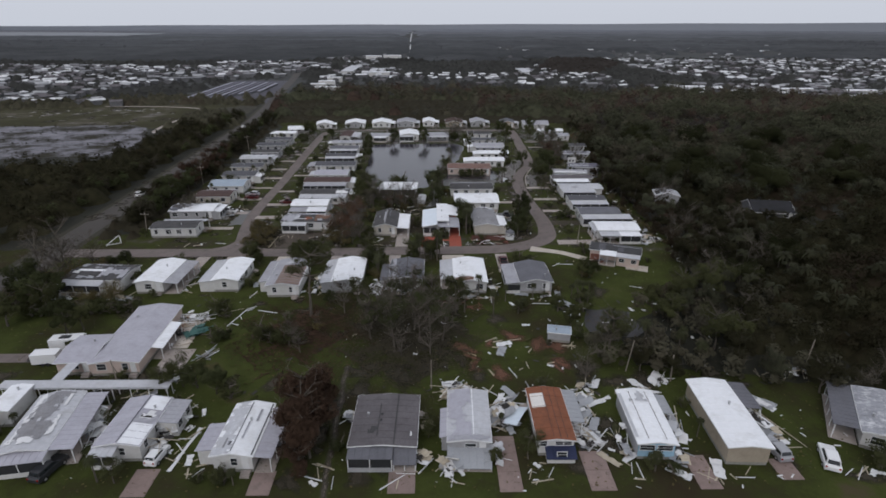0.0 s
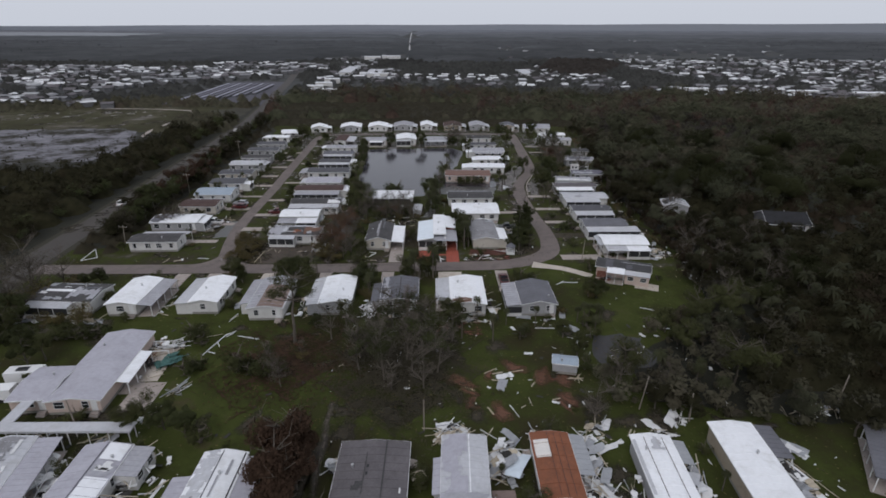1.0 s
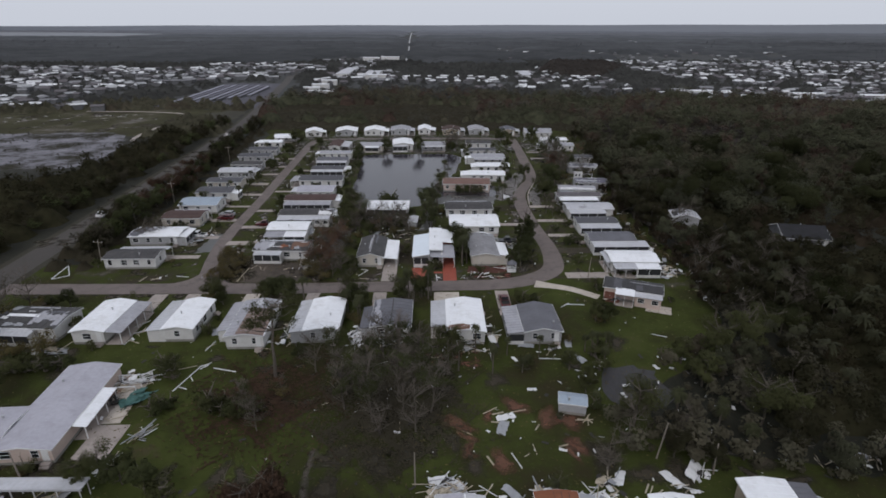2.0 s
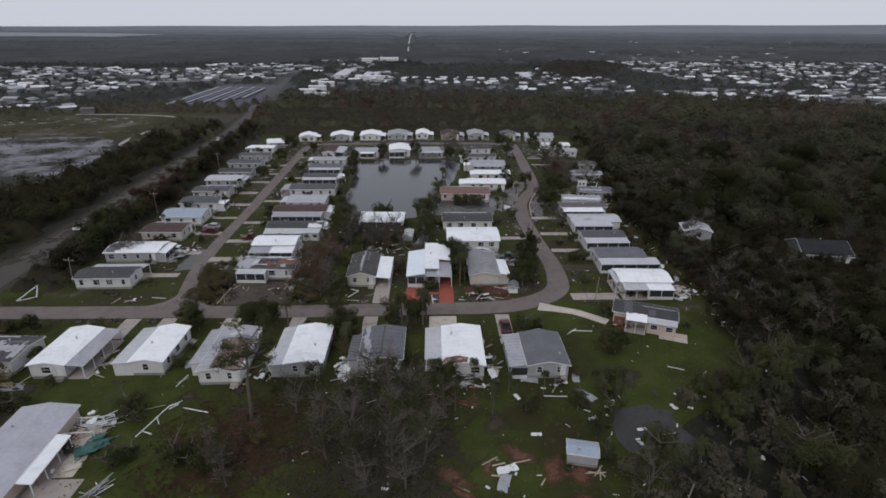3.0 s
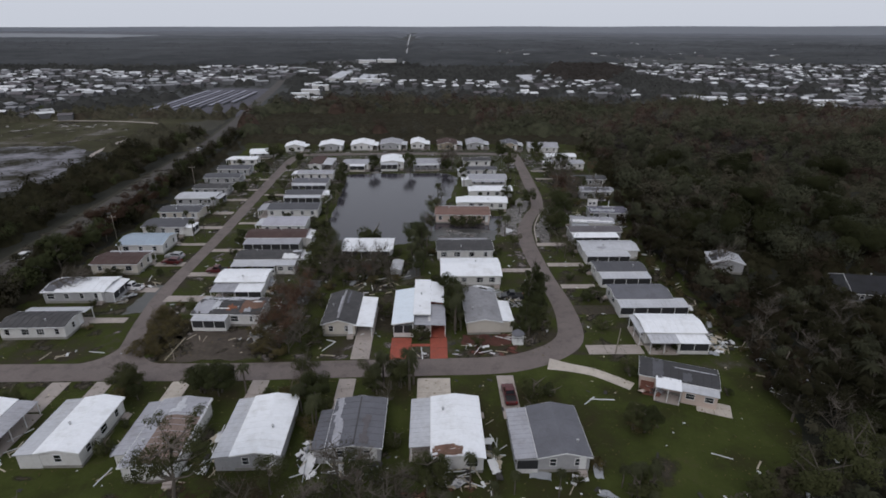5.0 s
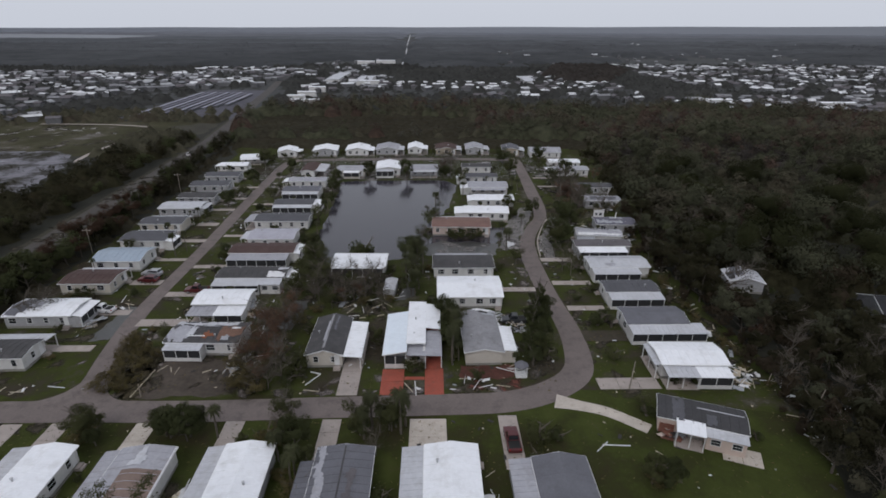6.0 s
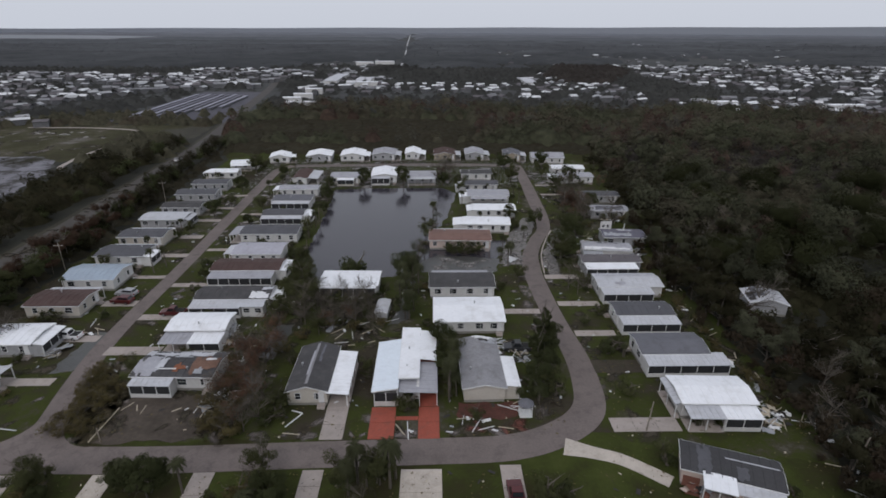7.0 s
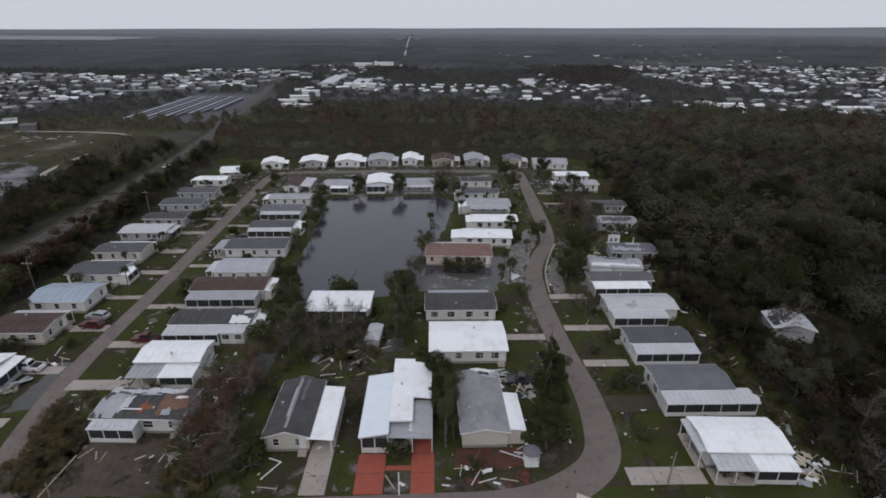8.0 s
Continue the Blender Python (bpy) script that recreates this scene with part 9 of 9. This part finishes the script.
part("strip", Build().beam((-0.6, -0.5, 0.07), (1.3, 2.5, 0.07), 0.16, 0.1), sheet_white, gt)
part("strip", Build().beam((1.3, 2.5, 0.08), (-0.5, 3.2, 0.08), 0.16, 0.1), sheet_white, gt)
ob = solid("plank", PIECES[0][1], None, "pale board lying on a front lawn", "debris", "storm debris")
ob.matrix_basis = pose(-13.4, 127.7, 0, 0, 0, -8)
vf = thing("sign_frame", pose(-83.8, 131.0, 0), "toppled white pipe frame beside the highway junction", "debris")
part("pipe", Build().beam((0.0, -2.8, 0.08), (-0.6, 4.4, 0.12), 0.16), sheet_white, vf)
part("pipe", Build().beam((-0.6, 4.4, 0.12), (2.9, -1.0, 0.08), 0.16), sheet_white, vf)
part("pipe", Build().beam((0.0, -2.8, 0.08), (2.9, -1.0, 0.08), 0.12), sheet_white, vf)
fs = thing("picket_edge", pose(-41.4, 130.0, 0, 0, 0, 0), "fallen white fence strip beside the bare lot", "fence")
for i in range(4):
    part("rail", Build().beam((-0.1 + i * 0.12, -3.6 + i * 1.9, 0.08), (0.0 + i * 0.12, -1.9 + i * 1.9, 0.08), 0.12), lumber, fs)


BEND_Y = (120, 133, 141, 163, 187, 196, 204, 214, 225, 254, 290)
BEND_X = (27, 31, 32.5, 31.6, 31.3, 33, 36, 39.8, 41, 42.2, 42.5)


def lawn_at(x, y):
    """Whether a place is open ground: no pond, street or painted drive."""
    if -29 < x < 17 and 176 < y < 257 or 4 < x < 28 and 184 < y < 205:
        return False
    if 120.3 < y < 126.6 and x < 30 or abs(x + 53.6) < 3.2 and 120 < y < 292 or y < 47.4:
        return False
    if -3 < x < 9 and 126 < y < 137:
        return False
    return not (y > 120 and abs(x - np.interp(y, BEND_Y, BEND_X)) < 3.2)


def strew(name, n, size, thin, region, material, label, seed, drift=False):
    """A great many small flat scraps on the ground, joined."""
    r = np.random.RandomState(seed)
    x0, x1, y0, y1 = region
    c = np.stack([r.uniform(x0, x1, n), r.uniform(y0, y1, n)], 1)
    if drift:
        c = np.stack([r.normal((x0 + x1) / 2, (x1 - x0) / 4, n), r.normal((y0 + y1) / 2, (y1 - y0) / 4, n)], 1)
        c = c + 1.6 * np.sin(c[:, ::-1] * 0.7)
    c = c[[lawn_at(x, y) for x, y in c]]
    n = len(c)
    a = r.uniform(0, 2 * np.pi, n)
    l, w = size * r.uniform(0.4, 1.6, n), size * thin * r.uniform(0.5, 1.5, n)
    u, v = np.stack([np.cos(a), np.sin(a)], 1), np.stack([-np.sin(a), np.cos(a)], 1)
    corners = [c + u * (l * i)[:, None] + v * (w * j)[:, None] for i, j in ((-1, -1), (1, -1), (1, 1), (-1, 1))]
    top = np.stack(corners, 1)
    z = 0.07 + r.uniform(0.0, 0.06, (n, 4, 1))
    verts = np.concatenate([top, z], 2).reshape(-1, 3)
    k = np.arange(n)[:, None] * 4
    tris = np.concatenate([k + np.array([[0, 1, 2]]), k + np.array([[0, 2, 3]])])
    solid(name, tri_mesh(name, verts, tris, material), None, label, "litter", "", "stuff")


strew("twig_litter", 6500, 0.16, 0.14, (-84, 62, 46, 128), bare_leaf, "broken twigs and leaves strewn over the lawns", 1)
strew("twig_litter", 6500, 0.2, 0.14, (-78, 62, 128, 296), bare_leaf, "broken twigs and leaves strewn over the lots", 2)
strew("leaf_litter", 9000, 0.13, 0.6, (-84, 62, 46, 296), brush_leaf, "withered leaves strewn over the lots", 3)
strew("copse_litter", 15000, 0.15, 0.55, (-15, 7, 70, 97), bare_leaf, "brown leaves and twigs matted under the stripped trees", 10, True)
strew("copse_litter", 7000, 0.15, 0.55, (-34, -13, 74, 96), dead_leaf, "thin brown leaf litter over the lawn", 11, True)
strew("yard_gravel", 9000, 0.2, 0.6, (-62, 54, 256, 303), gravel_grey, "grey gravel and silt round the last homes", 12)
strew("pale_scraps", 110, 0.12, 0.6, (-64, 62, 47, 112), sheet_white, "small pale scraps of siding and foam", 4)
strew("pale_scraps", 520, 0.16, 0.6, (-72, 62, 112, 270), lumber, "small pale scraps of wood", 5)
strew("pale_scraps", 260, 0.34, 0.4, (-72, 62, 127, 290), sheet_white, "torn pale scraps of siding between the homes", 7)
strew("dark_scraps", 420, 0.4, 0.5, (-72, 62, 60, 290), dark_scrap, "dark scraps strewn between the homes", 8)
strew("pale_scraps", 200, 0.3, 0.5, (-72, 62, 127, 290), sheet_grey, "grey scraps of siding between the homes", 9)
strew("pale_scraps", 70, 0.3, 0.25, (2, 62, 47, 100), sheet_white, "pale scraps of siding near the wrecked homes", 6)
